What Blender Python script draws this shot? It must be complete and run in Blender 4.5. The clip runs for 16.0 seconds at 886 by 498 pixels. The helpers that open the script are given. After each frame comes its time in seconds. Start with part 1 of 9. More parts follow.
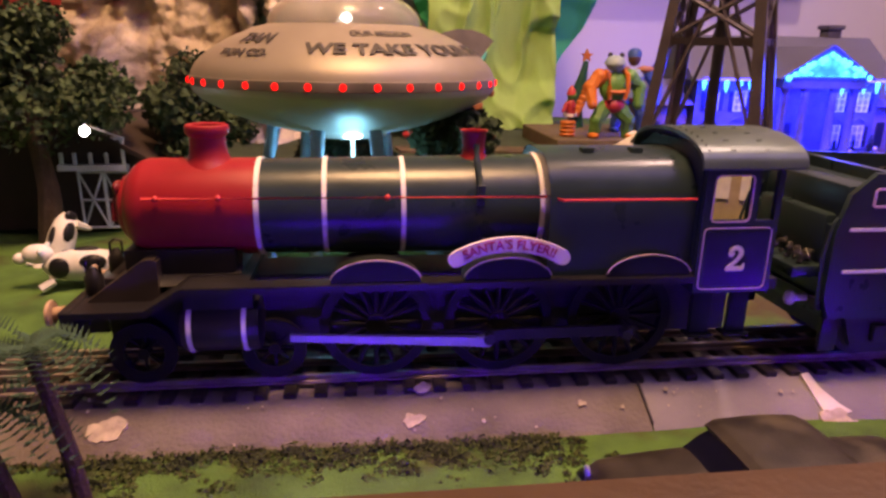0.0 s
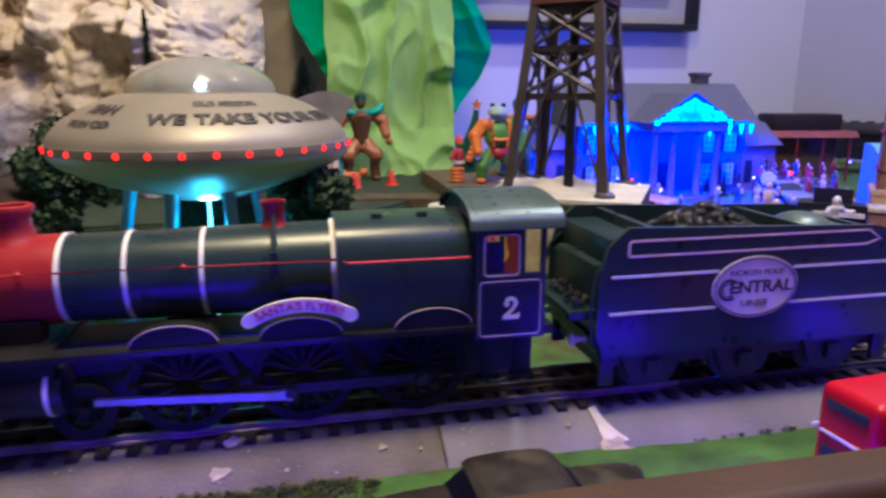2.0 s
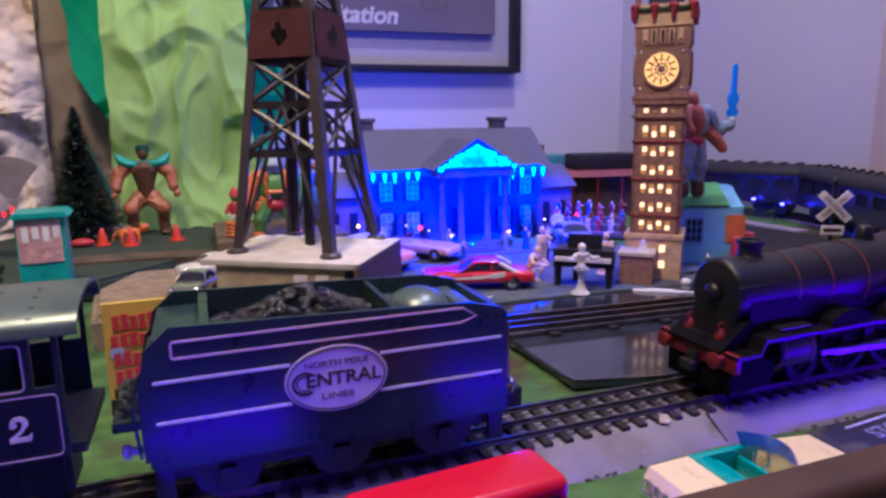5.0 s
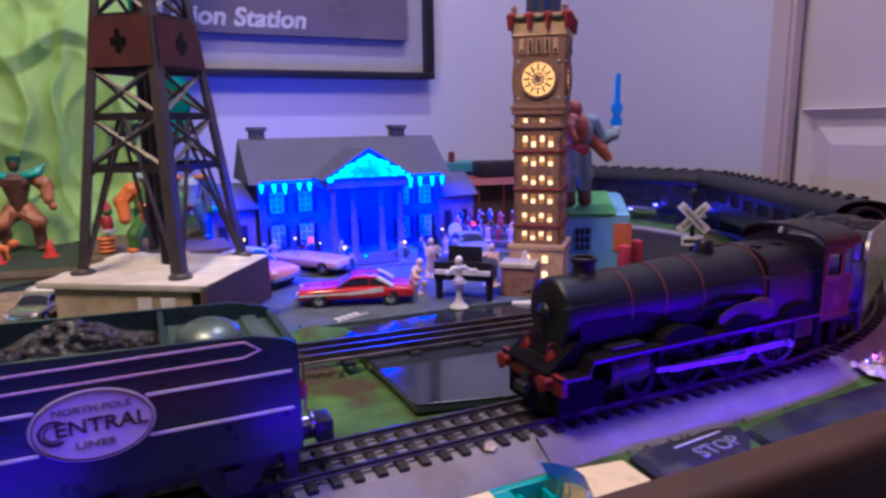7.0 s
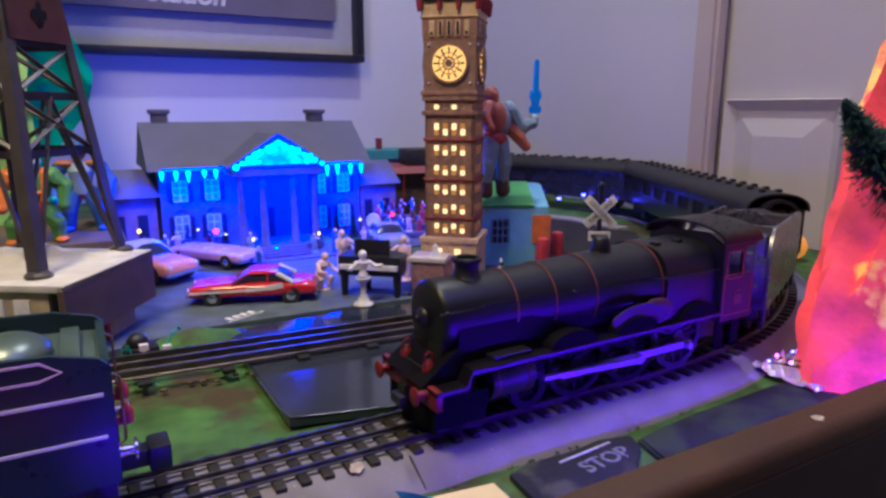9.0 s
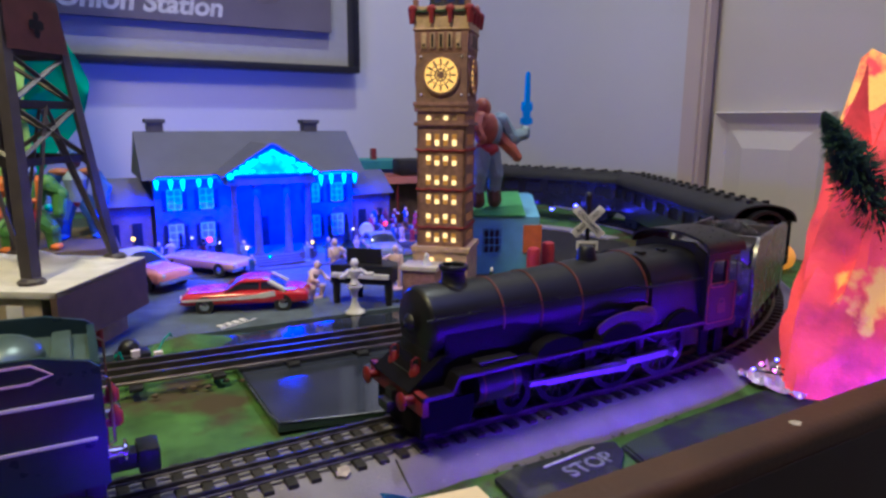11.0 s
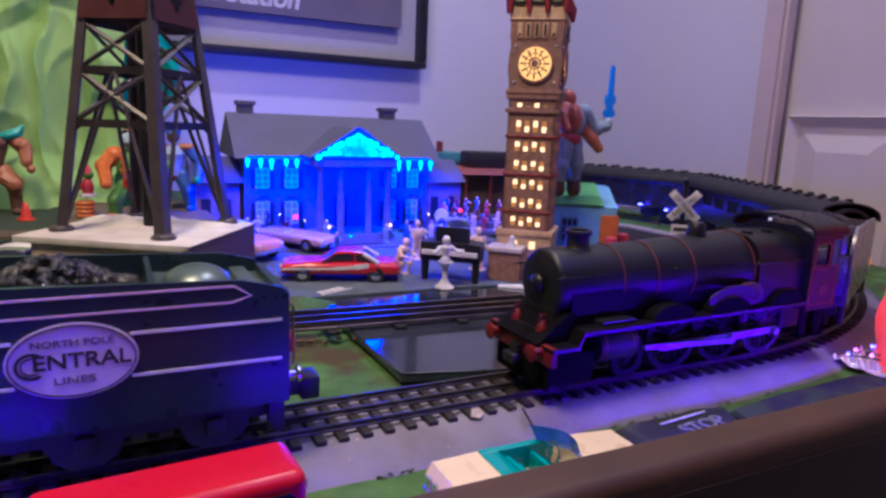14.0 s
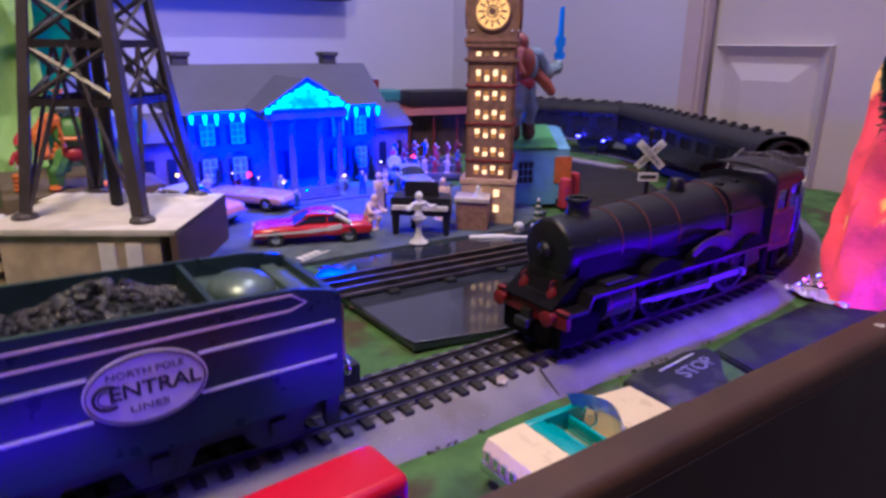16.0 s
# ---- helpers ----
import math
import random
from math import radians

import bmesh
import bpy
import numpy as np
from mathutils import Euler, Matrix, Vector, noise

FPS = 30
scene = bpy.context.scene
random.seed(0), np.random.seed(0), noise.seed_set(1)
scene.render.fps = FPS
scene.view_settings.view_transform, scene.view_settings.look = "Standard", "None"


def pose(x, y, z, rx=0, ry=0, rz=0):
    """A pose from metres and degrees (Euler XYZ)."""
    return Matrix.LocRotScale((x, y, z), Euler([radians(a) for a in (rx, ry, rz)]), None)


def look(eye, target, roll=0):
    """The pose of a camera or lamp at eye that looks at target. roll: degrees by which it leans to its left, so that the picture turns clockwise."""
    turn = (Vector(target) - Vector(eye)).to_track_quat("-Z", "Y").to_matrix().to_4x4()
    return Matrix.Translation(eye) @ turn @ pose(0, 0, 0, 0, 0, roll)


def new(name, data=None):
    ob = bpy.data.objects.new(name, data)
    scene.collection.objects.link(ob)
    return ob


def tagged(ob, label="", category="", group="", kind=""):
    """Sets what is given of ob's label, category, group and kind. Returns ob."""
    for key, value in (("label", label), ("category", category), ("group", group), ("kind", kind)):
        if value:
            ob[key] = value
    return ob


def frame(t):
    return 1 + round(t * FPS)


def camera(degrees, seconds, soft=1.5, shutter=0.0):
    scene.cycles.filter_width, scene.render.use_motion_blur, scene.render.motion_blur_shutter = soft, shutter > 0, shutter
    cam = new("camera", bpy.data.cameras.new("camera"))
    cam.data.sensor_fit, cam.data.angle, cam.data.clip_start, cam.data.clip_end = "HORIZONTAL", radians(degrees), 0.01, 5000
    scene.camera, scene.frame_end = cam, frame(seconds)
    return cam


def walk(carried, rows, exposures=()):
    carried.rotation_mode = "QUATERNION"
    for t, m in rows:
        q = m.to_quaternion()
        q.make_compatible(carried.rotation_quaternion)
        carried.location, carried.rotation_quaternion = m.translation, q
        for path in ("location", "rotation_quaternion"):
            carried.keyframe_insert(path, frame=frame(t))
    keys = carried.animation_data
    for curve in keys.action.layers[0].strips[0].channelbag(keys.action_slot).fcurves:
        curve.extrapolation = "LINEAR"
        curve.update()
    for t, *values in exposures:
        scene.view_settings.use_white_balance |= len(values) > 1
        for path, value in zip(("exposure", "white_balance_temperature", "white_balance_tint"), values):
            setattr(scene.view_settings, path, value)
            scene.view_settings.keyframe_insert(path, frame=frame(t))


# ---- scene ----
cam = camera(68.1, 16.0, 2.7, 0.5)
METRES, EYE, TILT, LEAN, TURN = 0.573, 0.15, 0.0, 0.0, -7.2
ROWS = [
    (0.0, 0.0, 0.0, 0.0, 0.29, -16.92, -0.95),
    (0.5, 0.0158, -0.0042, 0.0078, -0.69, -16.11, -0.82),
    (1.0, 0.047, -0.005, 0.0138, -2.1, -15.31, -0.71),
    (1.5, 0.074, -0.0344, 0.0225, -3.17, -14.4, -0.34),
    (2.0, 0.1128, -0.0445, 0.0304, -4.81, -13.68, 0.03),
    (2.5, 0.1871, -0.024, 0.029, -7.0, -13.71, 0.24),
    (3.0, 0.2743, -0.0075, 0.0258, -9.19, -13.56, 0.31),
    (3.5, 0.3228, -0.001, 0.0298, -10.65, -13.28, 0.41),
    (4.0, 0.3516, -0.0159, 0.041, -11.66, -12.38, 0.49),
    (6.5, 0.4908, -0.0272, 0.0843, -16.49, -10.46, 1.05),
    (7.0, 0.5356, -0.0293, 0.0765, -17.89, -10.83, 0.87),
    (7.5, 0.5686, -0.0285, 0.0765, -18.75, -11.24, 0.78),
    (8.0, 0.5916, -0.0247, 0.0789, -19.64, -11.48, 0.57),
    (8.5, 0.6284, -0.0017, 0.0702, -21.36, -12.2, 0.15),
    (9.0, 0.6305, 0.0054, 0.0769, -22.11, -12.08, -0.01),
    (11.5, 0.6345, -0.0141, 0.076, -22.29, -11.04, -0.38),
    (12.0, 0.6135, -0.0187, 0.0587, -21.65, -11.0, -0.77),
    (12.5, 0.5936, -0.0179, 0.0375, -20.78, -10.71, -1.3),
    (13.0, 0.5788, -0.0172, 0.0307, -19.74, -10.55, -1.69),
    (13.5, 0.5634, -0.0203, 0.0264, -19.39, -10.79, -2.11),
    (14.0, 0.5212, -0.0214, 0.0379, -19.2, -10.78, -2.35),
    (14.5, 0.5003, -0.0179, 0.0325, -20.06, -11.41, -2.52),
    (15.0, 0.4696, -0.0031, 0.0201, -20.45, -12.56, -2.08),
    (15.5, 0.4493, 0.0051, 0.0302, -23.03, -14.98, -1.37),
    (16.0, 0.4217, 0.0128, 0.097, -27.26, -17.37, -0.47),
]
EXPOSURES = [(0.0, 0.44, 8100, 29), (0.5, 0.43, 7350, 23), (1.2, 0.46, 5900, 3), (2.0, 0.41, 5080, -5), (2.7, 0.37, 4680, -3), (3.6, 0.34, 4760, 19), (6.5, 0.23, 5060, 11), (8.0, 0.22, 5060, 11), (9.0, 0.22, 5160, -8), (11.5, 0.21, 5250, -22), (12.5, 0.22, 5200, -17), (13.6, 0.24, 5080, 5), (15.5, 0.25, 5020, 16), (16.0, 0.24, 5040, 11)]
walk(cam, [(t, pose(0, 0, EYE, TILT, LEAN, TURN) @ pose(METRES * x, METRES * y, METRES * z, 90 + pitch, roll, yaw)) for t, x, y, z, yaw, pitch, roll in ROWS], EXPOSURES)

# ---- world and lamps ----
world = bpy.data.worlds.new("world")
world.use_nodes = True
world.node_tree.nodes["Background"].inputs[0].default_value = (0.55, 0.5, 0.8, 1)
world.node_tree.nodes["Background"].inputs[1].default_value = 0.02
scene.world = world


def lamp(name, kind, at, to, color, power, size=0.1):
    data = bpy.data.lights.new(name, kind)
    data.color, data.energy = color, power
    if kind == "AREA":
        data.size = size
    else:
        data.shadow_soft_size = size
    ob = new(name, data)
    ob.matrix_world = look(at, to)
    return ob


lamp("room_lamp", "AREA", (0.07, 0.17, 1.10), (-0.22, 0.50, 0.0), (1.0, 0.67, 0.35), 14.5, 0.24)
lamp("ceiling_lamp", "AREA", (0.82, 0.62, 1.54), (0.88, 0.80, 0.0), (1.0, 0.79, 0.75), 10.2, 0.09)
lamp("saucer_beam_lamp", "POINT", (-0.006, 0.448, 0.070), (0, 0.4, 0), (0.16, 0.66, 1.0), 0.085, 0.012)
lamp("violet_room_light", "AREA", (0.90, 0.02, 1.57), (0.85, 0.60, 0.0), (0.40, 0.32, 1.0), 14.5, 1.3)
for x, w in ((0.495, 0.08), (0.685, 0.07)):
    lamp("eave_led", "AREA", (x, 0.842, 0.116), (x, 0.872, 0.02), (0.0, 0.014, 1.0), 2.6, w)
# unseen blue fills, added to tint the porch and the wall behind the mansion
lamp("porch_blue_fill", "AREA", (0.588, 0.825, 0.108), (0.588, 0.84, 0.0), (0.0, 0.010, 1.0), 1.6, 0.07)
lamp("rear_blue_fill", "AREA", (0.60, 1.02, 0.115), (0.62, 1.43, 0.20), (0.04, 0.05, 1.0), 1.1, 0.2)
lamp("gable_led_glow", "POINT", (0.588, 0.745, 0.125), (0.588, 0.7, 0.0), (0.0, 0.02, 1.0), 1.5, 0.02)


# ---- materials ----
def mat(name, col, rough=0.5, metal=0.0, var=0.25, scale=60.0, bump=0.15, fine=900.0, emit=0.0, ecol=None, trans=0.0, coat=0.0, ior=1.45, stain=None, stain_at=0.58, stain_w=0.09, vary=0.0):
    m = bpy.data.materials.new(name)
    m.use_nodes = True
    nt = m.node_tree
    p = nt.nodes["Principled BSDF"]
    tc = nt.nodes.new("ShaderNodeTexCoord")
    n1 = nt.nodes.new("ShaderNodeTexNoise")
    n1.inputs["Scale"].default_value, n1.inputs["Detail"].default_value = scale, 5
    n2 = nt.nodes.new("ShaderNodeTexNoise")
    n2.inputs["Scale"].default_value, n2.inputs["Detail"].default_value = fine, 3
    nt.links.new(tc.outputs["Object"], n1.inputs["Vector"])
    nt.links.new(tc.outputs["Object"], n2.inputs["Vector"])
    ramp = nt.nodes.new("ShaderNodeMapRange")
    ramp.inputs[1].default_value, ramp.inputs[2].default_value = 0.3, 0.7
    ramp.inputs[3].default_value, ramp.inputs[4].default_value = 1 - var, 1 + var * 0.5
    nt.links.new(n1.outputs[0], ramp.inputs[0])
    mul = nt.nodes.new("ShaderNodeVectorMath")
    mul.operation = "SCALE"
    mul.inputs[0].default_value = col[:3]
    nt.links.new(ramp.outputs[0], mul.inputs["Scale"])
    out = mul.outputs[0]
    if vary:
        inf = nt.nodes.new("ShaderNodeObjectInfo")
        mr = nt.nodes.new("ShaderNodeMapRange")
        mr.inputs[3].default_value, mr.inputs[4].default_value = 1 - vary, 1 + vary
        nt.links.new(inf.outputs["Random"], mr.inputs[0])
        m2 = nt.nodes.new("ShaderNodeVectorMath")
        m2.operation = "SCALE"
        nt.links.new(out, m2.inputs[0])
        nt.links.new(mr.outputs[0], m2.inputs["Scale"])
        out = m2.outputs[0]
    if stain:
        n3 = nt.nodes.new("ShaderNodeTexNoise")
        n3.inputs["Scale"].default_value, n3.inputs["Detail"].default_value = scale * 0.37, 8
        nt.links.new(tc.outputs["Object"], n3.inputs["Vector"])
        st = nt.nodes.new("ShaderNodeMapRange")
        st.inputs[1].default_value, st.inputs[2].default_value = stain_at, stain_at + stain_w
        nt.links.new(n3.outputs[0], st.inputs[0])
        mx = nt.nodes.new("ShaderNodeMix")
        mx.data_type = "RGBA"
        nt.links.new(st.outputs[0], mx.inputs[0])
        nt.links.new(out, mx.inputs[6])
        mx.inputs[7].default_value = (*stain, 1)
        out = mx.outputs[2]
    nt.links.new(out, p.inputs["Base Color"])
    rr = nt.nodes.new("ShaderNodeMapRange")
    rr.inputs[3].default_value, rr.inputs[4].default_value = max(0.02, rough - 0.1), min(1, rough + 0.1)
    nt.links.new(n1.outputs[0], rr.inputs[0])
    nt.links.new(rr.outputs[0], p.inputs["Roughness"])
    p.inputs["Metallic"].default_value = metal
    p.inputs["IOR"].default_value = ior
    p.inputs["Transmission Weight"].default_value = trans
    p.inputs["Coat Weight"].default_value = coat
    if emit:
        if ecol:
            p.inputs["Emission Color"].default_value = (*ecol, 1)
        else:
            nt.links.new(out, p.inputs["Emission Color"])
        p.inputs["Emission Strength"].default_value = emit
    if bump:
        b = nt.nodes.new("ShaderNodeBump")
        b.inputs["Strength"].default_value, b.inputs["Distance"].default_value = bump, 0.002
        nt.links.new(n2.outputs[0], b.inputs["Height"])
        nt.links.new(b.outputs[0], p.inputs["Normal"])
    return m


def glow(name, col, strength):
    m = bpy.data.materials.new(name)
    m.use_nodes = True
    nt = m.node_tree
    nt.nodes.remove(nt.nodes["Principled BSDF"])
    e = nt.nodes.new("ShaderNodeEmission")
    e.inputs[0].default_value, e.inputs[1].default_value = (*col, 1), strength
    nt.links.new(e.outputs[0], nt.nodes["Material Output"].inputs[0])
    return m


GRASS = mat("grass_flock", (0.088, 0.195, 0.042), 0.95, var=0.55, scale=35, bump=0.9, fine=1400, stain=(0.075, 0.055, 0.025), stain_at=0.55)
DIRT = mat("dirt", (0.12, 0.085, 0.05), 0.95, var=0.5, scale=40, bump=0.8, fine=900, stain=(0.05, 0.08, 0.03))
FOAM = mat("roadbed_foam", (0.20, 0.184, 0.215), 0.8, var=0.22, scale=30, bump=0.25, fine=700, stain=(0.13, 0.105, 0.085), stain_at=0.60, stain_w=0.14)
ASPHALT = mat("asphalt", (0.09, 0.11, 0.13), 0.8, var=0.35, scale=50, bump=0.4, fine=1500)
TIE = mat("black_plastic_tie", (0.022, 0.018, 0.016), 0.55, var=0.4, bump=0.2, vary=0.4)
BLKRAIL = mat("blackened_rail", (0.10, 0.09, 0.09), 0.35, 0.8, var=0.3)
STEEL = mat("tubular_steel", (0.17, 0.145, 0.13), 0.38, 0.9, var=0.4, stain=(0.2, 0.12, 0.07))
WALLM = mat("wall_paint", (0.56, 0.54, 0.58), 0.9, var=0.05, scale=3, bump=0.1, fine=250)
DOORM = mat("door_paint", (0.56, 0.51, 0.45), 0.5, var=0.05, scale=6, bump=0.05, fine=200)
TRIMM = mat("door_trim_paint", (0.52, 0.43, 0.38), 0.5, var=0.08, scale=6, bump=0.05)
WOOD = mat("stained_wood", (0.053, 0.023, 0.008), 0.55, var=0.3, scale=25, bump=0.15, fine=300)
FLOORM = mat("floor_carpet", (0.28, 0.23, 0.19), 0.95, var=0.3, scale=20, bump=0.4)
RED = mat("red_plastic", (0.30, 0.014, 0.024), 0.42, var=0.12, bump=0.04)
DKRED = mat("dark_red_plastic", (0.14, 0.008, 0.010), 0.4, var=0.2, bump=0.04)
GREEN = mat("dark_green_plastic", (0.020, 0.037, 0.043), 0.30, var=0.2, bump=0.03, ior=1.42)
GREEN2 = mat("cab_roof_green", (0.085, 0.125, 0.115), 0.34, 0.35, var=0.2, bump=0.04, ior=1.75)
BLACK = mat("black_plastic", (0.015, 0.014, 0.017), 0.38, var=0.3, bump=0.05, ior=1.42)
BLACK3 = mat("engine_black", (0.007, 0.006, 0.007), 0.40, var=0.3, bump=0.02, ior=1.42)
BLACK2 = mat("matte_black", (0.014, 0.013, 0.014), 0.55, var=0.3, bump=0.1)
DARKC = mat("chassis_black", (0.026, 0.024, 0.028), 0.5, ior=1.4, var=0.3, bump=0.1)
WHITE = mat("white_print", (0.75, 0.72, 0.72), 0.5, var=0.06, bump=0.0)
CREAM = mat("cream_print", (0.80, 0.70, 0.72), 0.5, var=0.06, bump=0.0)
PINKPR = mat("pink_line_print", (0.72, 0.52, 0.60), 0.5, var=0.06, bump=0.0)
REDPR = mat("red_print", (0.55, 0.04, 0.05), 0.5, var=0.06, bump=0.0)
MAROON = mat("maroon_print", (0.17, 0.02, 0.025), 0.5, var=0.1, bump=0.0)
ORANGEPR = mat("orange_line_print", (0.13, 0.035, 0.02), 0.5, var=0.1, bump=0.0)
RODM = mat("side_rod_metal", (0.42, 0.41, 0.45), 0.32, 0.55, var=0.2, bump=0.05)
BRASS = mat("brass", (0.5, 0.36, 0.14), 0.35, 0.9)
CHROME = mat("chrome", (0.8, 0.8, 0.82), 0.12, 1.0, var=0.1, bump=0)
COAL = mat("coal_lumps", (0.028, 0.028, 0.032), 0.08, ior=1.6, var=0.5, scale=400, bump=0.5, fine=1200)
SILVER = mat("ufo_silver", (0.30, 0.265, 0.22), 0.48, 0.35, var=0.12, scale=20, bump=0.04)
UFOLOW = mat("ufo_lower_silver", (0.46, 0.48, 0.46), 0.45, 0.3, var=0.12, scale=20, bump=0.04)
INK = mat("dark_ink", (0.05, 0.045, 0.045), 0.6, var=0.2, bump=0)
TEALLEG = mat("teal_leg", (0.22, 0.40, 0.52), 0.35, 0.3)
ROCK = mat("plaster_rock", (0.66, 0.575, 0.465), 0.95, var=0.22, scale=22, bump=1.0, fine=230, stain=(0.42, 0.35, 0.29), stain_at=0.60, stain_w=0.06)
CLOTH = mat("lime_cloth", (0.52, 0.80, 0.27), 0.9, var=0.1, scale=12, bump=0.2, fine=1500)
BEIGECLOTH = mat("beige_cloth", (0.52, 0.44, 0.34), 0.9, var=0.12, scale=9, bump=0.2, fine=1500)
TEALCLOTH = mat("teal_cloth", (0.04, 0.52, 0.30), 0.9, var=0.15, scale=12, bump=0.2, fine=1500)
LEAF = mat("tree_flock", (0.052, 0.088, 0.042), 0.9, var=0.5, scale=90, bump=0.6, vary=0.2)
TURF = mat("dark_turf", (0.055, 0.072, 0.022), 0.95, var=0.5, scale=120, bump=0.4)
PINE = mat("bristle_pine", (0.03, 0.07, 0.045), 0.9, var=0.5, scale=90, bump=0.4)
SNOW = mat("snow_flock", (0.7, 0.7, 0.72), 0.9, var=0.15, bump=0.5)
BARK = mat("bark", (0.06, 0.04, 0.028), 0.9, var=0.4, scale=120, bump=0.8)
DERRICK = mat("derrick_brown", (0.058, 0.048, 0.051), 0.36, var=0.25, bump=0.1)
WALLHOUSE = mat("house_stone", (0.10, 0.097, 0.125), 0.8, var=0.25, scale=80, bump=0.5, fine=500)
ROOFM = mat("slate_roof", (0.092, 0.094, 0.165), 0.7, var=0.12, scale=25, bump=0.2, fine=500)
DARKWIN = mat("dark_shutter", (0.012, 0.014, 0.022), 0.5)
PANE = mat("window_pane", (0.30, 0.27, 0.32), 0.2, var=0.2)
TOWERM = mat("tower_brick", (0.31, 0.165, 0.125), 0.7, var=0.35, scale=150, bump=0.5, fine=900)
TOWERC = mat("tower_cream_stone", (0.60, 0.42, 0.25), 0.7, var=0.25, scale=120, bump=0.4)
CARRED = mat("car_red_paint", (0.5, 0.015, 0.03), 0.2, var=0.05, coat=0.6, bump=0)
BUSRED = mat("bus_red_paint", (0.46, 0.002, 0.022), 0.30, var=0.05, coat=0.08, bump=0, ior=1.35)
CARPINK = mat("car_pink_paint", (0.80, 0.30, 0.25), 0.25, var=0.05, coat=0.5, bump=0)
CARCREAM = mat("car_cream_paint", (0.72, 0.58, 0.36), 0.3, var=0.05, coat=0.4, bump=0)
CARTEAL = mat("car_teal_paint", (0.01, 0.30, 0.30), 0.3, var=0.08, coat=0.4, bump=0)
CARBLACK = mat("car_dusty_black", (0.030, 0.024, 0.020), 0.42, var=0.5, scale=90, bump=0.1, stain=(0.060, 0.048, 0.036))
CARWHITE = mat("car_white_paint", (0.68, 0.66, 0.62), 0.3, var=0.05, coat=0.4, bump=0)
CARGREY = mat("car_grey_paint", (0.22, 0.24, 0.28), 0.3, var=0.05, coat=0.4, bump=0)
TYRE = mat("tyre_rubber", (0.015, 0.015, 0.015), 0.8)
CARGLASS = mat("car_window", (0.03, 0.035, 0.05), 0.1, var=0.2, bump=0)
POND = mat("black_acrylic", (0.030, 0.034, 0.048), 0.05, ior=1.6, var=0.4, scale=30, bump=0.02, fine=120)
GARNET = mat("garland_red", (0.26, 0.02, 0.028), 0.6, bump=0.4)
FIGTAN = mat("figure_tan", (0.36, 0.14, 0.065), 0.4, bump=0.03)
FIGTEAL = mat("figure_teal", (0.03, 0.33, 0.27), 0.3, bump=0.03)
FIGORANGE = mat("figure_orange", (0.62, 0.17, 0.03), 0.4, bump=0.03)
FIGGREEN = mat("figure_green", (0.10, 0.26, 0.06), 0.4, bump=0.03)
FIGGREY = mat("figure_grey", (0.27, 0.36, 0.40), 0.45, bump=0.03)
FIGRED = mat("figure_red", (0.45, 0.04, 0.05), 0.4, bump=0.03)
FIGBROWN = mat("figure_brown", (0.10, 0.05, 0.03), 0.5, bump=0.05)
FIGPALE = mat("figure_pale_pink", (0.76, 0.55, 0.50), 0.6, bump=0.05)
FIGBLUE = mat("figure_blue", (0.05, 0.12, 0.35), 0.5, bump=0.05)
FIGWHITE = mat("figure_white", (0.7, 0.68, 0.66), 0.6, bump=0.05)
# a faint glow in the sword's plastic stands for light passing through it
SWORD = mat("blue_plastic_self_glow", (0.02, 0.22, 0.65), 0.3, var=0.1, emit=0.12, ecol=(0.02, 0.15, 0.9))
BLOCKBLUE = mat("toy_blue_card", (0.18, 0.42, 0.62), 0.7, var=0.15)
BLOCKGREEN = mat("toy_green_card", (0.12, 0.42, 0.12), 0.7, var=0.15)
CONE = mat("cone_orange_red", (0.62, 0.05, 0.025), 0.5, bump=0.0)
PINKROCK = mat("glowing_pink_rock", (0.78, 0.058, 0.068), 0.7, var=0.5, scale=26, bump=0.8, fine=120, stain=(0.80, 0.40, 0.09), stain_at=0.575, stain_w=0.025, emit=0.5)
BARNM = mat("barn_dark", (0.035, 0.022, 0.02), 0.8, bump=0.3)
PAPER = mat("poster_paper", (0.36, 0.35, 0.355), 0.6, var=0.05, bump=0)
POSTER = mat("poster_grey_print", (0.15, 0.13, 0.155), 0.5, var=0.25, scale=5, bump=0)
FRAMEBLACK = mat("black_frame", (0.012, 0.012, 0.02), 0.4, bump=0.05)
COACHWIN = mat("coach_window", (0.02, 0.02, 0.035), 0.6, ior=1.3)
CLEAR = mat("clear_dome", (0.86, 0.86, 0.80), 0.14, var=0.02, ior=1.30, trans=0.86, bump=0)
LIT_WARM = glow("lit_window", (1.0, 0.56, 0.23), 1.9)
LIT_DIAL = glow("lit_dial", (1.0, 0.46, 0.12), 1.3)
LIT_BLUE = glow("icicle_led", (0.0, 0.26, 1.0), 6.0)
# the bulbs' light on the pediment, put in as a glow with brighter cells
LIT_GABLE = glow("gable_led", (0.0, 0.40, 1.0), 1.7)
nt_ = LIT_GABLE.node_tree
vo_ = nt_.nodes.new("ShaderNodeTexVoronoi"); vo_.inputs["Scale"].default_value = 75
tc_ = nt_.nodes.new("ShaderNodeTexCoord"); nt_.links.new(tc_.outputs["Object"], vo_.inputs["Vector"])
mr_ = nt_.nodes.new("ShaderNodeMapRange")
for i_, v_ in enumerate((0.0, 0.75, 3.2, 1.0)):
    mr_.inputs[i_ + 1].default_value = v_
nt_.links.new(vo_.outputs["Distance"], mr_.inputs[0])
em_ = nt_.nodes["Emission"]; nt_.links.new(mr_.outputs[0], em_.inputs[1])
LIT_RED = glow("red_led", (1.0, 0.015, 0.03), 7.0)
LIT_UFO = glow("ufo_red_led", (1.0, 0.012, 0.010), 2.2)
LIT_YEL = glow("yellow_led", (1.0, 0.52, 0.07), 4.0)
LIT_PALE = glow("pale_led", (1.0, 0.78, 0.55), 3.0)
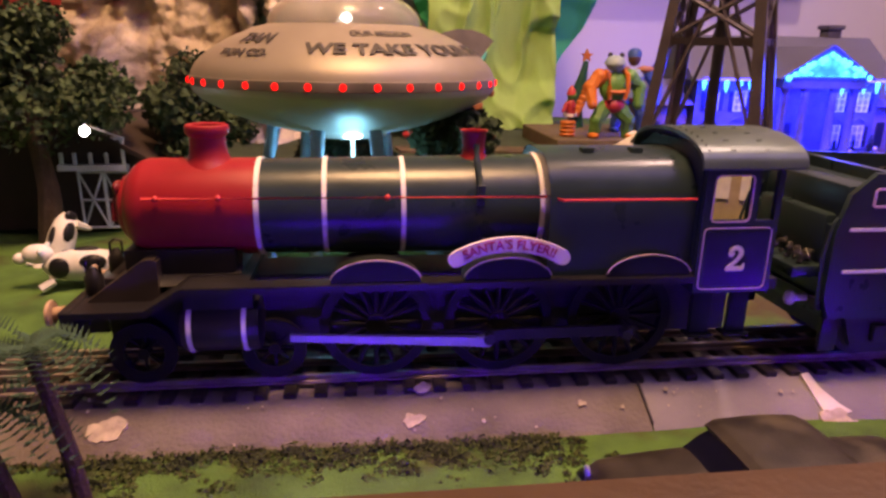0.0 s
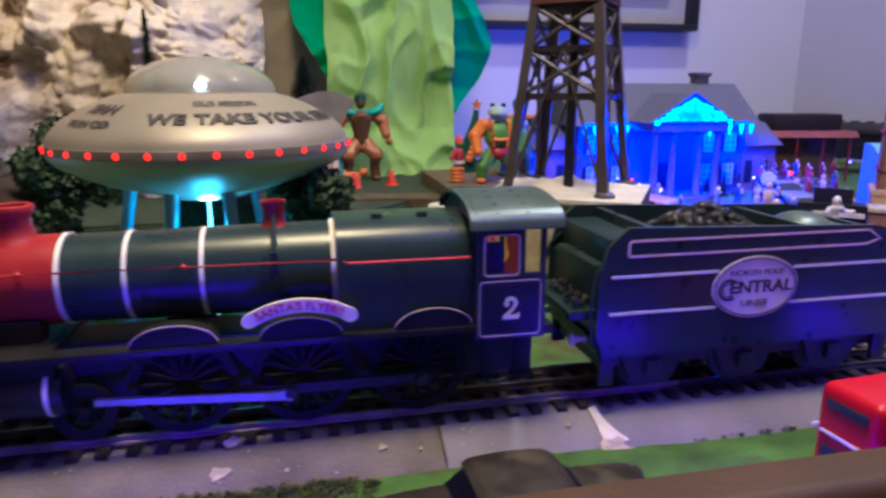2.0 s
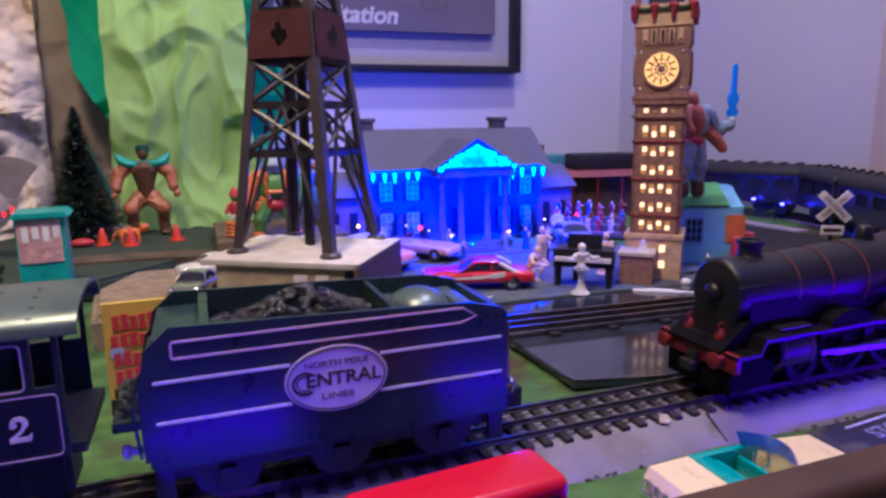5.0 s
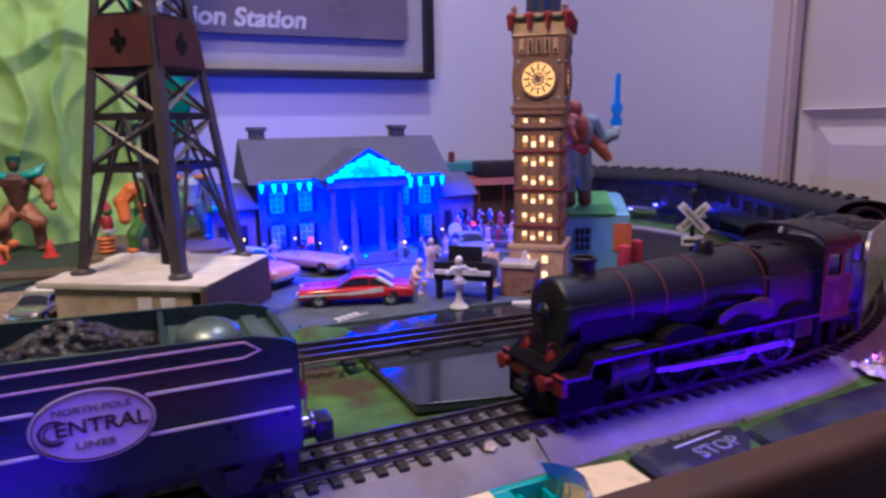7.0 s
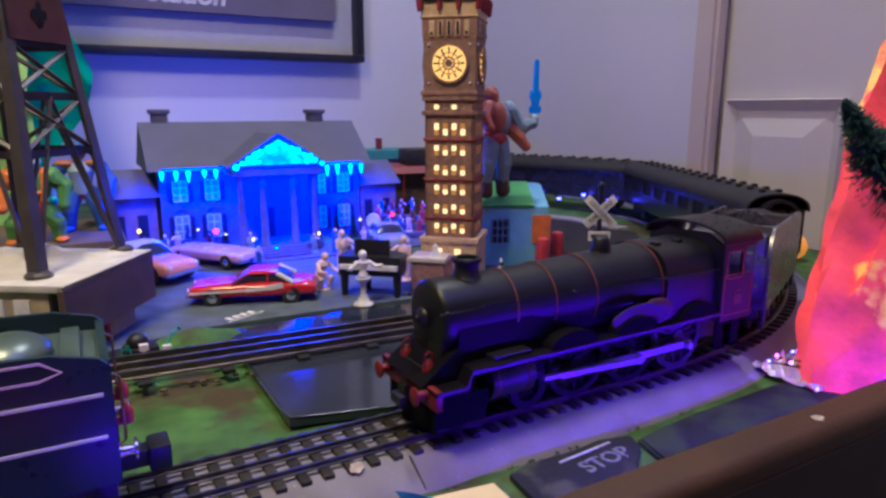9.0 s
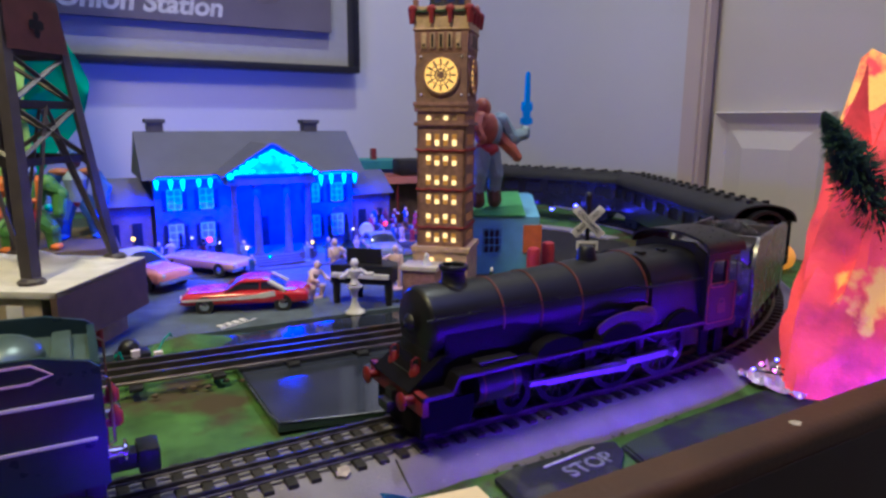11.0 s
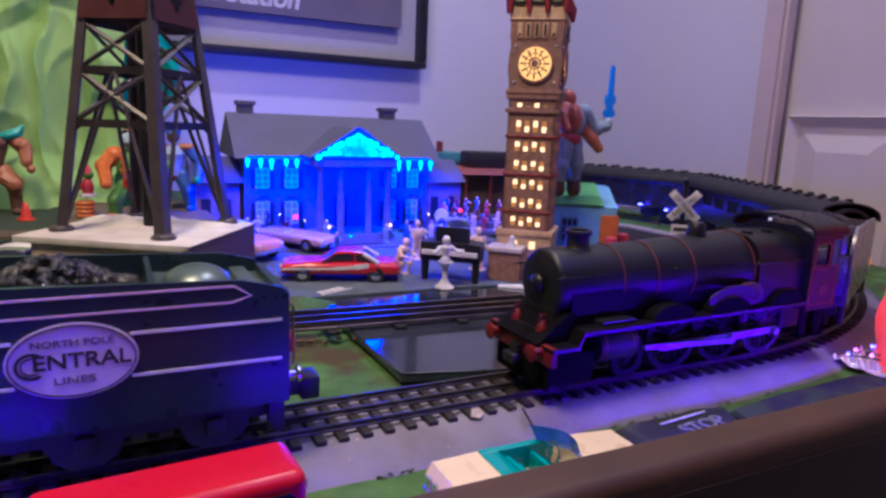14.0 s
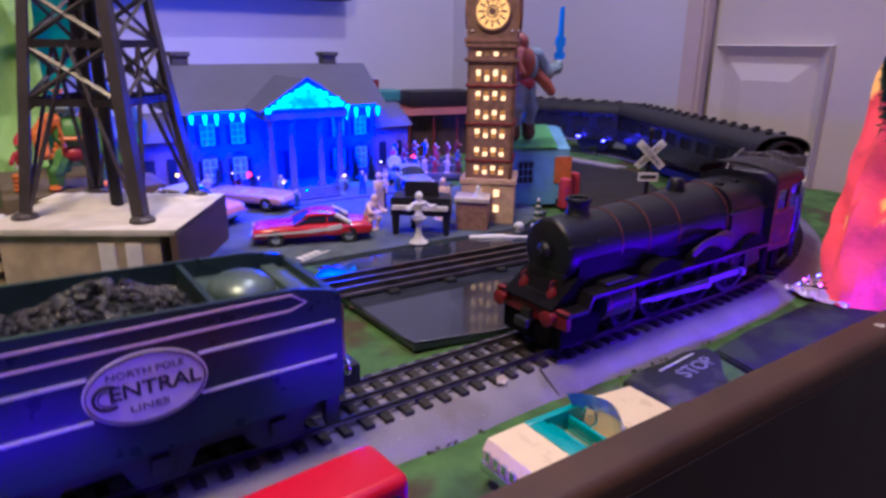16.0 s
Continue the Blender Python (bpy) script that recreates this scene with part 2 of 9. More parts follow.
LIT_WHITE = glow("white_led", (0.75, 0.9, 1.0), 40.0)
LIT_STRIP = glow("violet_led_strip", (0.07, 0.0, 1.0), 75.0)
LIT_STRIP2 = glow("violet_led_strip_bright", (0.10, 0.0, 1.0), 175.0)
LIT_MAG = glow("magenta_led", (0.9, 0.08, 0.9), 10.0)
LIT_AMBER = glow("amber_blind", (1.0, 0.36, 0.08), 0.45)
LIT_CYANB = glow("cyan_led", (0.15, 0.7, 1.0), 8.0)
LIT_COACH = glow("coach_blue_led", (0.06, 0.04, 1.0), 26.0)
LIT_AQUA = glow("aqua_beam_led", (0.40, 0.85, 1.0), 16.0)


# ---- mesh helpers ----
def B():
    return bmesh.new()


def setm(faces, mi):
    for f in faces:
        f.material_index = mi


def add(bm, make, mi=0, m=None, **kw):
    before = set(bm.faces)
    r = make(bm, matrix=m or Matrix(), **kw)
    setm([f for f in bm.faces if f not in before], mi)
    return r["verts"]


def box(bm, x0, x1, y0, y1, z0, z1, mi=0, bev=0.0):
    before = set(bm.faces)
    m = Matrix.Translation(((x0 + x1) / 2, (y0 + y1) / 2, (z0 + z1) / 2)) @ Matrix.Diagonal((abs(x1 - x0), abs(y1 - y0), abs(z1 - z0), 1))
    vs = bmesh.ops.create_cube(bm, size=1, matrix=m)["verts"]
    if bev:
        es = {e for v in vs for e in v.link_edges}
        bmesh.ops.bevel(bm, geom=list(es), offset=bev, segments=2, affect="EDGES", profile=0.6)
    setm([f for f in bm.faces if f not in before], mi)


def cyl(bm, p0, p1, r0, r1=None, n=16, mi=0):
    a, b = Vector(p0), Vector(p1)
    d = b - a
    m = Matrix.Translation((a + b) / 2) @ d.to_track_quat("Z", "Y").to_matrix().to_4x4()
    before = set(bm.faces)
    bmesh.ops.create_cone(bm, cap_ends=True, segments=n, radius1=r0, radius2=r0 if r1 is None else max(r1, 1e-5), depth=d.length, matrix=m)
    setm([f for f in bm.faces if f not in before], mi)


def ball(bm, c, r, sx=1, sy=1, sz=1, n=10, mi=0, rot=None):
    before = set(bm.faces)
    m = Matrix.Translation(c) @ (rot.to_4x4() if rot else Matrix()) @ Matrix.Diagonal((r * sx, r * sy, r * sz, 1))
    bmesh.ops.create_uvsphere(bm, u_segments=n, v_segments=max(5, n // 2 + 2), radius=1, matrix=m)
    setm([f for f in bm.faces if f not in before], mi)


def prism(bm, pts, axis, a0, a1, mi=0):
    """A polygon in the plane across axis, pulled from a0 to a1."""
    def place(u, v, a):
        return {"x": (a, u, v), "y": (u, a, v), "z": (u, v, a)}[axis]
    lo = [bm.verts.new(place(u, v, a0)) for u, v in pts]
    hi = [bm.verts.new(place(u, v, a1)) for u, v in pts]
    fs = [bm.faces.new(lo), bm.faces.new(hi)]
    for i in range(len(pts)):
        j = (i + 1) % len(pts)
        fs.append(bm.faces.new((lo[i], lo[j], hi[j], hi[i])))
    bmesh.ops.recalc_face_normals(bm, faces=fs)
    setm(fs, mi)


def lathe(bm, prof, c=(0, 0, 0), n=32, axis="z", mi=0, cap=True):
    rings = []
    for r, h in prof:
        ring = []
        for i in range(n):
            a = 2 * math.pi * i / n
            u, v = r * math.cos(a), r * math.sin(a)
            p = {"z": (u, v, h), "x": (h, u, v), "y": (u, h, v)}[axis]
            ring.append(bm.verts.new(Vector(p) + Vector(c)))
        rings.append(ring)
    fs = []
    for a, b in zip(rings, rings[1:]):
        for i in range(n):
            j = (i + 1) % n
            fs.append(bm.faces.new((a[i], a[j], b[j], b[i])))
    if cap:
        fs += [bm.faces.new(rings[0]), bm.faces.new(rings[-1])]
    bmesh.ops.recalc_face_normals(bm, faces=fs)
    setm(fs, mi)


def tube(bm, pts, r, n=8, mi=0, closed=False):
    pts = [Vector(p) for p in pts]
    rings, k = [], len(pts)
    for i, p in enumerate(pts):
        d = (pts[min(i + 1, k - 1)] - pts[max(i - 1, 0)]).normalized()
        q = d.to_track_quat("Z", "Y")
        rr = r[i] if isinstance(r, (list, tuple)) else r
        rings.append([bm.verts.new(p + q @ Vector((rr * math.cos(2 * math.pi * j / n), rr * math.sin(2 * math.pi * j / n), 0))) for j in range(n)])
    fs = []
    for a, b in zip(rings, rings[1:]):
        best = min(range(n), key=lambda s: (b[s].co - a[0].co).length)
        for i in range(n):
            j = (i + 1) % n
            fs.append(bm.faces.new((a[i], a[j], b[(j + best) % n], b[(i + best) % n])))
    fs += [bm.faces.new(rings[0]), bm.faces.new(rings[-1])]
    bmesh.ops.recalc_face_normals(bm, faces=fs)
    setm(fs, mi)


def strip(bm, pts, w, axis="y", th=0.0004, mi=0):
    """A flat raised line of width w along points in the plane across axis."""
    pts = [Vector(p) for p in pts]
    nrm = {"y": Vector((0, 1, 0)), "x": Vector((1, 0, 0)), "z": Vector((0, 0, 1))}[axis]
    k = len(pts)
    L, R = [], []
    for i, p in enumerate(pts):
        d = (pts[min(i + 1, k - 1)] - pts[max(i - 1, 0)]).normalized()
        s = d.cross(nrm).normalized() * w / 2
        L.append([bm.verts.new(p + s - nrm * th), bm.verts.new(p + s + nrm * th)])
        R.append([bm.verts.new(p - s - nrm * th), bm.verts.new(p - s + nrm * th)])
    fs = []
    for i in range(k - 1):
        for c in (0, 1):
            fs.append(bm.faces.new((L[i][c], L[i + 1][c], R[i + 1][c], R[i][c])))
        fs.append(bm.faces.new((L[i][0], L[i][1], L[i + 1][1], L[i + 1][0])))
        fs.append(bm.faces.new((R[i][0], R[i][1], R[i + 1][1], R[i + 1][0])))
    for i in (0, k - 1):
        fs.append(bm.faces.new((L[i][0], L[i][1], R[i][1], R[i][0])))
    bmesh.ops.recalc_face_normals(bm, faces=fs)
    setm(fs, mi)


def mesh_of(name, bm, mats, smooth=40):
    me = bpy.data.meshes.new(name)
    bm.to_mesh(me)
    bm.free()
    for m in (mats if isinstance(mats, (list, tuple)) else [mats]):
        me.materials.append(m)
    if smooth and len(me.polygons):
        me.polygons.foreach_set("use_smooth", [True] * len(me.polygons))
        me.set_sharp_from_angle(angle=radians(smooth))
    return me


def part(name, bm, mats, parent=None, label="", smooth=40):
    ob = new(name, mesh_of(name, bm, mats, smooth))
    ob.parent = parent
    if label:
        tagged(ob, label)
    return ob


def thing(name, m, label, category, group="", kind=""):
    ob = new(name)
    ob.empty_display_size = 0.01
    ob.matrix_basis = m
    return tagged(ob, label, category, group, kind)


def solo(name, bm, mats, m, label, category, group="", kind="", smooth=40):
    ob = new(name, mesh_of(name, bm, mats, smooth))
    ob.matrix_basis = m
    return tagged(ob, label, category, group, kind)


def lettering(name, text, size, m, mats, parent, bend=None, depth=0.0002, label="", align="CENTER", bold=0.0):
    cu = bpy.data.curves.new(name, "FONT")
    cu.body, cu.size, cu.extrude, cu.align_x, cu.align_y = text, size, depth, align, "CENTER"
    cu.offset = bold
    tmp = new("tmp_text", cu)
    me = bpy.data.meshes.new_from_object(tmp.evaluated_get(bpy.context.evaluated_depsgraph_get()))
    bpy.data.objects.remove(tmp)
    me.name = name
    if bend:
        for v in me.vertices:
            v.co = bend(v.co)
    me.materials.clear()
    me.materials.append(mats)
    ob = new(name, me)
    ob.parent = parent
    ob.matrix_basis = m
    if label:
        tagged(ob, label)
    return ob


FRONT = pose(0, 0, 0, 90, 0, 0)   # text that faces -y


def arc(cx, cz, r, a0, a1, n, y):
    return [(cx + r * math.cos(radians(a0 + (a1 - a0) * i / n)), y, cz + r * math.sin(radians(a0 + (a1 - a0) * i / n))) for i in range(n + 1)]


# ---- the room ----
def structure(name, bm, mats, label, smooth=0):
    ob = new(name, mesh_of(name, bm, mats, smooth))
    return tagged(ob, label, kind="structure")


bm = B(); box(bm, -2.2, 1.37, -2.2, 1.55, -0.80, -0.75)
structure("floor", bm, FLOORM, "brown carpeted room floor")
bm = B(); box(bm, -2.2, 1.37, -2.2, 1.55, 1.60, 1.65)
structure("ceiling", bm, WALLM, "plain white room ceiling")
bm = B(); box(bm, -2.2, 1.27, 1.43, 1.55, -0.75, 1.60)
structure("wall_back", bm, WALLM, "plain painted wall behind the layout")
bm = B(); box(bm, -2.3, -2.2, -2.2, 1.55, -0.75, 1.60)
structure("wall_left", bm, WALLM, "plain painted wall")
bm = B(); box(bm, -2.2, 1.37, -2.3, -2.2, -0.75, 1.60)
structure("wall_front", bm, WALLM, "plain painted wall")
bm = B()
box(bm, 1.27, 1.37, 0.692, 1.55, -0.75, 1.60)
box(bm, 1.27, 1.37, -2.2, 0.02, -0.75, 1.60)
box(bm, 1.27, 1.37, 0.02, 0.692, 1.28, 1.60)
structure("wall_right", bm, WALLM, "painted wall with a door opening")
bm = B()
prism(bm, [(0.6770, -0.75), (0.7185, -0.75), (0.7185, 1.33), (0.6770, 1.33)], "x", 1.252, 1.2695)
prism(bm, [(0.683, -0.75), (0.7125, -0.75), (0.7125, 1.33), (0.683, 1.33)], "x", 1.246, 1.252)
structure("trim", bm, TRIMM, "beige painted door casing")

door = thing("door_1", pose(1.285, 0.375, -0.75), "white painted panelled interior door, closed", "door", kind="structure")
bm = B(); box(bm, 0, 0.035, -0.35, 0.313, 0.0, 2.02)
part("slab", bm, DOORM, door)
for y0, y1, z0, z1 in [(0.105, 0.297, 0.22, 0.959), (-0.30, -0.06, 0.22, 0.959), (0.105, 0.297, 1.26, 1.85), (-0.30, -0.06, 1.26, 1.85)]:
    bm = B()
    y0, y1 = y0 + 0.0, y1 + 0.0
    cx = [(-0.001, 0.0), (-0.013, 0.002), (-0.0015, 0.018), (-0.0015, 0.020), (-0.011, 0.056)]
    rings = []
    for dx, ins in cx:
        rings.append([bm.verts.new((dx, a, b)) for a, b in ((y0 + ins, z0 + ins), (y1 - ins, z0 + ins), (y1 - ins, z1 - ins), (y0 + ins, z1 - ins))])
    fs = []
    for a, b in zip(rings, rings[1:]):
        for i in range(4):
            fs.append(bm.faces.new((a[i], a[(i + 1) % 4], b[(i + 1) % 4], b[i])))
    fs.append(bm.faces.new(rings[-1]))
    bmesh.ops.recalc_face_normals(bm, faces=fs)
    part("panel", bm, DOORM, door, smooth=0)

# ---- framed poster ----
pic = thing("framed_poster", pose(0.506, 1.425, 0.296), "grey travel poster in a thin black frame", "picture")
W_, H_ = 0.90, 0.95
FB = 0.015
for nm, a in [("frame_bottom", (-W_ / 2, W_ / 2, 0.0, FB)), ("frame_top", (-W_ / 2, W_ / 2, H_ - FB, H_)), ("frame_side", (-W_ / 2, -W_ / 2 + FB, FB, H_ - FB)), ("frame_side", (W_ / 2 - FB, W_ / 2, FB, H_ - FB))]:
    bm = B(); box(bm, a[0], a[1], -0.045, 0.004, a[2], a[3], bev=0.002)
    part(nm, bm, FRAMEBLACK, pic)
bm = B(); box(bm, -W_ / 2 + FB, W_ / 2 - FB, -0.008, 0.002, FB, H_ - FB)
part("mount", bm, PAPER, pic, "off-white paper mount")
bm = B(); box(bm, -W_ / 2 + 0.062, W_ / 2 - 0.0615, -0.032, -0.008, 0.086, H_ - 0.06, bev=0.0005)
part("print", bm, POSTER, pic, "grey printed poster sheet")
lettering("script_title", "Union Station", 0.050, pose(0.010, -0.0325, 0.117) @ FRONT, mat("title_print", (0.50, 0.48, 0.52), 0.5, bump=0), pic, bend=lambda c: Vector((c.x * 1.06 + 0.18 * c.y, c.y, c.z)), bold=0.0016)
bm = B(); box(bm, 0.215, 0.265, -0.0328, -0.032, 0.155, 0.5); prism(bm, [(0.24 + 0.036 * math.cos(a), 0.148 + 0.014 * math.sin(a)) for a in [2 * math.pi * i / 20 for i in range(20)]], "y", -0.0326, -0.0319)
part("pictured_column", bm, mat("poster_dark", (0.12, 0.10, 0.12), 0.5), pic)

# ---- the layout board, grass, roadbed ----
R_, CX, CY = 0.535, 0.675, 0.272 + 0.535


def route(s, off=0.0):
    """The front line: straight, then a right-hand curve; s metres past x = 0; off to its outer side."""
    if s < CX:
        return Vector((s, 0.272 - off, 0)), 0.0
    a = (s - CX) / R_
    return Vector((CX + (R_ + off) * math.sin(a), CY - (R_ + off) * math.cos(a), 0)), a


bm = B()
nx, ny = 130, 90
X0, X1, Y0, Y1 = -1.3, 1.262, 0.139, 1.42
g = []
for j in range(ny + 1):
    row = []
    for i in range(nx + 1):
        x, y = X0 + (X1 - X0) * i / nx, Y0 + (Y1 - Y0) * (j / ny) ** 1.5
        z = 0.0025 * noise.noise((x * 9, y * 9, 0)) + 0.0012 * noise.noise((x * 40, y * 40, 2))
        z += 0.018 * math.exp(-((x - 0.43) / 0.04) ** 2 - ((y - 0.505) / 0.022) ** 2)
        z += 0.012 * min(1, max(0, (y - 0.62) / 0.25))
        row.append(bm.verts.new((x, y, z)))
    g.append(row)
for j in range(ny):
    for i in range(nx):
        bm.faces.new((g[j][i], g[j][i + 1], g[j + 1][i + 1], g[j + 1][i]))
structure("ground", bm, GRASS, "green flocked grass mat over the board, worn to brown", smooth=60)
bm = B(); box(bm, -1.3, 1.262, 0.139, 1.42, -0.05, -0.012)
structure("layout_board", bm, WOOD, "plywood board under the model railway")
bm = B()
prism(bm, [(0.117, -0.10), (0.139, -0.10), (0.139, 0.0435), (0.137, 0.0455)] + [(0.1240 - 0.0070 * math.sin(q), 0.0385 + 0.0070 * math.cos(q)) for q in [math.pi / 2 * i / 8 for i in range(9)]], "x", -1.3, 1.262)
structure("board_edge", bm, WOOD, "stained wooden edge board along the layout front", smooth=40)
# added thin sheet: makes the edge board's front darker than its top
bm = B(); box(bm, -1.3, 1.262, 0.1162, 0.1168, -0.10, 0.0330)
structure("dark_front_sheet", bm, mat("dark_front_brown", (0.024, 0.013, 0.009), 0.6, var=0.3, scale=25), "thin dark brown sheet over the front of the edge board")
bm = B()
for x in (-1.1, 0.95):
    box(bm, x, x + 0.06, 0.16, 0.22, -0.75, -0.05); box(bm, x, x + 0.06, 1.2, 1.26, -0.75, -0.05)
structure("table_frame", bm, WOOD, "wooden legs under the layout board")

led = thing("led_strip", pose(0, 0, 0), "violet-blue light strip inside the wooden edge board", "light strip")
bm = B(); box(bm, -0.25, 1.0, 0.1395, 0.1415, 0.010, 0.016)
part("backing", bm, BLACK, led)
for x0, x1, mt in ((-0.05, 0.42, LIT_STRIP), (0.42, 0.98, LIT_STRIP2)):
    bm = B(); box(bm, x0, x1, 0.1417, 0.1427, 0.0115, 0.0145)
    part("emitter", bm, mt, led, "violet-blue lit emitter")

# roadbed: a low foam bank under the front line, its left length older and dirtier
FOAM_OLD = mat("old_roadbed_foam", (0.158, 0.136, 0.128), 0.85, var=0.4, scale=28, bump=0.5, fine=500, stain=(0.085, 0.066, 0.052), stain_at=0.56, stain_w=0.12)
prof = [(0.049, 0.000), (0.045, 0.0035), (0.0280, 0.0128), (-0.0280, 0.0128), (-0.030, 0.003), (-0.030, -0.004)]
for nm, s_a, s_b, k, mt, lab in (("roadbed_old", -1.0, 0.1178, 60, FOAM_OLD, "dirty brown-grey foam roadbed with paint spots"), ("roadbed", 0.1184, 1.75, 100, FOAM, "scuffed lavender-grey foam roadbed")):
    bm = B()
    prev = None
    for i in range(k + 1):
        s = s_a + (s_b - s_a) * i / k
        wob = 0.0015 * noise.noise((s * 14, 3, 0))
        ring = []
        for off, z in prof:
            p, a = route(s, off + (wob if off > 0.04 else 0))
            ring.append(bm.verts.new((p.x, p.y, z - 0.002)))
        if prev:
            for q in range(len(prof) - 1):
                bm.faces.new((prev[q], prev[q + 1], ring[q + 1], ring[q]))
        prev = ring
    bmesh.ops.recalc_face_normals(bm, faces=bm.faces)
    structure(nm, bm, mt, lab, smooth=30)


def track(name, at, s0, s1, pitch, half, tie_w, tie_h, z, gauge, rail_w, rail_h, railmat, tiemat, label, middle=True):
    """Ties and three rails laid along at(s, off)."""
    tr = thing(name, Matrix(), label, "railway track", kind="")
    n = int((s1 - s0) / 0.02)
    for off in ([-gauge / 2, 0, gauge / 2] if middle else [-gauge / 2, gauge / 2]):
        bm = B()
        prev = None
        for i in range(n + 1):
            s = s0 + (s1 - s0) * i / n
            pts = [(-rail_w * 0.8, 0), (rail_w * 0.8, 0), (rail_w * 0.8, rail_h * 0.22), (rail_w * 0.3, rail_h * 0.35), (rail_w * 0.5, rail_h * 0.72), (rail_w * 0.5, rail_h), (-rail_w * 0.5, rail_h), (-rail_w * 0.5, rail_h * 0.72), (-rail_w * 0.3, rail_h * 0.35), (-rail_w * 0.8, rail_h * 0.22)]
            ring = [bm.verts.new((*at(s, off + o)[0].xy, z + tie_h + h)) for o, h in pts]
            if prev:
                for q in range(len(pts)):
                    bm.faces.new((prev[q], prev[(q + 1) % len(pts)], ring[(q + 1) % len(pts)], ring[q]))
            prev = ring
        bmesh.ops.recalc_face_normals(bm, faces=bm.faces)
        part("rail", bm, railmat, tr, smooth=20)
    bm = B(); box(bm, -tie_w / 2, tie_w / 2, -half, half, 0, tie_h, bev=tie_h * 0.25)
    me = mesh_of("tie", bm, tiemat, 0)
    cnt = int((s1 - s0) / pitch)
    rnd = random.Random(5)
    for i in range(cnt):
        p, a = at(s0 + pitch * (i + 0.5), 0)
        ob = new("tie", me)
        ob.parent = tr
        ob.matrix_basis = pose(p.x, p.y, z, 0, 0, math.degrees(a) + rnd.uniform(-1.2, 1.2))
    return tr




SPOKES = {}


def wheel(parent, x, y, z, r, wd, spokes, mats, name="wheel", rim=0.12):
    """A spoked wheel in the x-z plane, round (x, y, z)."""
    bm = B()
    lathe(bm, [(r * (1 - rim * 1.4), -wd * 0.5), (r * 1.06, -wd * 0.5), (r * 1.06, -wd * 0.2), (r, -wd * 0.15), (r, wd * 0.5), (r * (1 - rim * 1.4), wd * 0.5), (r * (1 - rim * 1.4), -wd * 0.5)], (0, 0, 0), 28, "y", cap=False)
    w = part(name, bm, mats, parent)
    w.matrix_basis = pose(x, y, z)
    bm = B(); cyl(bm, (0, -wd * 0.6, 0), (0, wd * 0.6, 0), r * 0.2, n=12)
    part("hub", bm, mats, w)
    key = (r, mats.name)
    if key not in SPOKES:
        bm = B(); cyl(bm, (r * 0.15, 0, 0), (r * 0.90, 0, 0), r * 0.06, r * 0.05, 6)
        SPOKES[key] = mesh_of("spoke", bm, mats)
    for i in range(spokes):
        ob = new("spoke", SPOKES[key])
        ob.parent = w
        ob.matrix_basis = pose(0, 0, 0, 0, 360 * i / spokes, 0)
    return w


spm_dark = mat("skirt_black", (0.005, 0.004, 0.006), 0.55, ior=1.2)


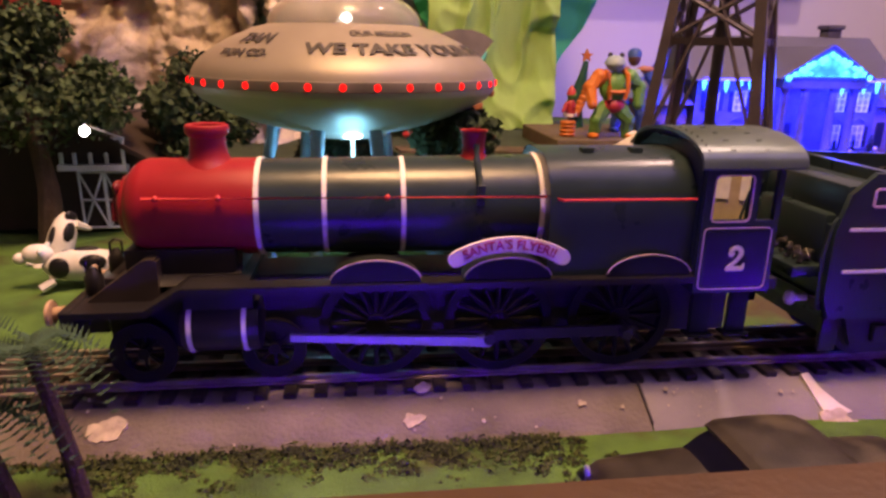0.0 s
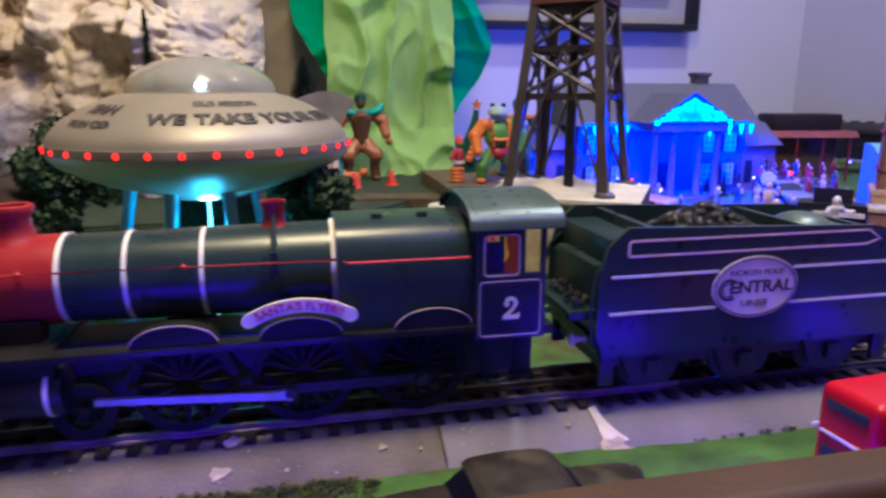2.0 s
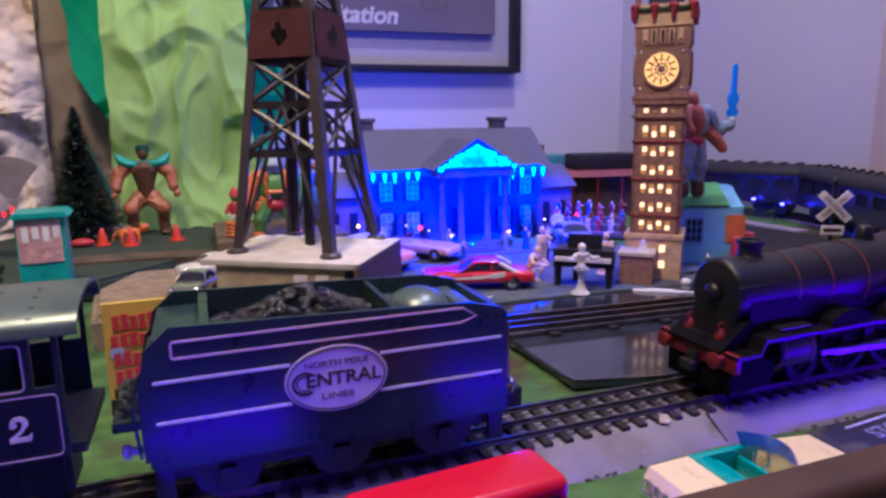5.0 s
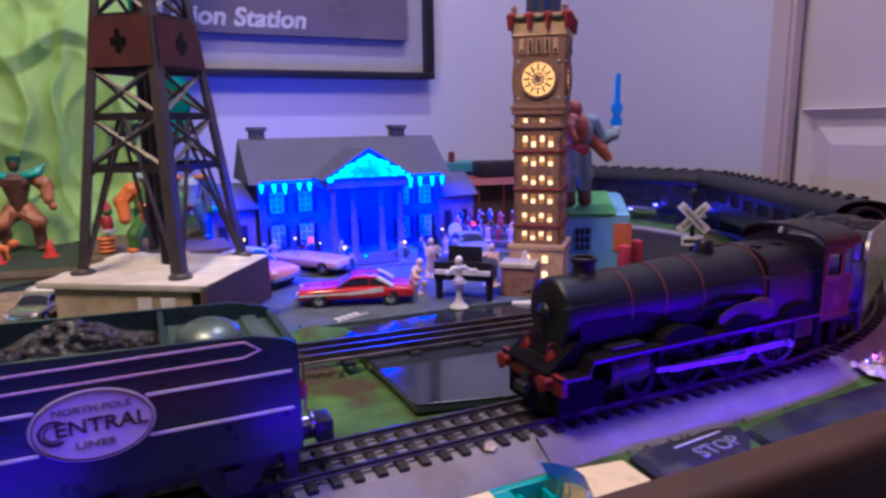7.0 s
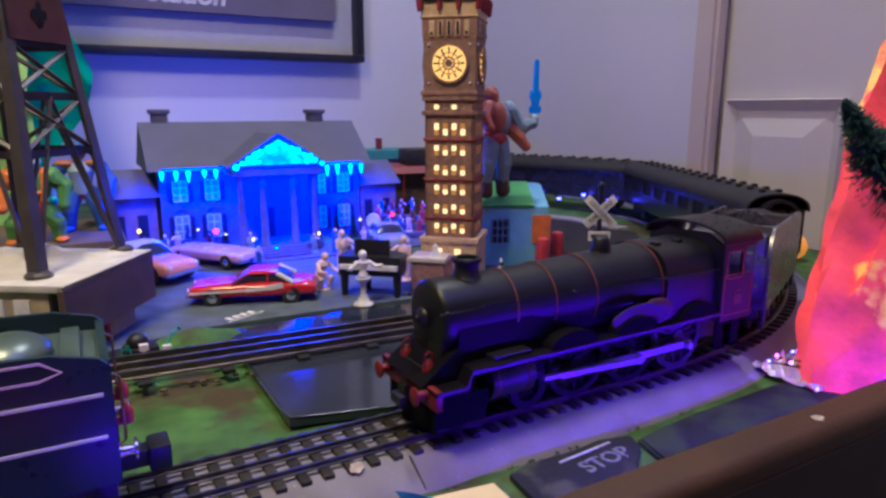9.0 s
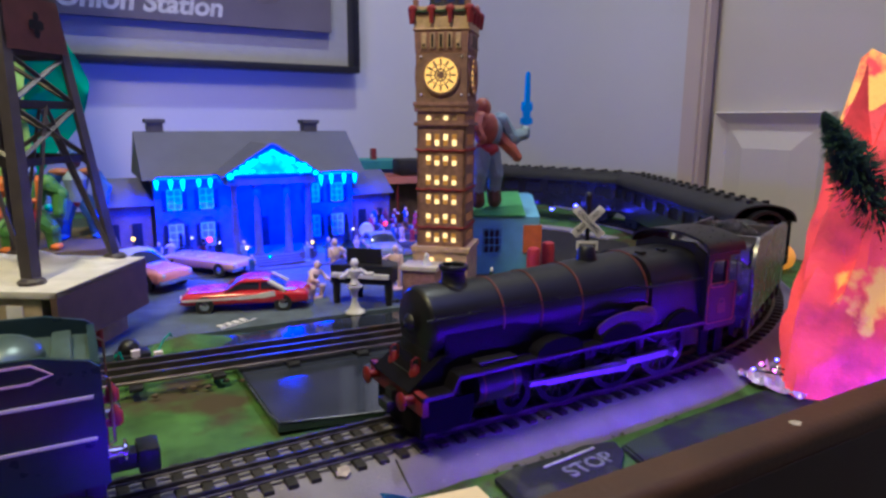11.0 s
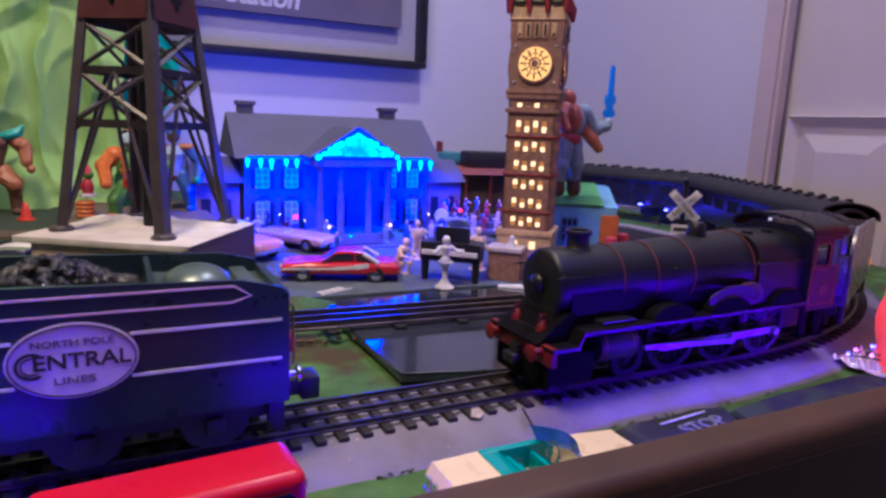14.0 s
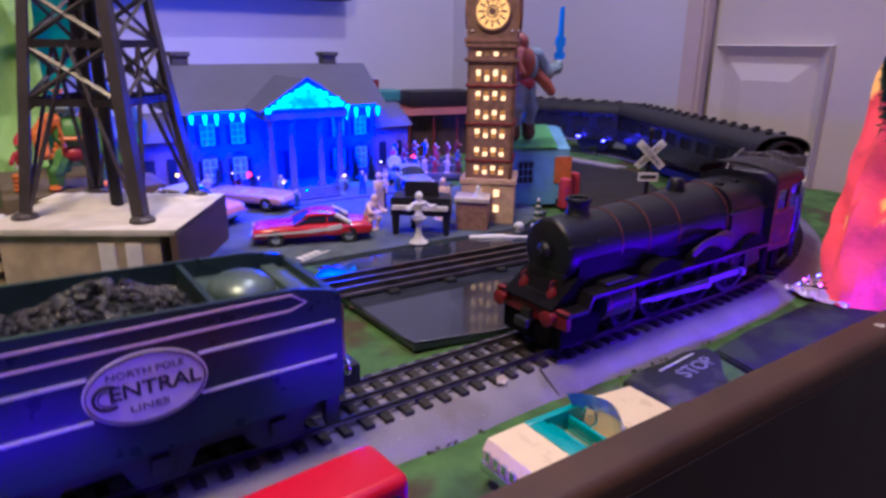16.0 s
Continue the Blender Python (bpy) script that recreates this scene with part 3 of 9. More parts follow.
def engine(m, label, santa):
    """A 4-6-0 toy steam engine, 0.28 long, nose at x = 0, centre line y = 0, rails at z = 0.018."""
    e = thing("steam_locomotive", m, label, "locomotive")
    bodym = GREEN if santa else BLACK3
    bc, br = (0.0870, 0.0197) if santa else (0.0855, 0.0213)
    fx, cx, xb = (0.0020, 0.0515, 0.0715) if santa else (0.0125, 0.0605, 0.0825)
    fat = 1.075 if santa else 1.24   # how far the boiler widens towards the firebox
    x_fire = 0.1855 if santa else 0.197
    # smokebox, boiler, firebox
    nose = [(0.004, 0.018), (br * 0.72, 0.0185), (br * 0.87, 0.021), (br * 0.96, 0.0235), (br, 0.026)] if santa else [(0.004, 0.0215), (br * 0.88, 0.0218), (br * 0.93, 0.0224), (br * 0.98, 0.0238), (br, 0.0255)]
    bm = B(); lathe(bm, [(r, fx + x) for r, x in nose] + [(br, xb)], (0, 0, bc), 40, "x")
    part("smokebox", bm, RED if santa else BLACK3, e, "red smokebox" if santa else "")
    bm = B(); lathe(bm, [(br * 0.985, xb), (br * (1 + (fat - 1) * 0.30), 0.128), (br * (fat - 0.015), x_fire + 0.0015)], (0, 0, bc), 40, "x")
    part("boiler", bm, bodym, e)
    bm = B(); prism(bm, [(-0.021, 0.060), (0.021, 0.060), (0.013, 0.066), (0.012, 0.074), (-0.012, 0.074), (-0.013, 0.066)], "x", fx + 0.022, 0.064)
    box(bm, 0.020, 0.062, -0.0165, 0.0165, 0.0600, 0.0735, bev=0.001)
    part("saddle", bm, BLACK if santa else BLACK3, e)
    bm = B()
    pts = [(-0.0285, 0.0605), (0.0285, 0.0605)] + [(0.0285 * math.copysign(abs(math.cos(a)) ** 0.62, math.cos(a)), 0.0835 + 0.0275 * math.sin(a) ** 0.75) for a in [math.pi * i / 18 for i in range(19)]]
    prism(bm, pts, "x", x_fire, 0.2465)
    part("firebox", bm, bodym, e)
    for dx in (0.205, 0.226):
        bm = B(); box(bm, dx - 0.0025, dx + 0.0025, -0.012, -0.006, 0.1085, 0.1125, bev=0.0008)
        part("hatch", bm, bodym, e)
    if not santa:
        bm = B(); prism(bm, [(-0.0205, 0.0600), (0.0205, 0.0600), (0.0212, 0.0830), (-0.0212, 0.0830)], "x", fx + 0.030, x_fire)
        part("boiler_skirt", bm, spm_dark, e)
    # door on the smokebox front
    bm = B(); dz = 0.0 if santa else 0.0022
    dr = 1.0 if santa else 0.45
    lathe(bm, [(0.002, fx + 0.0135 + dz), (0.009 * dr, fx + 0.0145 + dz), (0.0128 * dr, fx + 0.0170 + dz * 0.6), (0.0134 * dr, fx + 0.0190)], (0, 0, bc), 28, "x")
    cyl(bm, (fx + 0.0120 + dz, 0, bc), (fx + 0.0150 + dz, 0, bc), 0.0022, n=10)
    part("smokebox_door", bm, RED if santa else BLACK3, e)
    if santa:
        for sy in (-1, 1):
            bm = B(); ball(bm, (fx + 0.0150, sy * 0.005, bc + 0.009), 0.0042, 0.45, 1.0, 0.7, 10); tube(bm, [(fx + 0.0150, sy * 0.003, bc + 0.008), (fx + 0.0135, sy * 0.006, bc + 0.002), (fx + 0.0130, sy * 0.008, bc - 0.004)], [0.0014, 0.0016, 0.0008], 6)
            part("bow_loop", bm, DKRED, e, "red ribbon bow")
    # bands
    for x in (xb, 0.0975, 0.1285, 0.1845) if santa else (xb, 0.1100, 0.1410, 0.1955):
        bm = B()
        if santa:
            r = br * (1.0 if x < 0.13 else 1.045 if x < 0.18 else 1.075)
        elif x < 0.128:
            r = br * (0.99 + (fat - 1) * 0.30 * (x - xb) / (0.128 - xb)) + 0.0002
        else:
            r = br * (1 + (fat - 1) * 0.30 + (fat - 0.015 - 1 - (fat - 1) * 0.30) * (x - 0.128) / (x_fire + 0.0015 - 0.128)) + 0.0002
        tw = 0.0019 if santa else 0.0010
        lathe(bm, [(r - 0.001, x - tw / 2), (r + 0.0005, x - tw / 2), (r + 0.0005, x + tw / 2), (r - 0.001, x + tw / 2)], (0, 0, bc), 48, "x")
        part("boiler_band", bm, WHITE if santa else ORANGEPR, e, "thin white band" if santa else "thin orange band")
    # chimney and safety valve
    tall = 1.0 if santa else 0.82
    bm = B(); lathe(bm, [(r, 0.1030 + (z - 0.1030) * tall) for r, z in ((0.0108, 0.1030), (0.0090, 0.1058), (0.0076, 0.108), (0.0070, 0.112), (0.0070, 0.1155), (0.0083, 0.1168), (0.0087, 0.1183), (0.0083, 0.1198), (0.0074, 0.1203), (0.0062, 0.1198), (0.0058, 0.1140))], (cx, 0, 0), 28)
    part("chimney", bm, RED if santa else BLACK3, e)
    if santa:
        bm = B(); lathe(bm, [(0.0080, 0.1045), (0.0066, 0.1062), (0.0050, 0.1085), (0.0046, 0.1120), (0.0052, 0.1165), (0.0060, 0.1182), (0.0052, 0.1180), (0.0046, 0.1130)], (0.159, 0, 0), 24)
        part("safety_valve", bm, RED, e)
        bm = B(); box(bm, 0.1575, 0.1605, -0.0218, -0.0206, 0.090, 0.099); tube(bm, [(0.159, -0.0068, 0.113), (0.159, -0.0095, 0.1075), (0.1590, -0.0175, 0.1005), (0.159, -0.0213, 0.094)], 0.0013, 6)
        part("feed_pipe", bm, bodym, e)
    else:
        bm = B(); lathe(bm, [(0.0090, 0.1035), (0.0078, 0.106), (0.0062, 0.111), (0.0056, 0.116), (0.0042, 0.1175)], (0.164, 0, 0.001), 24)
        part("dome", bm, BLACK3, e)
    # hand rail
    for sy in (-1, 1):
        bm = B(); pts = [(0.030, sy * (br + 0.0008), bc + 0.0076), (0.186, sy * (br + 0.0030), bc + 0.0076), (0.1900, sy * 0.0300, bc + 0.0076), (0.2450, sy * 0.0305, bc + 0.0076)]
        tube(bm, pts, 0.0006, 6)
        for x in (0.035, 0.058, 0.122, 0.196, 0.236):
            ball(bm, (x, sy * (br + 0.0008 + (0.0055 if x > 0.19 else 0.0012 if x > 0.1 else 0)), bc + 0.0076), 0.0013, n=8)
        part("hand_rail", bm, REDPR if santa else BLACK3, e)
    # cab
    for sy in (-1, 1):
        bm = B(); y0, y1 = sorted((sy * 0.033, sy * 0.0305))
        box(bm, 0.2465, 0.2795, y0, y1, 0.0555, 0.0862)
        box(bm, 0.2465, 0.2505, y0, y1, 0.0862, 0.1100)
        box(bm, 0.2505, 0.2665, y0, y1, 0.1042, 0.1100); box(bm, 0.2665, 0.2695, y0, y1, 0.0862, 0.1100)
        box(bm, 0.2695, 0.2800, y0, y1, 0.1072, 0.1100)
        if santa:
            box(bm, 0.2772, 0.2795, y0, y1, 0.0862, 0.1072)
        part("cab_side", bm, bodym, e)
        bm = B(); c = 0.0022
        for (xa, xb, za, zb, w) in ((0.2502, 0.2665, 0.0858, 0.1046, 0.0006), (0.2482, 0.2772, 0.0572 if santa else 0.0600, 0.0832 if santa else 0.0885, 0.0004)):
            pts = [(px + c * math.cos(radians(q * 90 + k * 18)), 0, pz + c * math.sin(radians(q * 90 + k * 18))) for q, px, pz in ((0, xb - c, zb - c), (1, xa + c, zb - c), (2, xa + c, za + c), (3, xb - c, za + c)) for k in range(6)]
            pts.append(pts[0])
            strip(bm, [(x, sy * 0.0331, z) for x, _, z in pts], w)
        part("cab_lining", bm, PINKPR if santa else mat("cab_red_line", (0.34, 0.05, 0.03), 0.5, bump=0), e, "pale pink lining" if santa else "orange lining")
        bm = B(); tube(bm, [(0.2790, sy * 0.032, 0.062), (0.2790, sy * 0.032, 0.106)], 0.0006, 6)
        part("grab_rail", bm, CHROME if santa else BLACK3, e)
    if santa:
        bm = B(); s = 0.0108
        strokes = (([(0.20 * math.cos(radians(q)) - 0.01, 0.70 + 0.20 * math.sin(radians(q))) for q in range(165, -46, -15)], 0.17), ([(0.155, 0.60), (0.06, 0.42), (-0.10, 0.27), (-0.26, 0.14)], 0.13), ([(-0.33, 0.09), (0.30, 0.09)], 0.18), ([(0.30, 0.03), (0.325, 0.28)], 0.07))
        for k, (path, wd) in enumerate(strokes):
            strip(bm, [(0.2630 + u * s * 1.05, -0.0336 - 0.00004 * k, 0.0652 + v * s) for u, v in path], wd * s, th=0.0003)
        cyl(bm, (0.2630 - 0.19 * s, -0.0339, 0.0652 + 0.66 * s), (0.2630 - 0.19 * s, -0.0333, 0.0652 + 0.66 * s), 0.115 * s, n=14)
        part("number", bm, CREAM, e, "pale figure two")
        bm = B(); box(bm, 0.2500, 0.2760, -0.03335, -0.0329, 0.0590, 0.0815)
        part("number_panel", bm, mat("navy_print", (0.010, 0.013, 0.030), 0.3, bump=0), e, "dark blue number panel")
    else:
        bm = B(); box(bm, 0.2500, 0.2760, -0.03335, -0.0329, 0.0612, 0.0872)
        part("number_panel", bm, mat("dark_maroon_print", (0.045, 0.008, 0.012), 0.5, bump=0), e, "dark maroon cab panel")
        bm = B(); box(bm, 0.2585, 0.2675, -0.0337, -0.0332, 0.0665, 0.0735); strip(bm, arc(0.263, 0.0735, 0.0032, 0, 180, 8, -0.0335), 0.0008)
        part("crest", bm, ORANGEPR, e, "small faded orange crest")
    bm = B(); prism(bm, [(-0.0305, 0.0605), (0.0305, 0.0605), (0.0305, 0.1090), (0.018, 0.1155), (-0.018, 0.1155), (-0.0305, 0.1090)], "x", 0.2460, 0.2490)
    part("cab_front", bm, bodym, e)
    bm = B(); box(bm, 0.2465, 0.2850, -0.0305, 0.0305, 0.0555, 0.0600)
    part("cab_floor", bm, DARKC, e)
    bm = B(); n = 20
    rz = 0.0030 if santa else 0.0
    out = [(0.0352 * math.cos(math.pi * i / n), 0.1105 - rz + 0.0125 * math.sin(math.pi * i / n) ** 0.8) for i in range(n + 1)]
    inn = [(0.0338 * math.cos(math.pi * i / n), 0.1098 - rz + 0.0115 * math.sin(math.pi * i / n) ** 0.8) for i in range(n, -1, -1)]
    prism(bm, out + inn, "x", 0.2435, 0.2872 if santa else 0.2835)
    part("cab_roof", bm, GREEN2 if santa else BLACK3, e, "satin green arched roof" if santa else "")
    bm = B()
    for x in (0.2465, 0.2560, 0.2572, 0.2700, 0.2712):
        for i in range(3, 11):
            a = math.pi + math.pi * -i / n
            y, z = 0.0354 * math.cos(math.pi - math.pi * i / n), 0.1108 - rz + 0.0125 * math.sin(math.pi * i / n) ** 0.8
            if i % 2 or x < 0.25:
                ball(bm, (x, y, z), 0.0004, n=6)
    part("roof_rivets", bm, GREEN if santa else DARKC, e)
    # running board with its drop at the front, splashers
    front = 0.0 if santa else 0.0215
    bm = B()
    box(bm, 0.044, 0.068, -0.033, 0.033, 0.0600, 0.0630)
    for ya, yb in ((-0.033, -0.0245), (0.0245, 0.033)):
        box(bm, 0.068, 0.190, ya, yb, 0.0600, 0.0630)
    box(bm, 0.190, 0.2465, -0.033, 0.033, 0.0600, 0.0630)
    prism(bm, [(0.044, 0.0600), (0.044, 0.0630), (0.030 if santa else 0.0405, 0.0545), (front, 0.0545), (front, 0.0520), (0.031 if santa else 0.0405, 0.0520)], "y", -0.033, 0.033)
    part("running_board", bm, BLACK if santa else mat("board_soot", (0.005, 0.004, 0.006), 0.6, ior=1.2), e)
    bm = B(); strip(bm, [(front + 0.001, -0.0332, 0.0533), (0.0305 if santa else 0.0405, -0.0332, 0.0533), (0.044, -0.0332, 0.0615), (0.2465, -0.0332, 0.0615)], 0.0026 if santa else 0.0021)
    part("valance", bm, BLACK if santa else mat("valance_purple", (0.018, 0.010, 0.024), 0.4, bump=0), e)
    spm = mat("splasher_black", (0.010, 0.014, 0.014) if santa else (0.005, 0.004, 0.006), 0.5 if santa else 0.75, var=0.3, bump=0.05, ior=1.33 if santa else 1.15)
    for cxw in (0.117, 0.169, 0.2275):
        for sy in (-1, 1):
            bm = B(); prism(bm, [(cxw + 0.0175 * math.cos(math.pi * i / 14), 0.0630 + 0.0088 * math.sin(math.pi * i / 14)) for i in range(15)], "y", sy * 0.0225, sy * 0.0320)
            part("splasher", bm, spm, e)
            bm = B(); strip(bm, [(cxw + 0.0178 * math.cos(math.pi * i / 20), sy * 0.0322, 0.0634 + 0.0090 * math.sin(math.pi * i / 20)) for i in range(1, 20)], 0.0004, th=0.0002)
            part("splasher_lining", bm, PINKPR if santa else spm, e)
    # name plate over the middle splasher
    for sy in (-1, 1):
        bm = B()
        strip(bm, arc(0.169, 0.0358, 0.0423, 59.5, 120.5, 24, sy * 0.0332), 0.0058, th=0.0006)
        for ea in (59.5, 120.5):
            ec = (0.169 + 0.0423 * math.cos(radians(ea)), 0.0358 + 0.0423 * math.sin(radians(ea)))
            cyl(bm, (ec[0], sy * 0.0332 - 0.00058, ec[1]), (ec[0], sy * 0.0332 + 0.00058, ec[1]), 0.0029, n=20)
        part("name_plate", bm, CREAM if santa else mat("dull_purple_plate", (0.03, 0.010, 0.022), 0.5, bump=0), e, "pale pink arched name plate" if santa else "dull purple arched name plate")
        if santa:
            strip_ = B(); strip(strip_, arc(0.169, 0.0358, 0.0452, 59.0, 121.0, 24, sy * 0.0331), 0.0004, th=0.0007); strip(strip_, arc(0.169, 0.0358, 0.0394, 59.0, 121.0, 24, sy * 0.0331), 0.0004, th=0.0007)
            part("plate_edge", strip_, CREAM, e)
    if santa:
        def bend(c):
            a = radians(90) - c.x / 0.0423
            return Vector((0.169 + (0.0423 + c.y) * math.cos(a), -0.0340 - c.z, 0.0358 + (0.0423 + c.y) * math.sin(a)))
        lettering("plate_text", "SANTA'S FLYER!!", 0.0052, Matrix(), mat("crimson_print", (0.42, 0.03, 0.07), 0.5, bump=0), e, bend, bold=0.00005)
    else:
        bm = B(); ball(bm, (0.187, -0.0290, 0.072), 0.012, 1.3, 0.25, 0.75, 20)
        part("oval_casing", bm, mat("dull_plum", (0.055, 0.014, 0.036), 0.6, bump=0.05), e)
    # frames, buffer beam, buffers, coupler
    bm = B(); box(bm, 0.010 if santa else 0.0255, 0.275, -0.012, 0.012, 0.030 if santa else 0.036, 0.0605); box(bm, 0.03 if santa else 0.04, 0.25, -0.0135, 0.0135, 0.0520, 0.0600)
    part("frame", bm, DARKC, e)
    bm = B(); box(bm, 0.0, 0.004, -0.033, 0.033, 0.0435, 0.0550, bev=0.0008)
    part("buffer_beam", bm, BLACK if santa else DKRED, e, "" if santa else "red buffer beam")
    bm = B(); prism(bm, [(0.0060, 0.0545), (0.0285, 0.0712), (0.0335, 0.0712), (0.0335, 0.0545)], "y", -0.0225, 0.0225)
    bmesh.ops.bevel(bm, geom=[ed for ed in bm.edges if abs(ed.verts[0].co.y - ed.verts[1].co.y) > 0.01], offset=0.0008, segments=2, affect="EDGES")
    part("front_step", bm, mat("front_plate_brown", (0.045, 0.035, 0.026), 0.45, bump=0.05) if santa else spm, e, "sloping front plate")
    for sy in (-1, 1):
        bm = B(); cyl(bm, (0.0005, sy * 0.022, 0.0505), (-0.006, sy * 0.022, 0.0505), 0.0030, 0.0024, 14); lathe(bm, [(0.0012, -0.0060), (0.0050, -0.0065), (0.0052, -0.0076), (0.0035, -0.0085)], (0, sy * 0.022, 0.0505), 18, "x")
        part("buffer", bm, mat("buffer_wood", (0.45, 0.30, 0.2), 0.5, bump=0.05) if santa else DKRED, e, "pale buffer" if santa else "red buffer")
        bm = B(); lathe(bm, [(0.0026, 0.0548), (0.0036, 0.0560), (0.0036, 0.0622), (0.0024, 0.0640), (0.0012, 0.0660)], (0.0065, sy * 0.013, 0), 14)
        tube(bm, [(0.0040, sy * 0.013, 0.063), (0.0042, sy * 0.013, 0.0685), (0.0065, sy * 0.013, 0.0700), (0.0090, sy * 0.013, 0.0690), (0.0092, sy * 0.013, 0.063)], 0.0006, 5)
        part("lamp", bm, BLACK if santa else DKRED, e)
    if not santa:
        # plates added for the deep shade under the beam; they cover the bogie wheels
        bm = B(); box(bm, 0.0235, 0.0260, -0.0270, 0.0270, 0.0270, 0.0500, bev=0.001)
        for sy in (-1, 1):
            prism(bm, [(0.0240, 0.0300), (0.0560, 0.0300), (0.0600, 0.0480), (0.0240, 0.0480)], "y", sy * 0.0270, sy * 0.0255)
        part("shade_plates", bm, spm, e, "added black plates standing in for the shade under the beam")
    bm = B(); box(bm, -0.004, 0.006, -0.004, 0.004, 0.034, 0.0435); box(bm, -0.008, -0.003, -0.006, 0.006, 0.032, 0.0380, bev=0.001)
    part("coupler", bm, BLACK, e)
    # cylinders with bands
    for sy in (-1, 1):
        bm = B(); lathe(bm, [(0.0050, 0.0415), (0.0105, 0.042), (0.0112, 0.0435), (0.0112, 0.0695), (0.0105, 0.0712), (0.0050, 0.072)], (0, sy * 0.0215, 0.0445), 28, "x"); box(bm, 0.0435, 0.0695, sy * 0.010, sy * 0.029, 0.0500, 0.0600)
        part("cylinder", bm, BLACK, e)
        for x in (0.0455, 0.0660):
            bm = B(); tw = 0.0018 if santa else 0.0009
            lathe(bm, [(0.0109, x - tw / 2), (0.01155, x - tw / 2), (0.01155, x + tw / 2), (0.0109, x + tw / 2)], (0, sy * 0.0215, 0.0445), 32, "x")
            part("cylinder_band", bm, WHITE if santa else ORANGEPR, e)
    # wheels and rods
    WSOOT = mat("wheel_black", (0.009, 0.008, 0.010), 0.5, ior=1.3)
    # black engine: shade put into the front wheels' colour, light into the rear driver's
    wm = WSOOT if santa else mat("driver_lit_grey", (0.040, 0.040, 0.048), 0.45, 0.2)
    lead = WSOOT if santa else mat("wheel_shaded_black", (0.006, 0.006, 0.007), 0.55, ior=1.25)
    for x in (0.0235, 0.075) if santa else (0.043, 0.093):
        for sy in (-1, 1):
            wheel(e, x, sy * 0.0165, 0.0305, 0.0125, 0.004, 8, lead, "bogie_wheel", 0.25)
    for x in (0.117, 0.169, 0.2225) if santa else (0.131, 0.177, 0.2225):
        for sy in (-1, 1):
            wheel(e, x, sy * 0.0165, 0.0400, 0.0220, 0.004, 16, wm if x > 0.2 else lead, "driving_wheel", 0.09)
    for sy in (-1, 1):
        y = sy * 0.0285
        bm = B(); prism(bm, [(0.083, 0.0412), (0.158, 0.0375), (0.163, 0.0385), (0.1655, 0.0355), (0.163, 0.0325), (0.158, 0.0335), (0.083, 0.0385)], "y", y - 0.0012, y + 0.0012)
        part("connecting_rod", bm, RODM, e, "bright metal connecting rod")
        bm = B(); yy = sy * 0.0255
        prism(bm, [(0.112, 0.0385), (0.117, 0.0392), (0.2225, 0.0392), (0.227, 0.0385), (0.227, 0.0350), (0.2225, 0.0345), (0.117, 0.0345), (0.112, 0.0350)], "y", yy - 0.001, yy + 0.001)
        part("coupling_rod", bm, DARKC if santa else RODM, e)
        for x in (0.163 if santa else 0.1765, 0.222):
            bm = B(); cyl(bm, (x, sy * 0.020, 0.0365), (x, sy * 0.0305, 0.0365), 0.0030, 0.0024, 12)
            part("crank_pin", bm, DARKC if santa else RODM, e)
    for x in (0.250, 0.2665):
        bm = B(); box(bm, x, x + 0.009, -0.028, -0.026, 0.0340, 0.0555, bev=0.0008); box(bm, x - 0.001, x + 0.010, -0.030, -0.023, 0.0340, 0.0352)
        part("cab_step", bm, spm, e)
    if not santa:
        # this engine's body sits lower on its wheels, with the beam and cylinders set further back
        back = {"buffer_beam": 0.0215, "front_step": 0.0120, "buffer": 0.0215, "lamp": 0.0215, "coupler": 0.0215, "cylinder": 0.0170, "cylinder_band": 0.0170, "connecting_rod": 0.0135, "saddle": 0.014}
        still = ("bogie_wheel", "driving_wheel", "connecting_rod", "coupling_rod", "crank_pin", "coupler", "cylinder", "cylinder_band")
        for ob in e.children:
            kind = ob.name.split(".")[0]
            ob.location.x += back.get(kind, 0)
            ob.location.z -= 0 if kind in still else 0.0057
    return e


engine(pose(-0.1125, 0.272, 0), "green and red toy steam locomotive on the front track", True)
engine(pose(0.489, 0.2685, 0, 0, 0, 1.2), "black toy steam locomotive with red buffer beam", False)


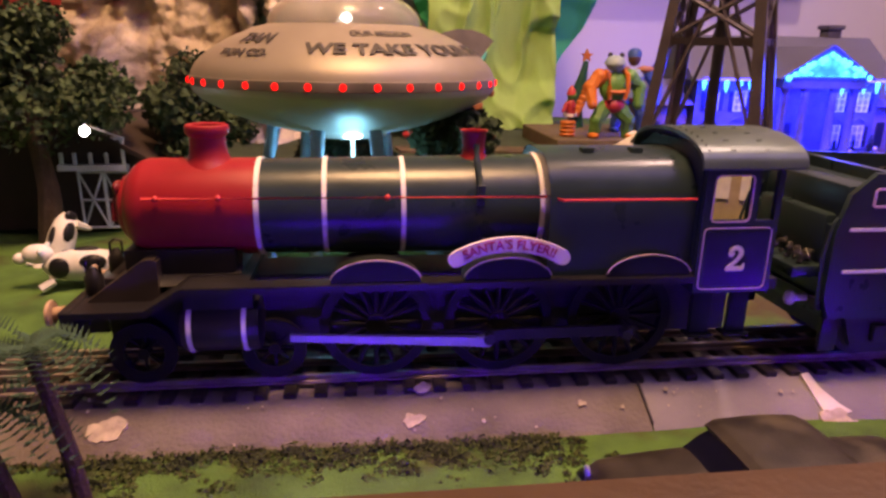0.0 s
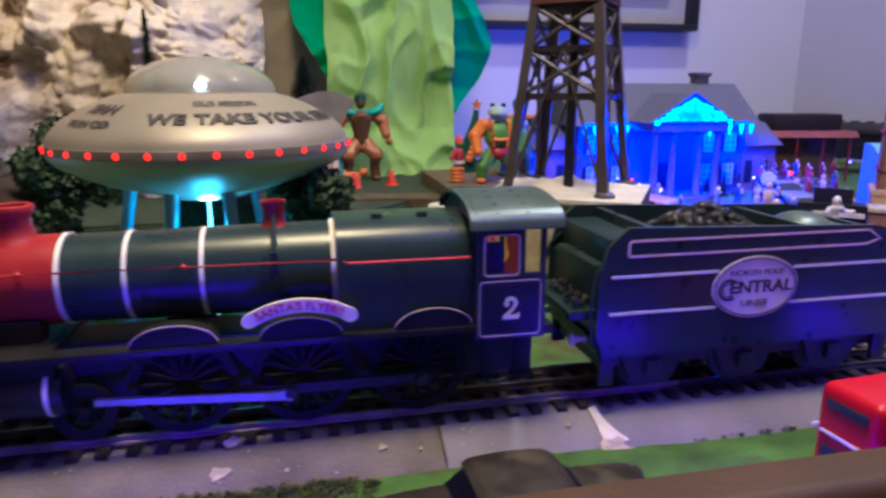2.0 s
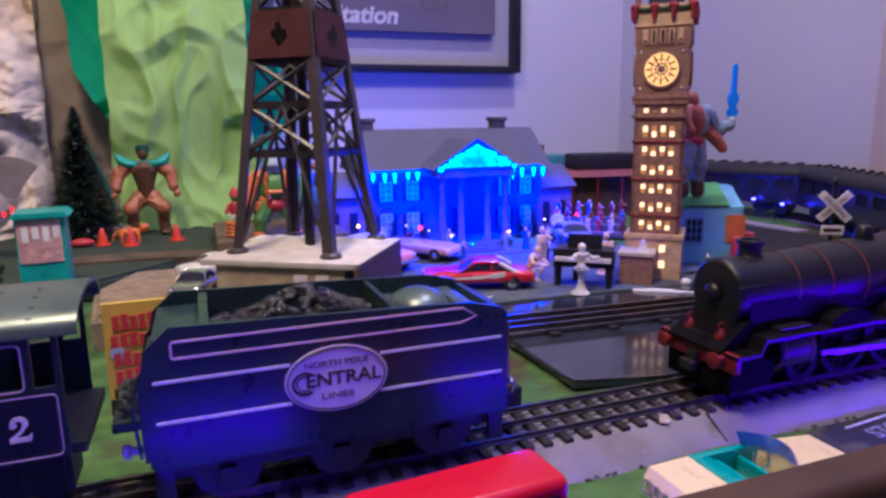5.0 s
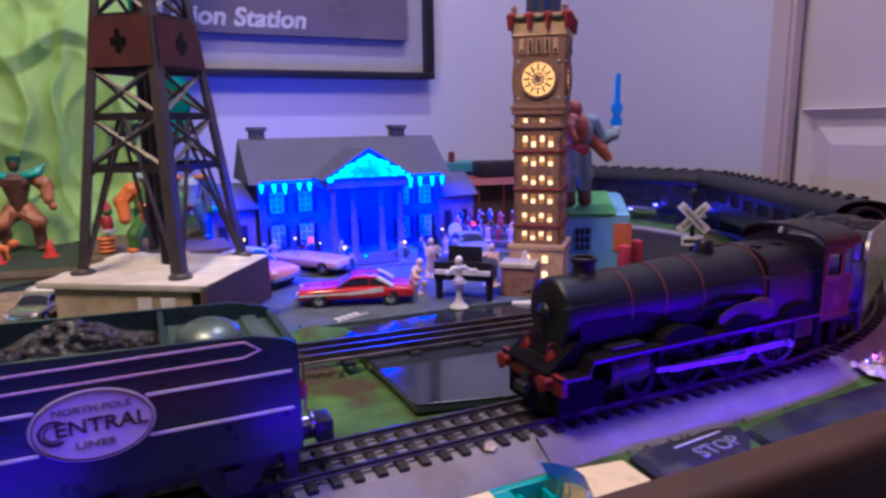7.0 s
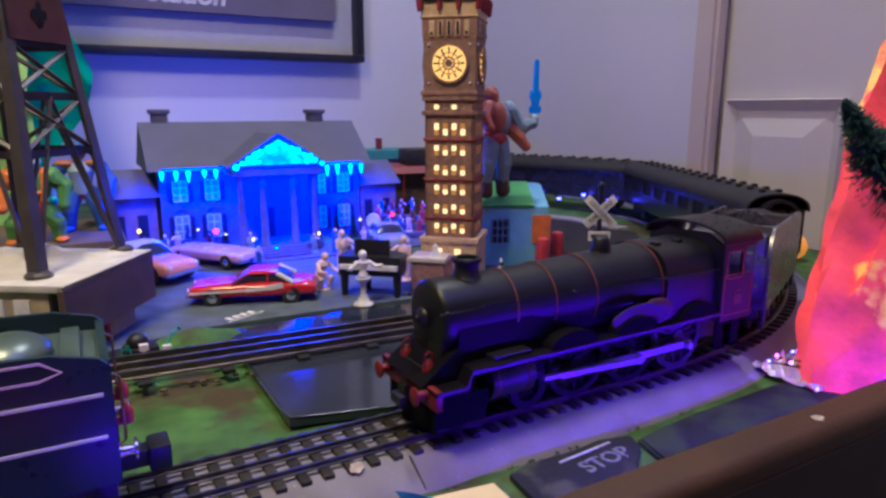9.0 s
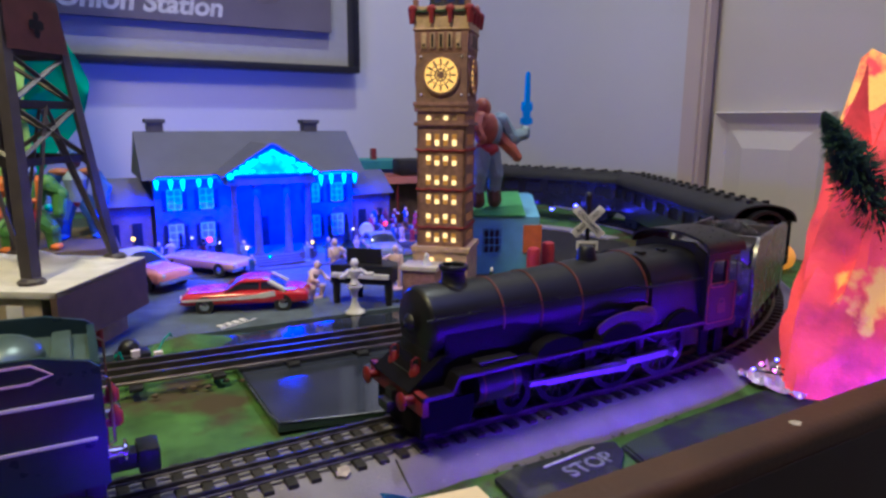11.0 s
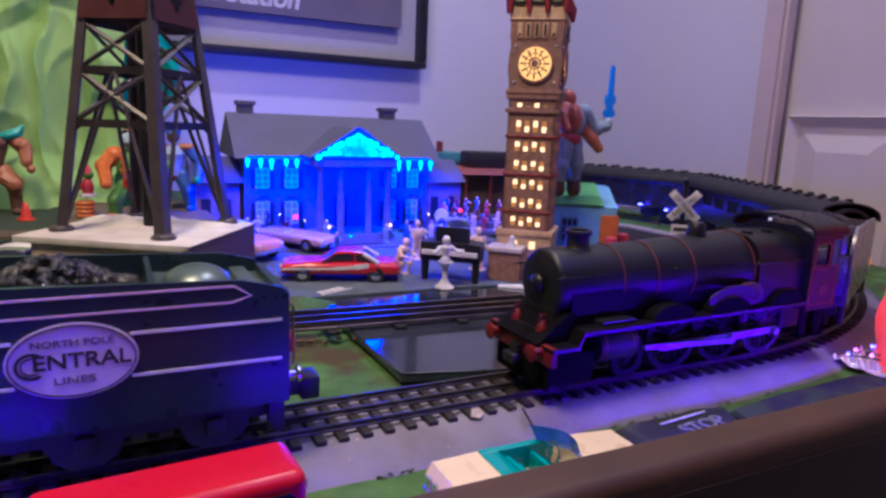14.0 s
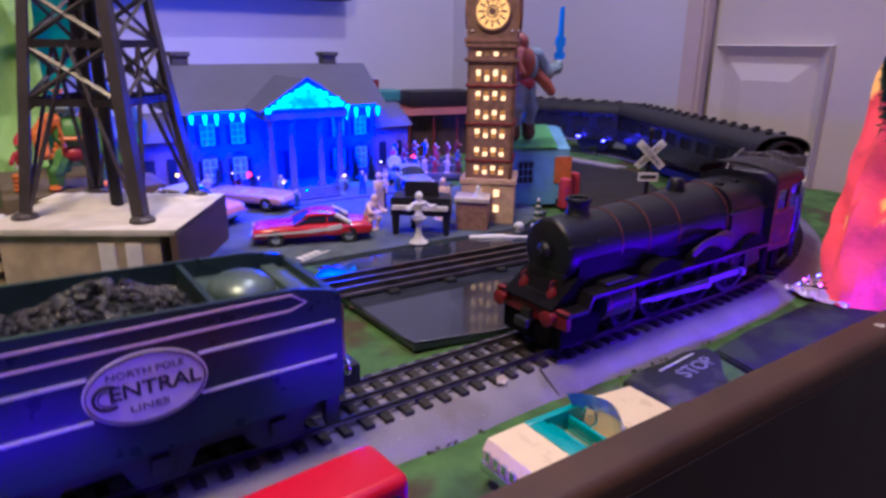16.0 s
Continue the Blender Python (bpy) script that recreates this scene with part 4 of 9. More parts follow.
def tender(m, label, santa):
    t = thing("tender", m, label, "tender")
    bd = GREEN if santa else mat("tender_black", (0.080, 0.075, 0.092), 0.26, var=0.2, bump=0.02, ior=1.8)
    L = 0.170
    for sy in (-1, 1):
        bm = B(); y0, y1 = sorted((sy * 0.033, sy * 0.0305))
        prism(bm, [(0.004, 0.0415), (L, 0.0415), (L, 0.0935), (L - 0.004, 0.0968), (L - 0.021, 0.1008), (0.014, 0.1050), (0.004, 0.0960), (0.000, 0.0800), (0.000, 0.0520)], "y", y0, y1)
        part("side_panel", bm, bd, t)
    bm = B(); box(bm, 0.002, L - 0.001, -0.0305, 0.0305, 0.0420, 0.0820)
    box(bm, L - 0.0035, L, -0.0305, 0.0305, 0.0420, 0.0945)
    part("tank", bm, bd, t)
    for xa, xb, zt in ((0.026, 0.030, 0.1035), (0.112, 0.1145, 0.1010)):
        bm = B(); box(bm, xa, xb, -0.0305, 0.0305, 0.080, zt)
        part("bulkhead", bm, bd, t)
    bm = B(); prism(bm, [(0.1145, 0.080), (L - 0.0035, 0.080), (L - 0.0035, 0.0900), (0.1145, 0.0930)], "y", -0.0305, 0.0305)
    ball(bm, (0.134, 0.0, 0.0925), 0.016, 1, 1.1, 0.62, 24)
    box(bm, 0.152, 0.160, -0.026, 0.026, 0.0885, 0.0945, bev=0.001)
    part("water_filler", bm, GREEN2 if santa else BLACK2, t, "rounded dark green dome" if santa else "")
    bm = B(); rnd = random.Random(9)
    box(bm, 0.030, 0.112, -0.0303, 0.0303, 0.080, 0.0900)
    for i in range(420):
        x, y = rnd.uniform(0.032, 0.110), rnd.uniform(-0.029, 0.029)
        h = 0.0900 + 0.018 * math.exp(-((x - 0.074) / 0.026) ** 2) * math.exp(-(y / 0.024) ** 2)
        before = set(bm.faces)
        bmesh.ops.create_icosphere(bm, subdivisions=1, radius=rnd.uniform(0.0016, 0.0032), matrix=Matrix.Translation((x, y, h)) @ Euler((rnd.random() * 6, rnd.random() * 6, 0)).to_matrix().to_4x4() @ Matrix.Diagonal((1, 0.8, 0.6, 1)))
    part("coal", bm, COAL, t, "heap of glossy black coal", smooth=0)
    # cab-side fittings on the front
    bm = B(); box(bm, -0.012, 0.004, -0.027, 0.027, 0.0590, 0.0640, bev=0.001); box(bm, 0.001, 0.010, -0.024, 0.024, 0.0640, 0.0860, bev=0.002); box(bm, 0.006, 0.026, -0.028, 0.028, 0.082, 0.099, bev=0.002)
    part("front_plate", bm, bd, t)
    for i in range(34):
        bm = B(); bmesh.ops.create_icosphere(bm, subdivisions=1, radius=rnd.uniform(0.0013, 0.0024), matrix=Matrix.Translation((rnd.uniform(-0.010, 0.0005), rnd.uniform(-0.024, 0.010), 0.0650 + 0.005 * (i / 34))) @ Euler((rnd.random() * 6, rnd.random() * 6, 0)).to_matrix().to_4x4() @ Matrix.Diagonal((1, 0.8, 0.7, 1)))
        part("coal_lump", bm, COAL, t, smooth=0)
    if santa:
        for sy in (-1, 1):
            bm = B(); cyl(bm, (0.0, sy * 0.022, 0.0480), (-0.006, sy * 0.022, 0.0480), 0.0018, n=10); ball(bm, (-0.0075, sy * 0.022, 0.0480), 0.0030, 0.8, 1, 1.15, 12)
            part("front_buffer", bm, CREAM, t, "small cream front buffer")
    for sy in (-1, 1):
        bm = B(); tube(bm, [(-0.001, sy * 0.031, 0.048), (-0.003, sy * 0.0315, 0.07), (0.0, sy * 0.031, 0.084), (0.006, sy * 0.030, 0.090)], 0.0008, 6)
        part("grab_rail", bm, bd if santa else BLACK, t)
    pr = PINKPR
    for sy in (-1, 1) if santa else ():
        y = sy * 0.0331
        bm = B(); c = 0.0010
        pts = [(0.0150, y, 0.0912), (0.1450, y, 0.0912), (0.1530, y, 0.0938), (0.1460, y, 0.0985), (0.0150, y, 0.0985), (0.0142, y, 0.0975), (0.0142, y, 0.0920), (0.0150, y, 0.0912)]
        strip(bm, pts, 0.0010)
        part("top_lining", bm, pr, t)
        for z, w in ((0.0815, 0.0014), (0.0632, 0.0014)):
            bm = B(); strip(bm, [(0.006, y, z), (0.0625, y, z)], w)
            part("side_line", bm, WHITE if santa else MAROON, t, "thin white line")
            bm = B(); strip(bm, [(0.104, y, z), (0.1665, y, z)], w)
            part("side_line", bm, WHITE if santa else MAROON, t, "thin white line")
    if santa:
        bm = B(); n = 48
        prism(bm, [(0.0833 + 0.0238 * math.cos(2 * math.pi * i / n), 0.0725 + 0.0158 * math.sin(2 * math.pi * i / n)) for i in range(n)], "y", -0.0336, -0.0330)
        emb = part("emblem", bm, CREAM, t, "pale pink oval emblem")
        bm = B(); strip(bm, [(0.0833 + 0.0226 * math.cos(2 * math.pi * i / n), -0.0338, 0.0725 + 0.0147 * math.sin(2 * math.pi * i / n)) for i in range(n + 1)], 0.0005)
        part("emblem_ring", bm, INK, emb)
        wide = lambda c: Vector((c.x * 1.10, c.y, c.z))
        lettering("emblem_text", "ENTRAL", 0.0088, pose(0.0864, -0.0338, 0.0724) @ FRONT, INK, emb, bend=wide, bold=0.00018)
        bm = B()
        for k, (rad, wd) in enumerate(((0.0050, 0.0013), (0.0034, 0.0005))):
            strip(bm, [(0.0686 + 1.05 * rad * math.cos(radians(q)), -0.0338 - 0.00005 * k, 0.0717 + rad * math.sin(radians(q))) for q in range(55, 306, 10)], wd, th=0.0003)
        part("emblem_letter", bm, INK, emb, "large round letter C")
        wider = lambda c: Vector((c.x * 1.24, c.y, c.z))
        fade = mat("faded_ink", (0.18, 0.16, 0.18), 0.6, var=0.3, scale=300, bump=0)
        lettering("emblem_text", "NORTH POLE", 0.0039, pose(0.0833, -0.0338, 0.0800) @ FRONT, fade, emb, bend=wider, bold=0.00008)
        lettering("emblem_text", "LINES", 0.0041, pose(0.0833, -0.0338, 0.0644) @ FRONT, fade, emb, bend=lambda c: Vector((c.x * 1.5, c.y, c.z)), bold=0.00008)
    bm = B(); box(bm, 0.006, L - 0.004, -0.026, 0.026, 0.0330, 0.0420); box(bm, 0.0, 0.006, -0.03, 0.03, 0.045, 0.05)
    for x in (0.033, 0.085, 0.137):
        prism(bm, [(x - 0.018, 0.0415), (x + 0.018, 0.0415), (x + 0.012, 0.0265), (x + 0.006, 0.0230), (x - 0.006, 0.0230), (x - 0.012, 0.0265)], "y", -0.0285, -0.0255)
        prism(bm, [(x - 0.018, 0.0415), (x + 0.018, 0.0415), (x + 0.012, 0.0265), (x + 0.006, 0.0230), (x - 0.006, 0.0230), (x - 0.012, 0.0265)], "y", 0.0255, 0.0285)
    part("frame", bm, DARKC, t)
    for x in (0.033, 0.085, 0.137):
        for sy in (-1, 1):
            wheel(t, x, sy * 0.0165, 0.0310, 0.0130, 0.004, 8, DARKC, "wheel", 0.25)
            bm = B(); box(bm, x - 0.004, x + 0.004, sy * 0.0285, sy * 0.0315, 0.029, 0.037, bev=0.001)
            part("axle_box", bm, DARKC, t)
    for x in (0.003, L - 0.010):
        for sy in (-1, 1):
            bm = B(); box(bm, x, x + 0.008, sy * 0.029, sy * 0.0320, 0.0260, 0.0420, bev=0.0008)
            part("step", bm, BLACK, t)
    for sy in (-1, 1):
        bm = B(); cyl(bm, (L, sy * 0.022, 0.0500), (L + 0.006, sy * 0.022, 0.0500), 0.0028, 0.0022, 12); lathe(bm, [(0.0012, L + 0.006), (0.0048, L + 0.0062), (0.0048, L + 0.0072), (0.0030, L + 0.0080)], (0, sy * 0.022, 0.0500), 16, "x")
        part("buffer", bm, CHROME if santa else BLACK, t)
    bm = B(); box(bm, L, L + 0.014, -0.005, 0.005, 0.0310, 0.0390, bev=0.001); box(bm, L + 0.012, L + 0.022, -0.008, 0.008, 0.0290, 0.0410, bev=0.0015)
    part("coupler", bm, BLACK, t)
    for sy in (-1, 1):
        bm = B(); tube(bm, [(L, sy * 0.028, 0.0560), (L + 0.003, sy * 0.028, 0.0580), (L + 0.003, sy * 0.028, 0.0860), (L, sy * 0.028, 0.0880)], 0.0007, 6)
        part("rear_hand_rail", bm, BRASS if santa else BLACK, t, "thin brass hand rail" if santa else "")
        bm = B(); lathe(bm, [(0.0020, 0.0), (0.0030, 0.0010), (0.0030, 0.0060), (0.0018, 0.0075), (0.0008, 0.0095)], (L + 0.0045, sy * 0.014, 0.0590), 12); box(bm, L, L + 0.003, sy * 0.014 - 0.001, sy * 0.014 + 0.001, 0.0590, 0.0620)
        part("rear_lamp", bm, FIGRED if santa else BLACK, t, "small red tail lamp" if santa else "")
    bm = B(); box(bm, L + 0.0005, L + 0.0014, 0.014, 0.026, 0.030, 0.046)
    part("coupler_clip", bm, MAROON if santa else BLACK, t)
    return t


tender(pose(0.1935, 0.272, 0), "dark green toy coal tender with white lines", True)
p, a = route(0.795)
tender(pose(p.x, p.y, 0, 0, 0, math.degrees(a) + 13), "plain black toy coal tender behind the black locomotive", False)


COACHM = mat("coach_gloss_black", (0.020, 0.018, 0.022), 0.22, var=0.3, bump=0.03, ior=1.6)


def coach(s0, length, label):
    (p, a), (q, b) = route(s0), route(s0 + length)
    d = q - p
    c = thing("passenger_coach", pose(p.x, p.y, 0, 0, 0, math.degrees(math.atan2(d.y, d.x))), label, "train car", "coaches of the black train")
    L = d.length
    bm = B()
    for sy in (-1, 1):
        y0, y1 = sorted((sy * 0.033, sy * 0.031))
        box(bm, 0.0, L, y0, y1, 0.0400, 0.0640); box(bm, 0.0, L, y0, y1, 0.0800, 0.0880)
        n = 9
        for i in range(n + 1):
            x = L * i / n
            box(bm, max(0, x - 0.008), min(L, x + 0.008), y0, y1, 0.0640, 0.0800)
    box(bm, 0.0, 0.003, -0.031, 0.031, 0.04, 0.088); box(bm, L - 0.003, L, -0.031, 0.031, 0.04, 0.088); box(bm, 0.0, L, -0.031, 0.031, 0.038, 0.042)
    part("body", bm, COACHM, c)
    n = 18
    bm = B()
    out = [(0.0350 * math.cos(math.pi * i / n), 0.0870 + 0.0190 * math.sin(math.pi * i / n) ** 0.8) for i in range(n + 1)]
    inn = [(0.0335 * math.cos(math.pi * i / n), 0.0865 + 0.0178 * math.sin(math.pi * i / n) ** 0.8) for i in range(n, -1, -1)]
    prism(bm, out + inn, "x", -0.006, L + 0.006)
    part("roof", bm, BLACK2, c, "ribbed matte black roof")
    for i in range(16):
        x = L * (i + 0.5) / 16
        bm = B(); box(bm, x - 0.003, x + 0.003, -0.012, -0.006, 0.1045, 0.1085, bev=0.0008); box(bm, x - 0.003, x + 0.003, 0.006, 0.012, 0.1045, 0.1085, bev=0.0008)
        part("roof_vent", bm, BLACK2, c)
    for x, n2 in ((0.0, -1), (L, 1)):
        bm = B()
        o = [(0.022 * math.cos(math.pi * i / n), 0.080 + 0.0200 * math.sin(math.pi * i / n)) for i in range(n + 1)] + [(-0.022, 0.04), (-0.018, 0.04)]
        o += [(-0.018 * math.cos(math.pi * i / n), 0.080 + 0.0165 * math.sin(math.pi * i / n)) for i in range(n + 1)] + [(0.018, 0.04), (0.022, 0.04)]
        prism(bm, o, "x", x, x + n2 * 0.012)
        part("gangway", bm, BLACK, c)
    for i in range(9):
        for sy in (-1, 1):
            x = L * (i + 0.5) / 9
            bm = B(); box(bm, x - L / 18, x + L / 18, sy * 0.0302, sy * 0.0309, 0.064, 0.080)
            part("window", bm, COACHWIN, c)
    for x in (0.05, L - 0.05):
        bm = B(); box(bm, x - 0.03, x + 0.03, -0.02, 0.02, 0.026, 0.04)
        for dx in (-0.017, 0.017):
            for sy in (-1, 1):
                cyl(bm, (x + dx, sy * 0.0145, 0.0305), (x + dx, sy * 0.0185, 0.0305), 0.0125, n=18)
        part("bogie", bm, DARKC, c)
    return c


coach(1.04, 0.44, "long matte black toy passenger coach on the curve")
cb = coach(1.505, 0.44, "long matte black toy passenger coach by the wall")

# ---- flying saucer ----
ufo = thing("flying_saucer", pose(-0.010, 0.492, 0), "silver toy flying saucer with a clear dome and red lights", "flying saucer")
bm = B(); lathe(bm, [(0.0530, 0.1650), (0.064, 0.1622), (0.080, 0.1552), (0.090, 0.1495), (0.0975, 0.1438), (0.1025, 0.1385), (0.1050, 0.1340), (0.1060, 0.1295)], n=72, cap=False)
part("upper_hull", bm, SILVER, ufo, "satin silver upper hull")
bm = B(); lathe(bm, [(0.1058, 0.1295), (0.1064, 0.1270), (0.1060, 0.1240), (0.1045, 0.1212)], n=72, cap=False)
part("rim", bm, UFOLOW, ufo)
bm = B(); lathe(bm, [(0.1045, 0.1212), (0.0995, 0.1160), (0.086, 0.1085), (0.068, 0.1010), (0.046, 0.0950), (0.030, 0.0925), (0.028, 0.089), (0.004, 0.088)], n=72)
part("lower_hull", bm, UFOLOW, ufo, "dull silver lower hull")
bm = B()
arc_ = [math.pi / 2 * i / 12 for i in range(12)]
lathe(bm, [(0.0535 * math.cos(a), 0.1650 + 0.0262 * math.sin(a)) for a in arc_] + [(0.0015, 0.1912), (0.0015, 0.1903)] + [(0.0524 * math.cos(a), 0.1645 + 0.0256 * math.sin(a)) for a in reversed(arc_)], n=56, cap=False)
dome = part("dome", bm, CLEAR, ufo, "hazy clear plastic dome")
bm = B(); lathe(bm, [(0.0522, 0.1644), (0.040, 0.1660), (0.012, 0.1670), (0.003, 0.1675)], n=40)
part("cockpit_floor", bm, SILVER, ufo)
bm = B(); lathe(bm, [(0.007, 0.1668), (0.0045, 0.171), (0.0022, 0.177), (0.0006, 0.178)], n=20)
part("cockpit_lamp", bm, mat("cockpit_pale", (0.50, 0.52, 0.46), 0.3, bump=0), ufo, "pale cone lamp")
bm = B(); ball(bm, (0.001, -0.012, 0.1705), 0.0022, 1.5, 1, 1, 12)
part("cockpit_bulb", bm, LIT_WHITE, ufo, "bright white cockpit bulb")
bm = B(); lathe(bm, [(0.1052, 0.1315), (0.1068, 0.1312), (0.1071, 0.1283), (0.1068, 0.1254), (0.1055, 0.1250)], n=72, cap=False)
part("rim_band", bm, mat("rim_dull_grey", (0.24, 0.215, 0.19), 0.5, 0.3, var=0.3, bump=0.05), ufo, "dull grey rim band")
N_ = 34
for i in range(N_):
    a = 2 * math.pi * (i + 0.5) / N_
    bm = B(); c = Vector((0.1061 * math.cos(a), 0.1061 * math.sin(a), 0.1283))
    ball(bm, c, 0.0023, n=10)
    part("rim_light", bm, LIT_UFO, ufo, "small red rim light")
for ang in (-153, -109, -70, -15, 60, 125):
    a = radians(ang)
    bm = B(); c, s = math.cos(a), math.sin(a)
    tube(bm, [(0.056 * c, 0.056 * s, 0.098), (0.064 * c, 0.064 * s, 0.060), (0.067 * c, 0.067 * s, 0.006)], [0.0048, 0.0040, 0.0040], 12)
    lathe(bm, [(0.008, 0.002), (0.008, 0.006), (0.004, 0.010)], (0.067 * c, 0.067 * s, 0), 16)
    part("leg", bm, TEALLEG, ufo, "glossy teal leg")
bm = B(); ball(bm, (0.004, -0.040, 0.0925), 0.0045, 1.5, 1.0, 0.25, 14)
part("beam_lamp", bm, LIT_AQUA, ufo, "bright aqua lamp")
bm = B(); cyl(bm, (0.004, -0.040, 0.006), (0.004, -0.040, 0.091), 0.0016, 0.0014, 12)
part("beam_rod", bm, mat("beam_clear", (0.5, 0.8, 0.85), 0.3, emit=1.2, ecol=(0.45, 0.95, 1.0)), ufo, "glowing clear rod")


HULL = [(0.0530, 0.1650), (0.064, 0.1622), (0.080, 0.1552), (0.090, 0.1495), (0.0975, 0.1438), (0.1025, 0.1385), (0.1050, 0.1340)]


def on_hull(z_mid, start, slope=0.62, wide=1.0):
    def f(c):
        z = z_mid + c.y * slope
        r = HULL[-1][0]
        for (r0, z0), (r1, z1) in zip(HULL, HULL[1:]):
            if z1 <= z <= z0:
                r = r0 + (r1 - r0) * (z0 - z) / (z0 - z1)
        a = radians(start) + c.x * wide / 0.082
        r += 0.0008 + c.z
        return Vector((r * math.cos(a), r * math.sin(a), z + 0.0006))
    return f


lettering("hull_text", "WE TAKE YOUR STEA", 0.0126, Matrix(), INK, ufo, on_hull(0.1490, -104.0, wide=1.12), align="LEFT", bold=0.00045)
lettering("hull_text", "OUR MISSION", 0.0062, Matrix(), INK, ufo, on_hull(0.1582, -87, wide=1.15), align="LEFT", bold=0.00012)
lettering("hull_text", "TIAN", 0.0120, Matrix(), INK, ufo, on_hull(0.1545, -139.5), align="LEFT", bold=0.0003)
lettering("hull_text", "TION CO.", 0.0078, Matrix(), INK, ufo, on_hull(0.1462, -141.5), align="LEFT", bold=0.0003)
bm = B(); prism(bm, [(0.066, 0.140), (0.100, 0.132), (0.106, 0.142), (0.112, 0.150), (0.118, 0.1575), (0.110, 0.1625), (0.100, 0.1655), (0.088, 0.1660), (0.076, 0.1630), (0.066, 0.1585)], "y", 0.0565, 0.0595)
part("fin", bm, mat("fin_grey", (0.20, 0.19, 0.20), 0.5), ufo, "dull grey tail fin")

# ---- derrick on the kiosk ----
kio = thing("kiosk", pose(0.316, 0.571, 0.0, 0, 0, 57), "small tan kiosk with a white snow-covered flat roof", "building")
bm = B()
for a in ((-0.060, 0.050, -0.060, -0.056), (-0.060, 0.050, 0.056, 0.060), (0.046, 0.050, -0.056, 0.056), (-0.060, -0.056, -0.056, 0.056)):
    box(bm, a[0], a[1], a[2], a[3], 0.0, 0.0655)
part("wall", bm, mat("kiosk_tan", (0.42, 0.33, 0.21), 0.8, var=0.3, scale=60, stain=(0.16, 0.09, 0.07), stain_at=0.62), kio)
bm = B(); box(bm, -0.063, 0.063, -0.074, -0.069, 0.028, 0.0705); 
part("fascia", bm, mat("kiosk_brown", (0.10, 0.06, 0.05), 0.7), kio, "dark brown side fascia")
for y in (-0.040, -0.020):
    bm = B(); box(bm, -0.0615, -0.0595, y - 0.0060, y + 0.0060, 0.034, 0.060)
    part("window", bm, mat("kiosk_pane", (0.72, 0.68, 0.64), 0.4), kio)
bm = B()
box(bm, -0.063, 0.063, -0.074, 0.074, 0.0660, 0.0715, bev=0.001)
part("roof_slab", bm, mat("roof_offwhite", (0.56, 0.52, 0.46), 0.85, var=0.15, scale=60), kio, "off-white roof slab")
bm = B()
gx = [[None] * 15 for _ in range(13)]
for i in range(13):
    for j in range(15):
        x, y = -0.0 + 0.062 * i / 12, -0.07 + 0.14 * j / 14
        e = min(i, 12 - i, j, 14 - j) / 3
        z = 0.0714 + min(1, e) * (0.0012 + 0.0100 * max(0, noise.noise((x * 38, y * 38, 4)) + 0.12))
        gx[i][j] = bm.verts.new((x, y + (0.01 if i > 5 else 0), z))
for i in range(12):
    for j in range(14):
        bm.faces.new((gx[i][j], gx[i + 1][j], gx[i + 1][j + 1], gx[i][j + 1]))
part("snow_patch", bm, mat("roof_snow", (0.66, 0.62, 0.56), 0.9, var=0.15, bump=0.5), kio, "lumpy artificial snow")

der = thing("oil_derrick", pose(0.321, 0.583, 0.0715), "brown plastic lattice derrick tower standing on the kiosk roof", "tower")
LEV = [0.0, 0.089, 0.132, 0.171, 0.212, 0.252, 0.296, 0.34]


def leg_at(k, z):
    r = 0.0680 - 0.138 * z
    a = radians(-84 + 90 * k)
    return Vector((r * math.cos(a), r * math.sin(a), z))


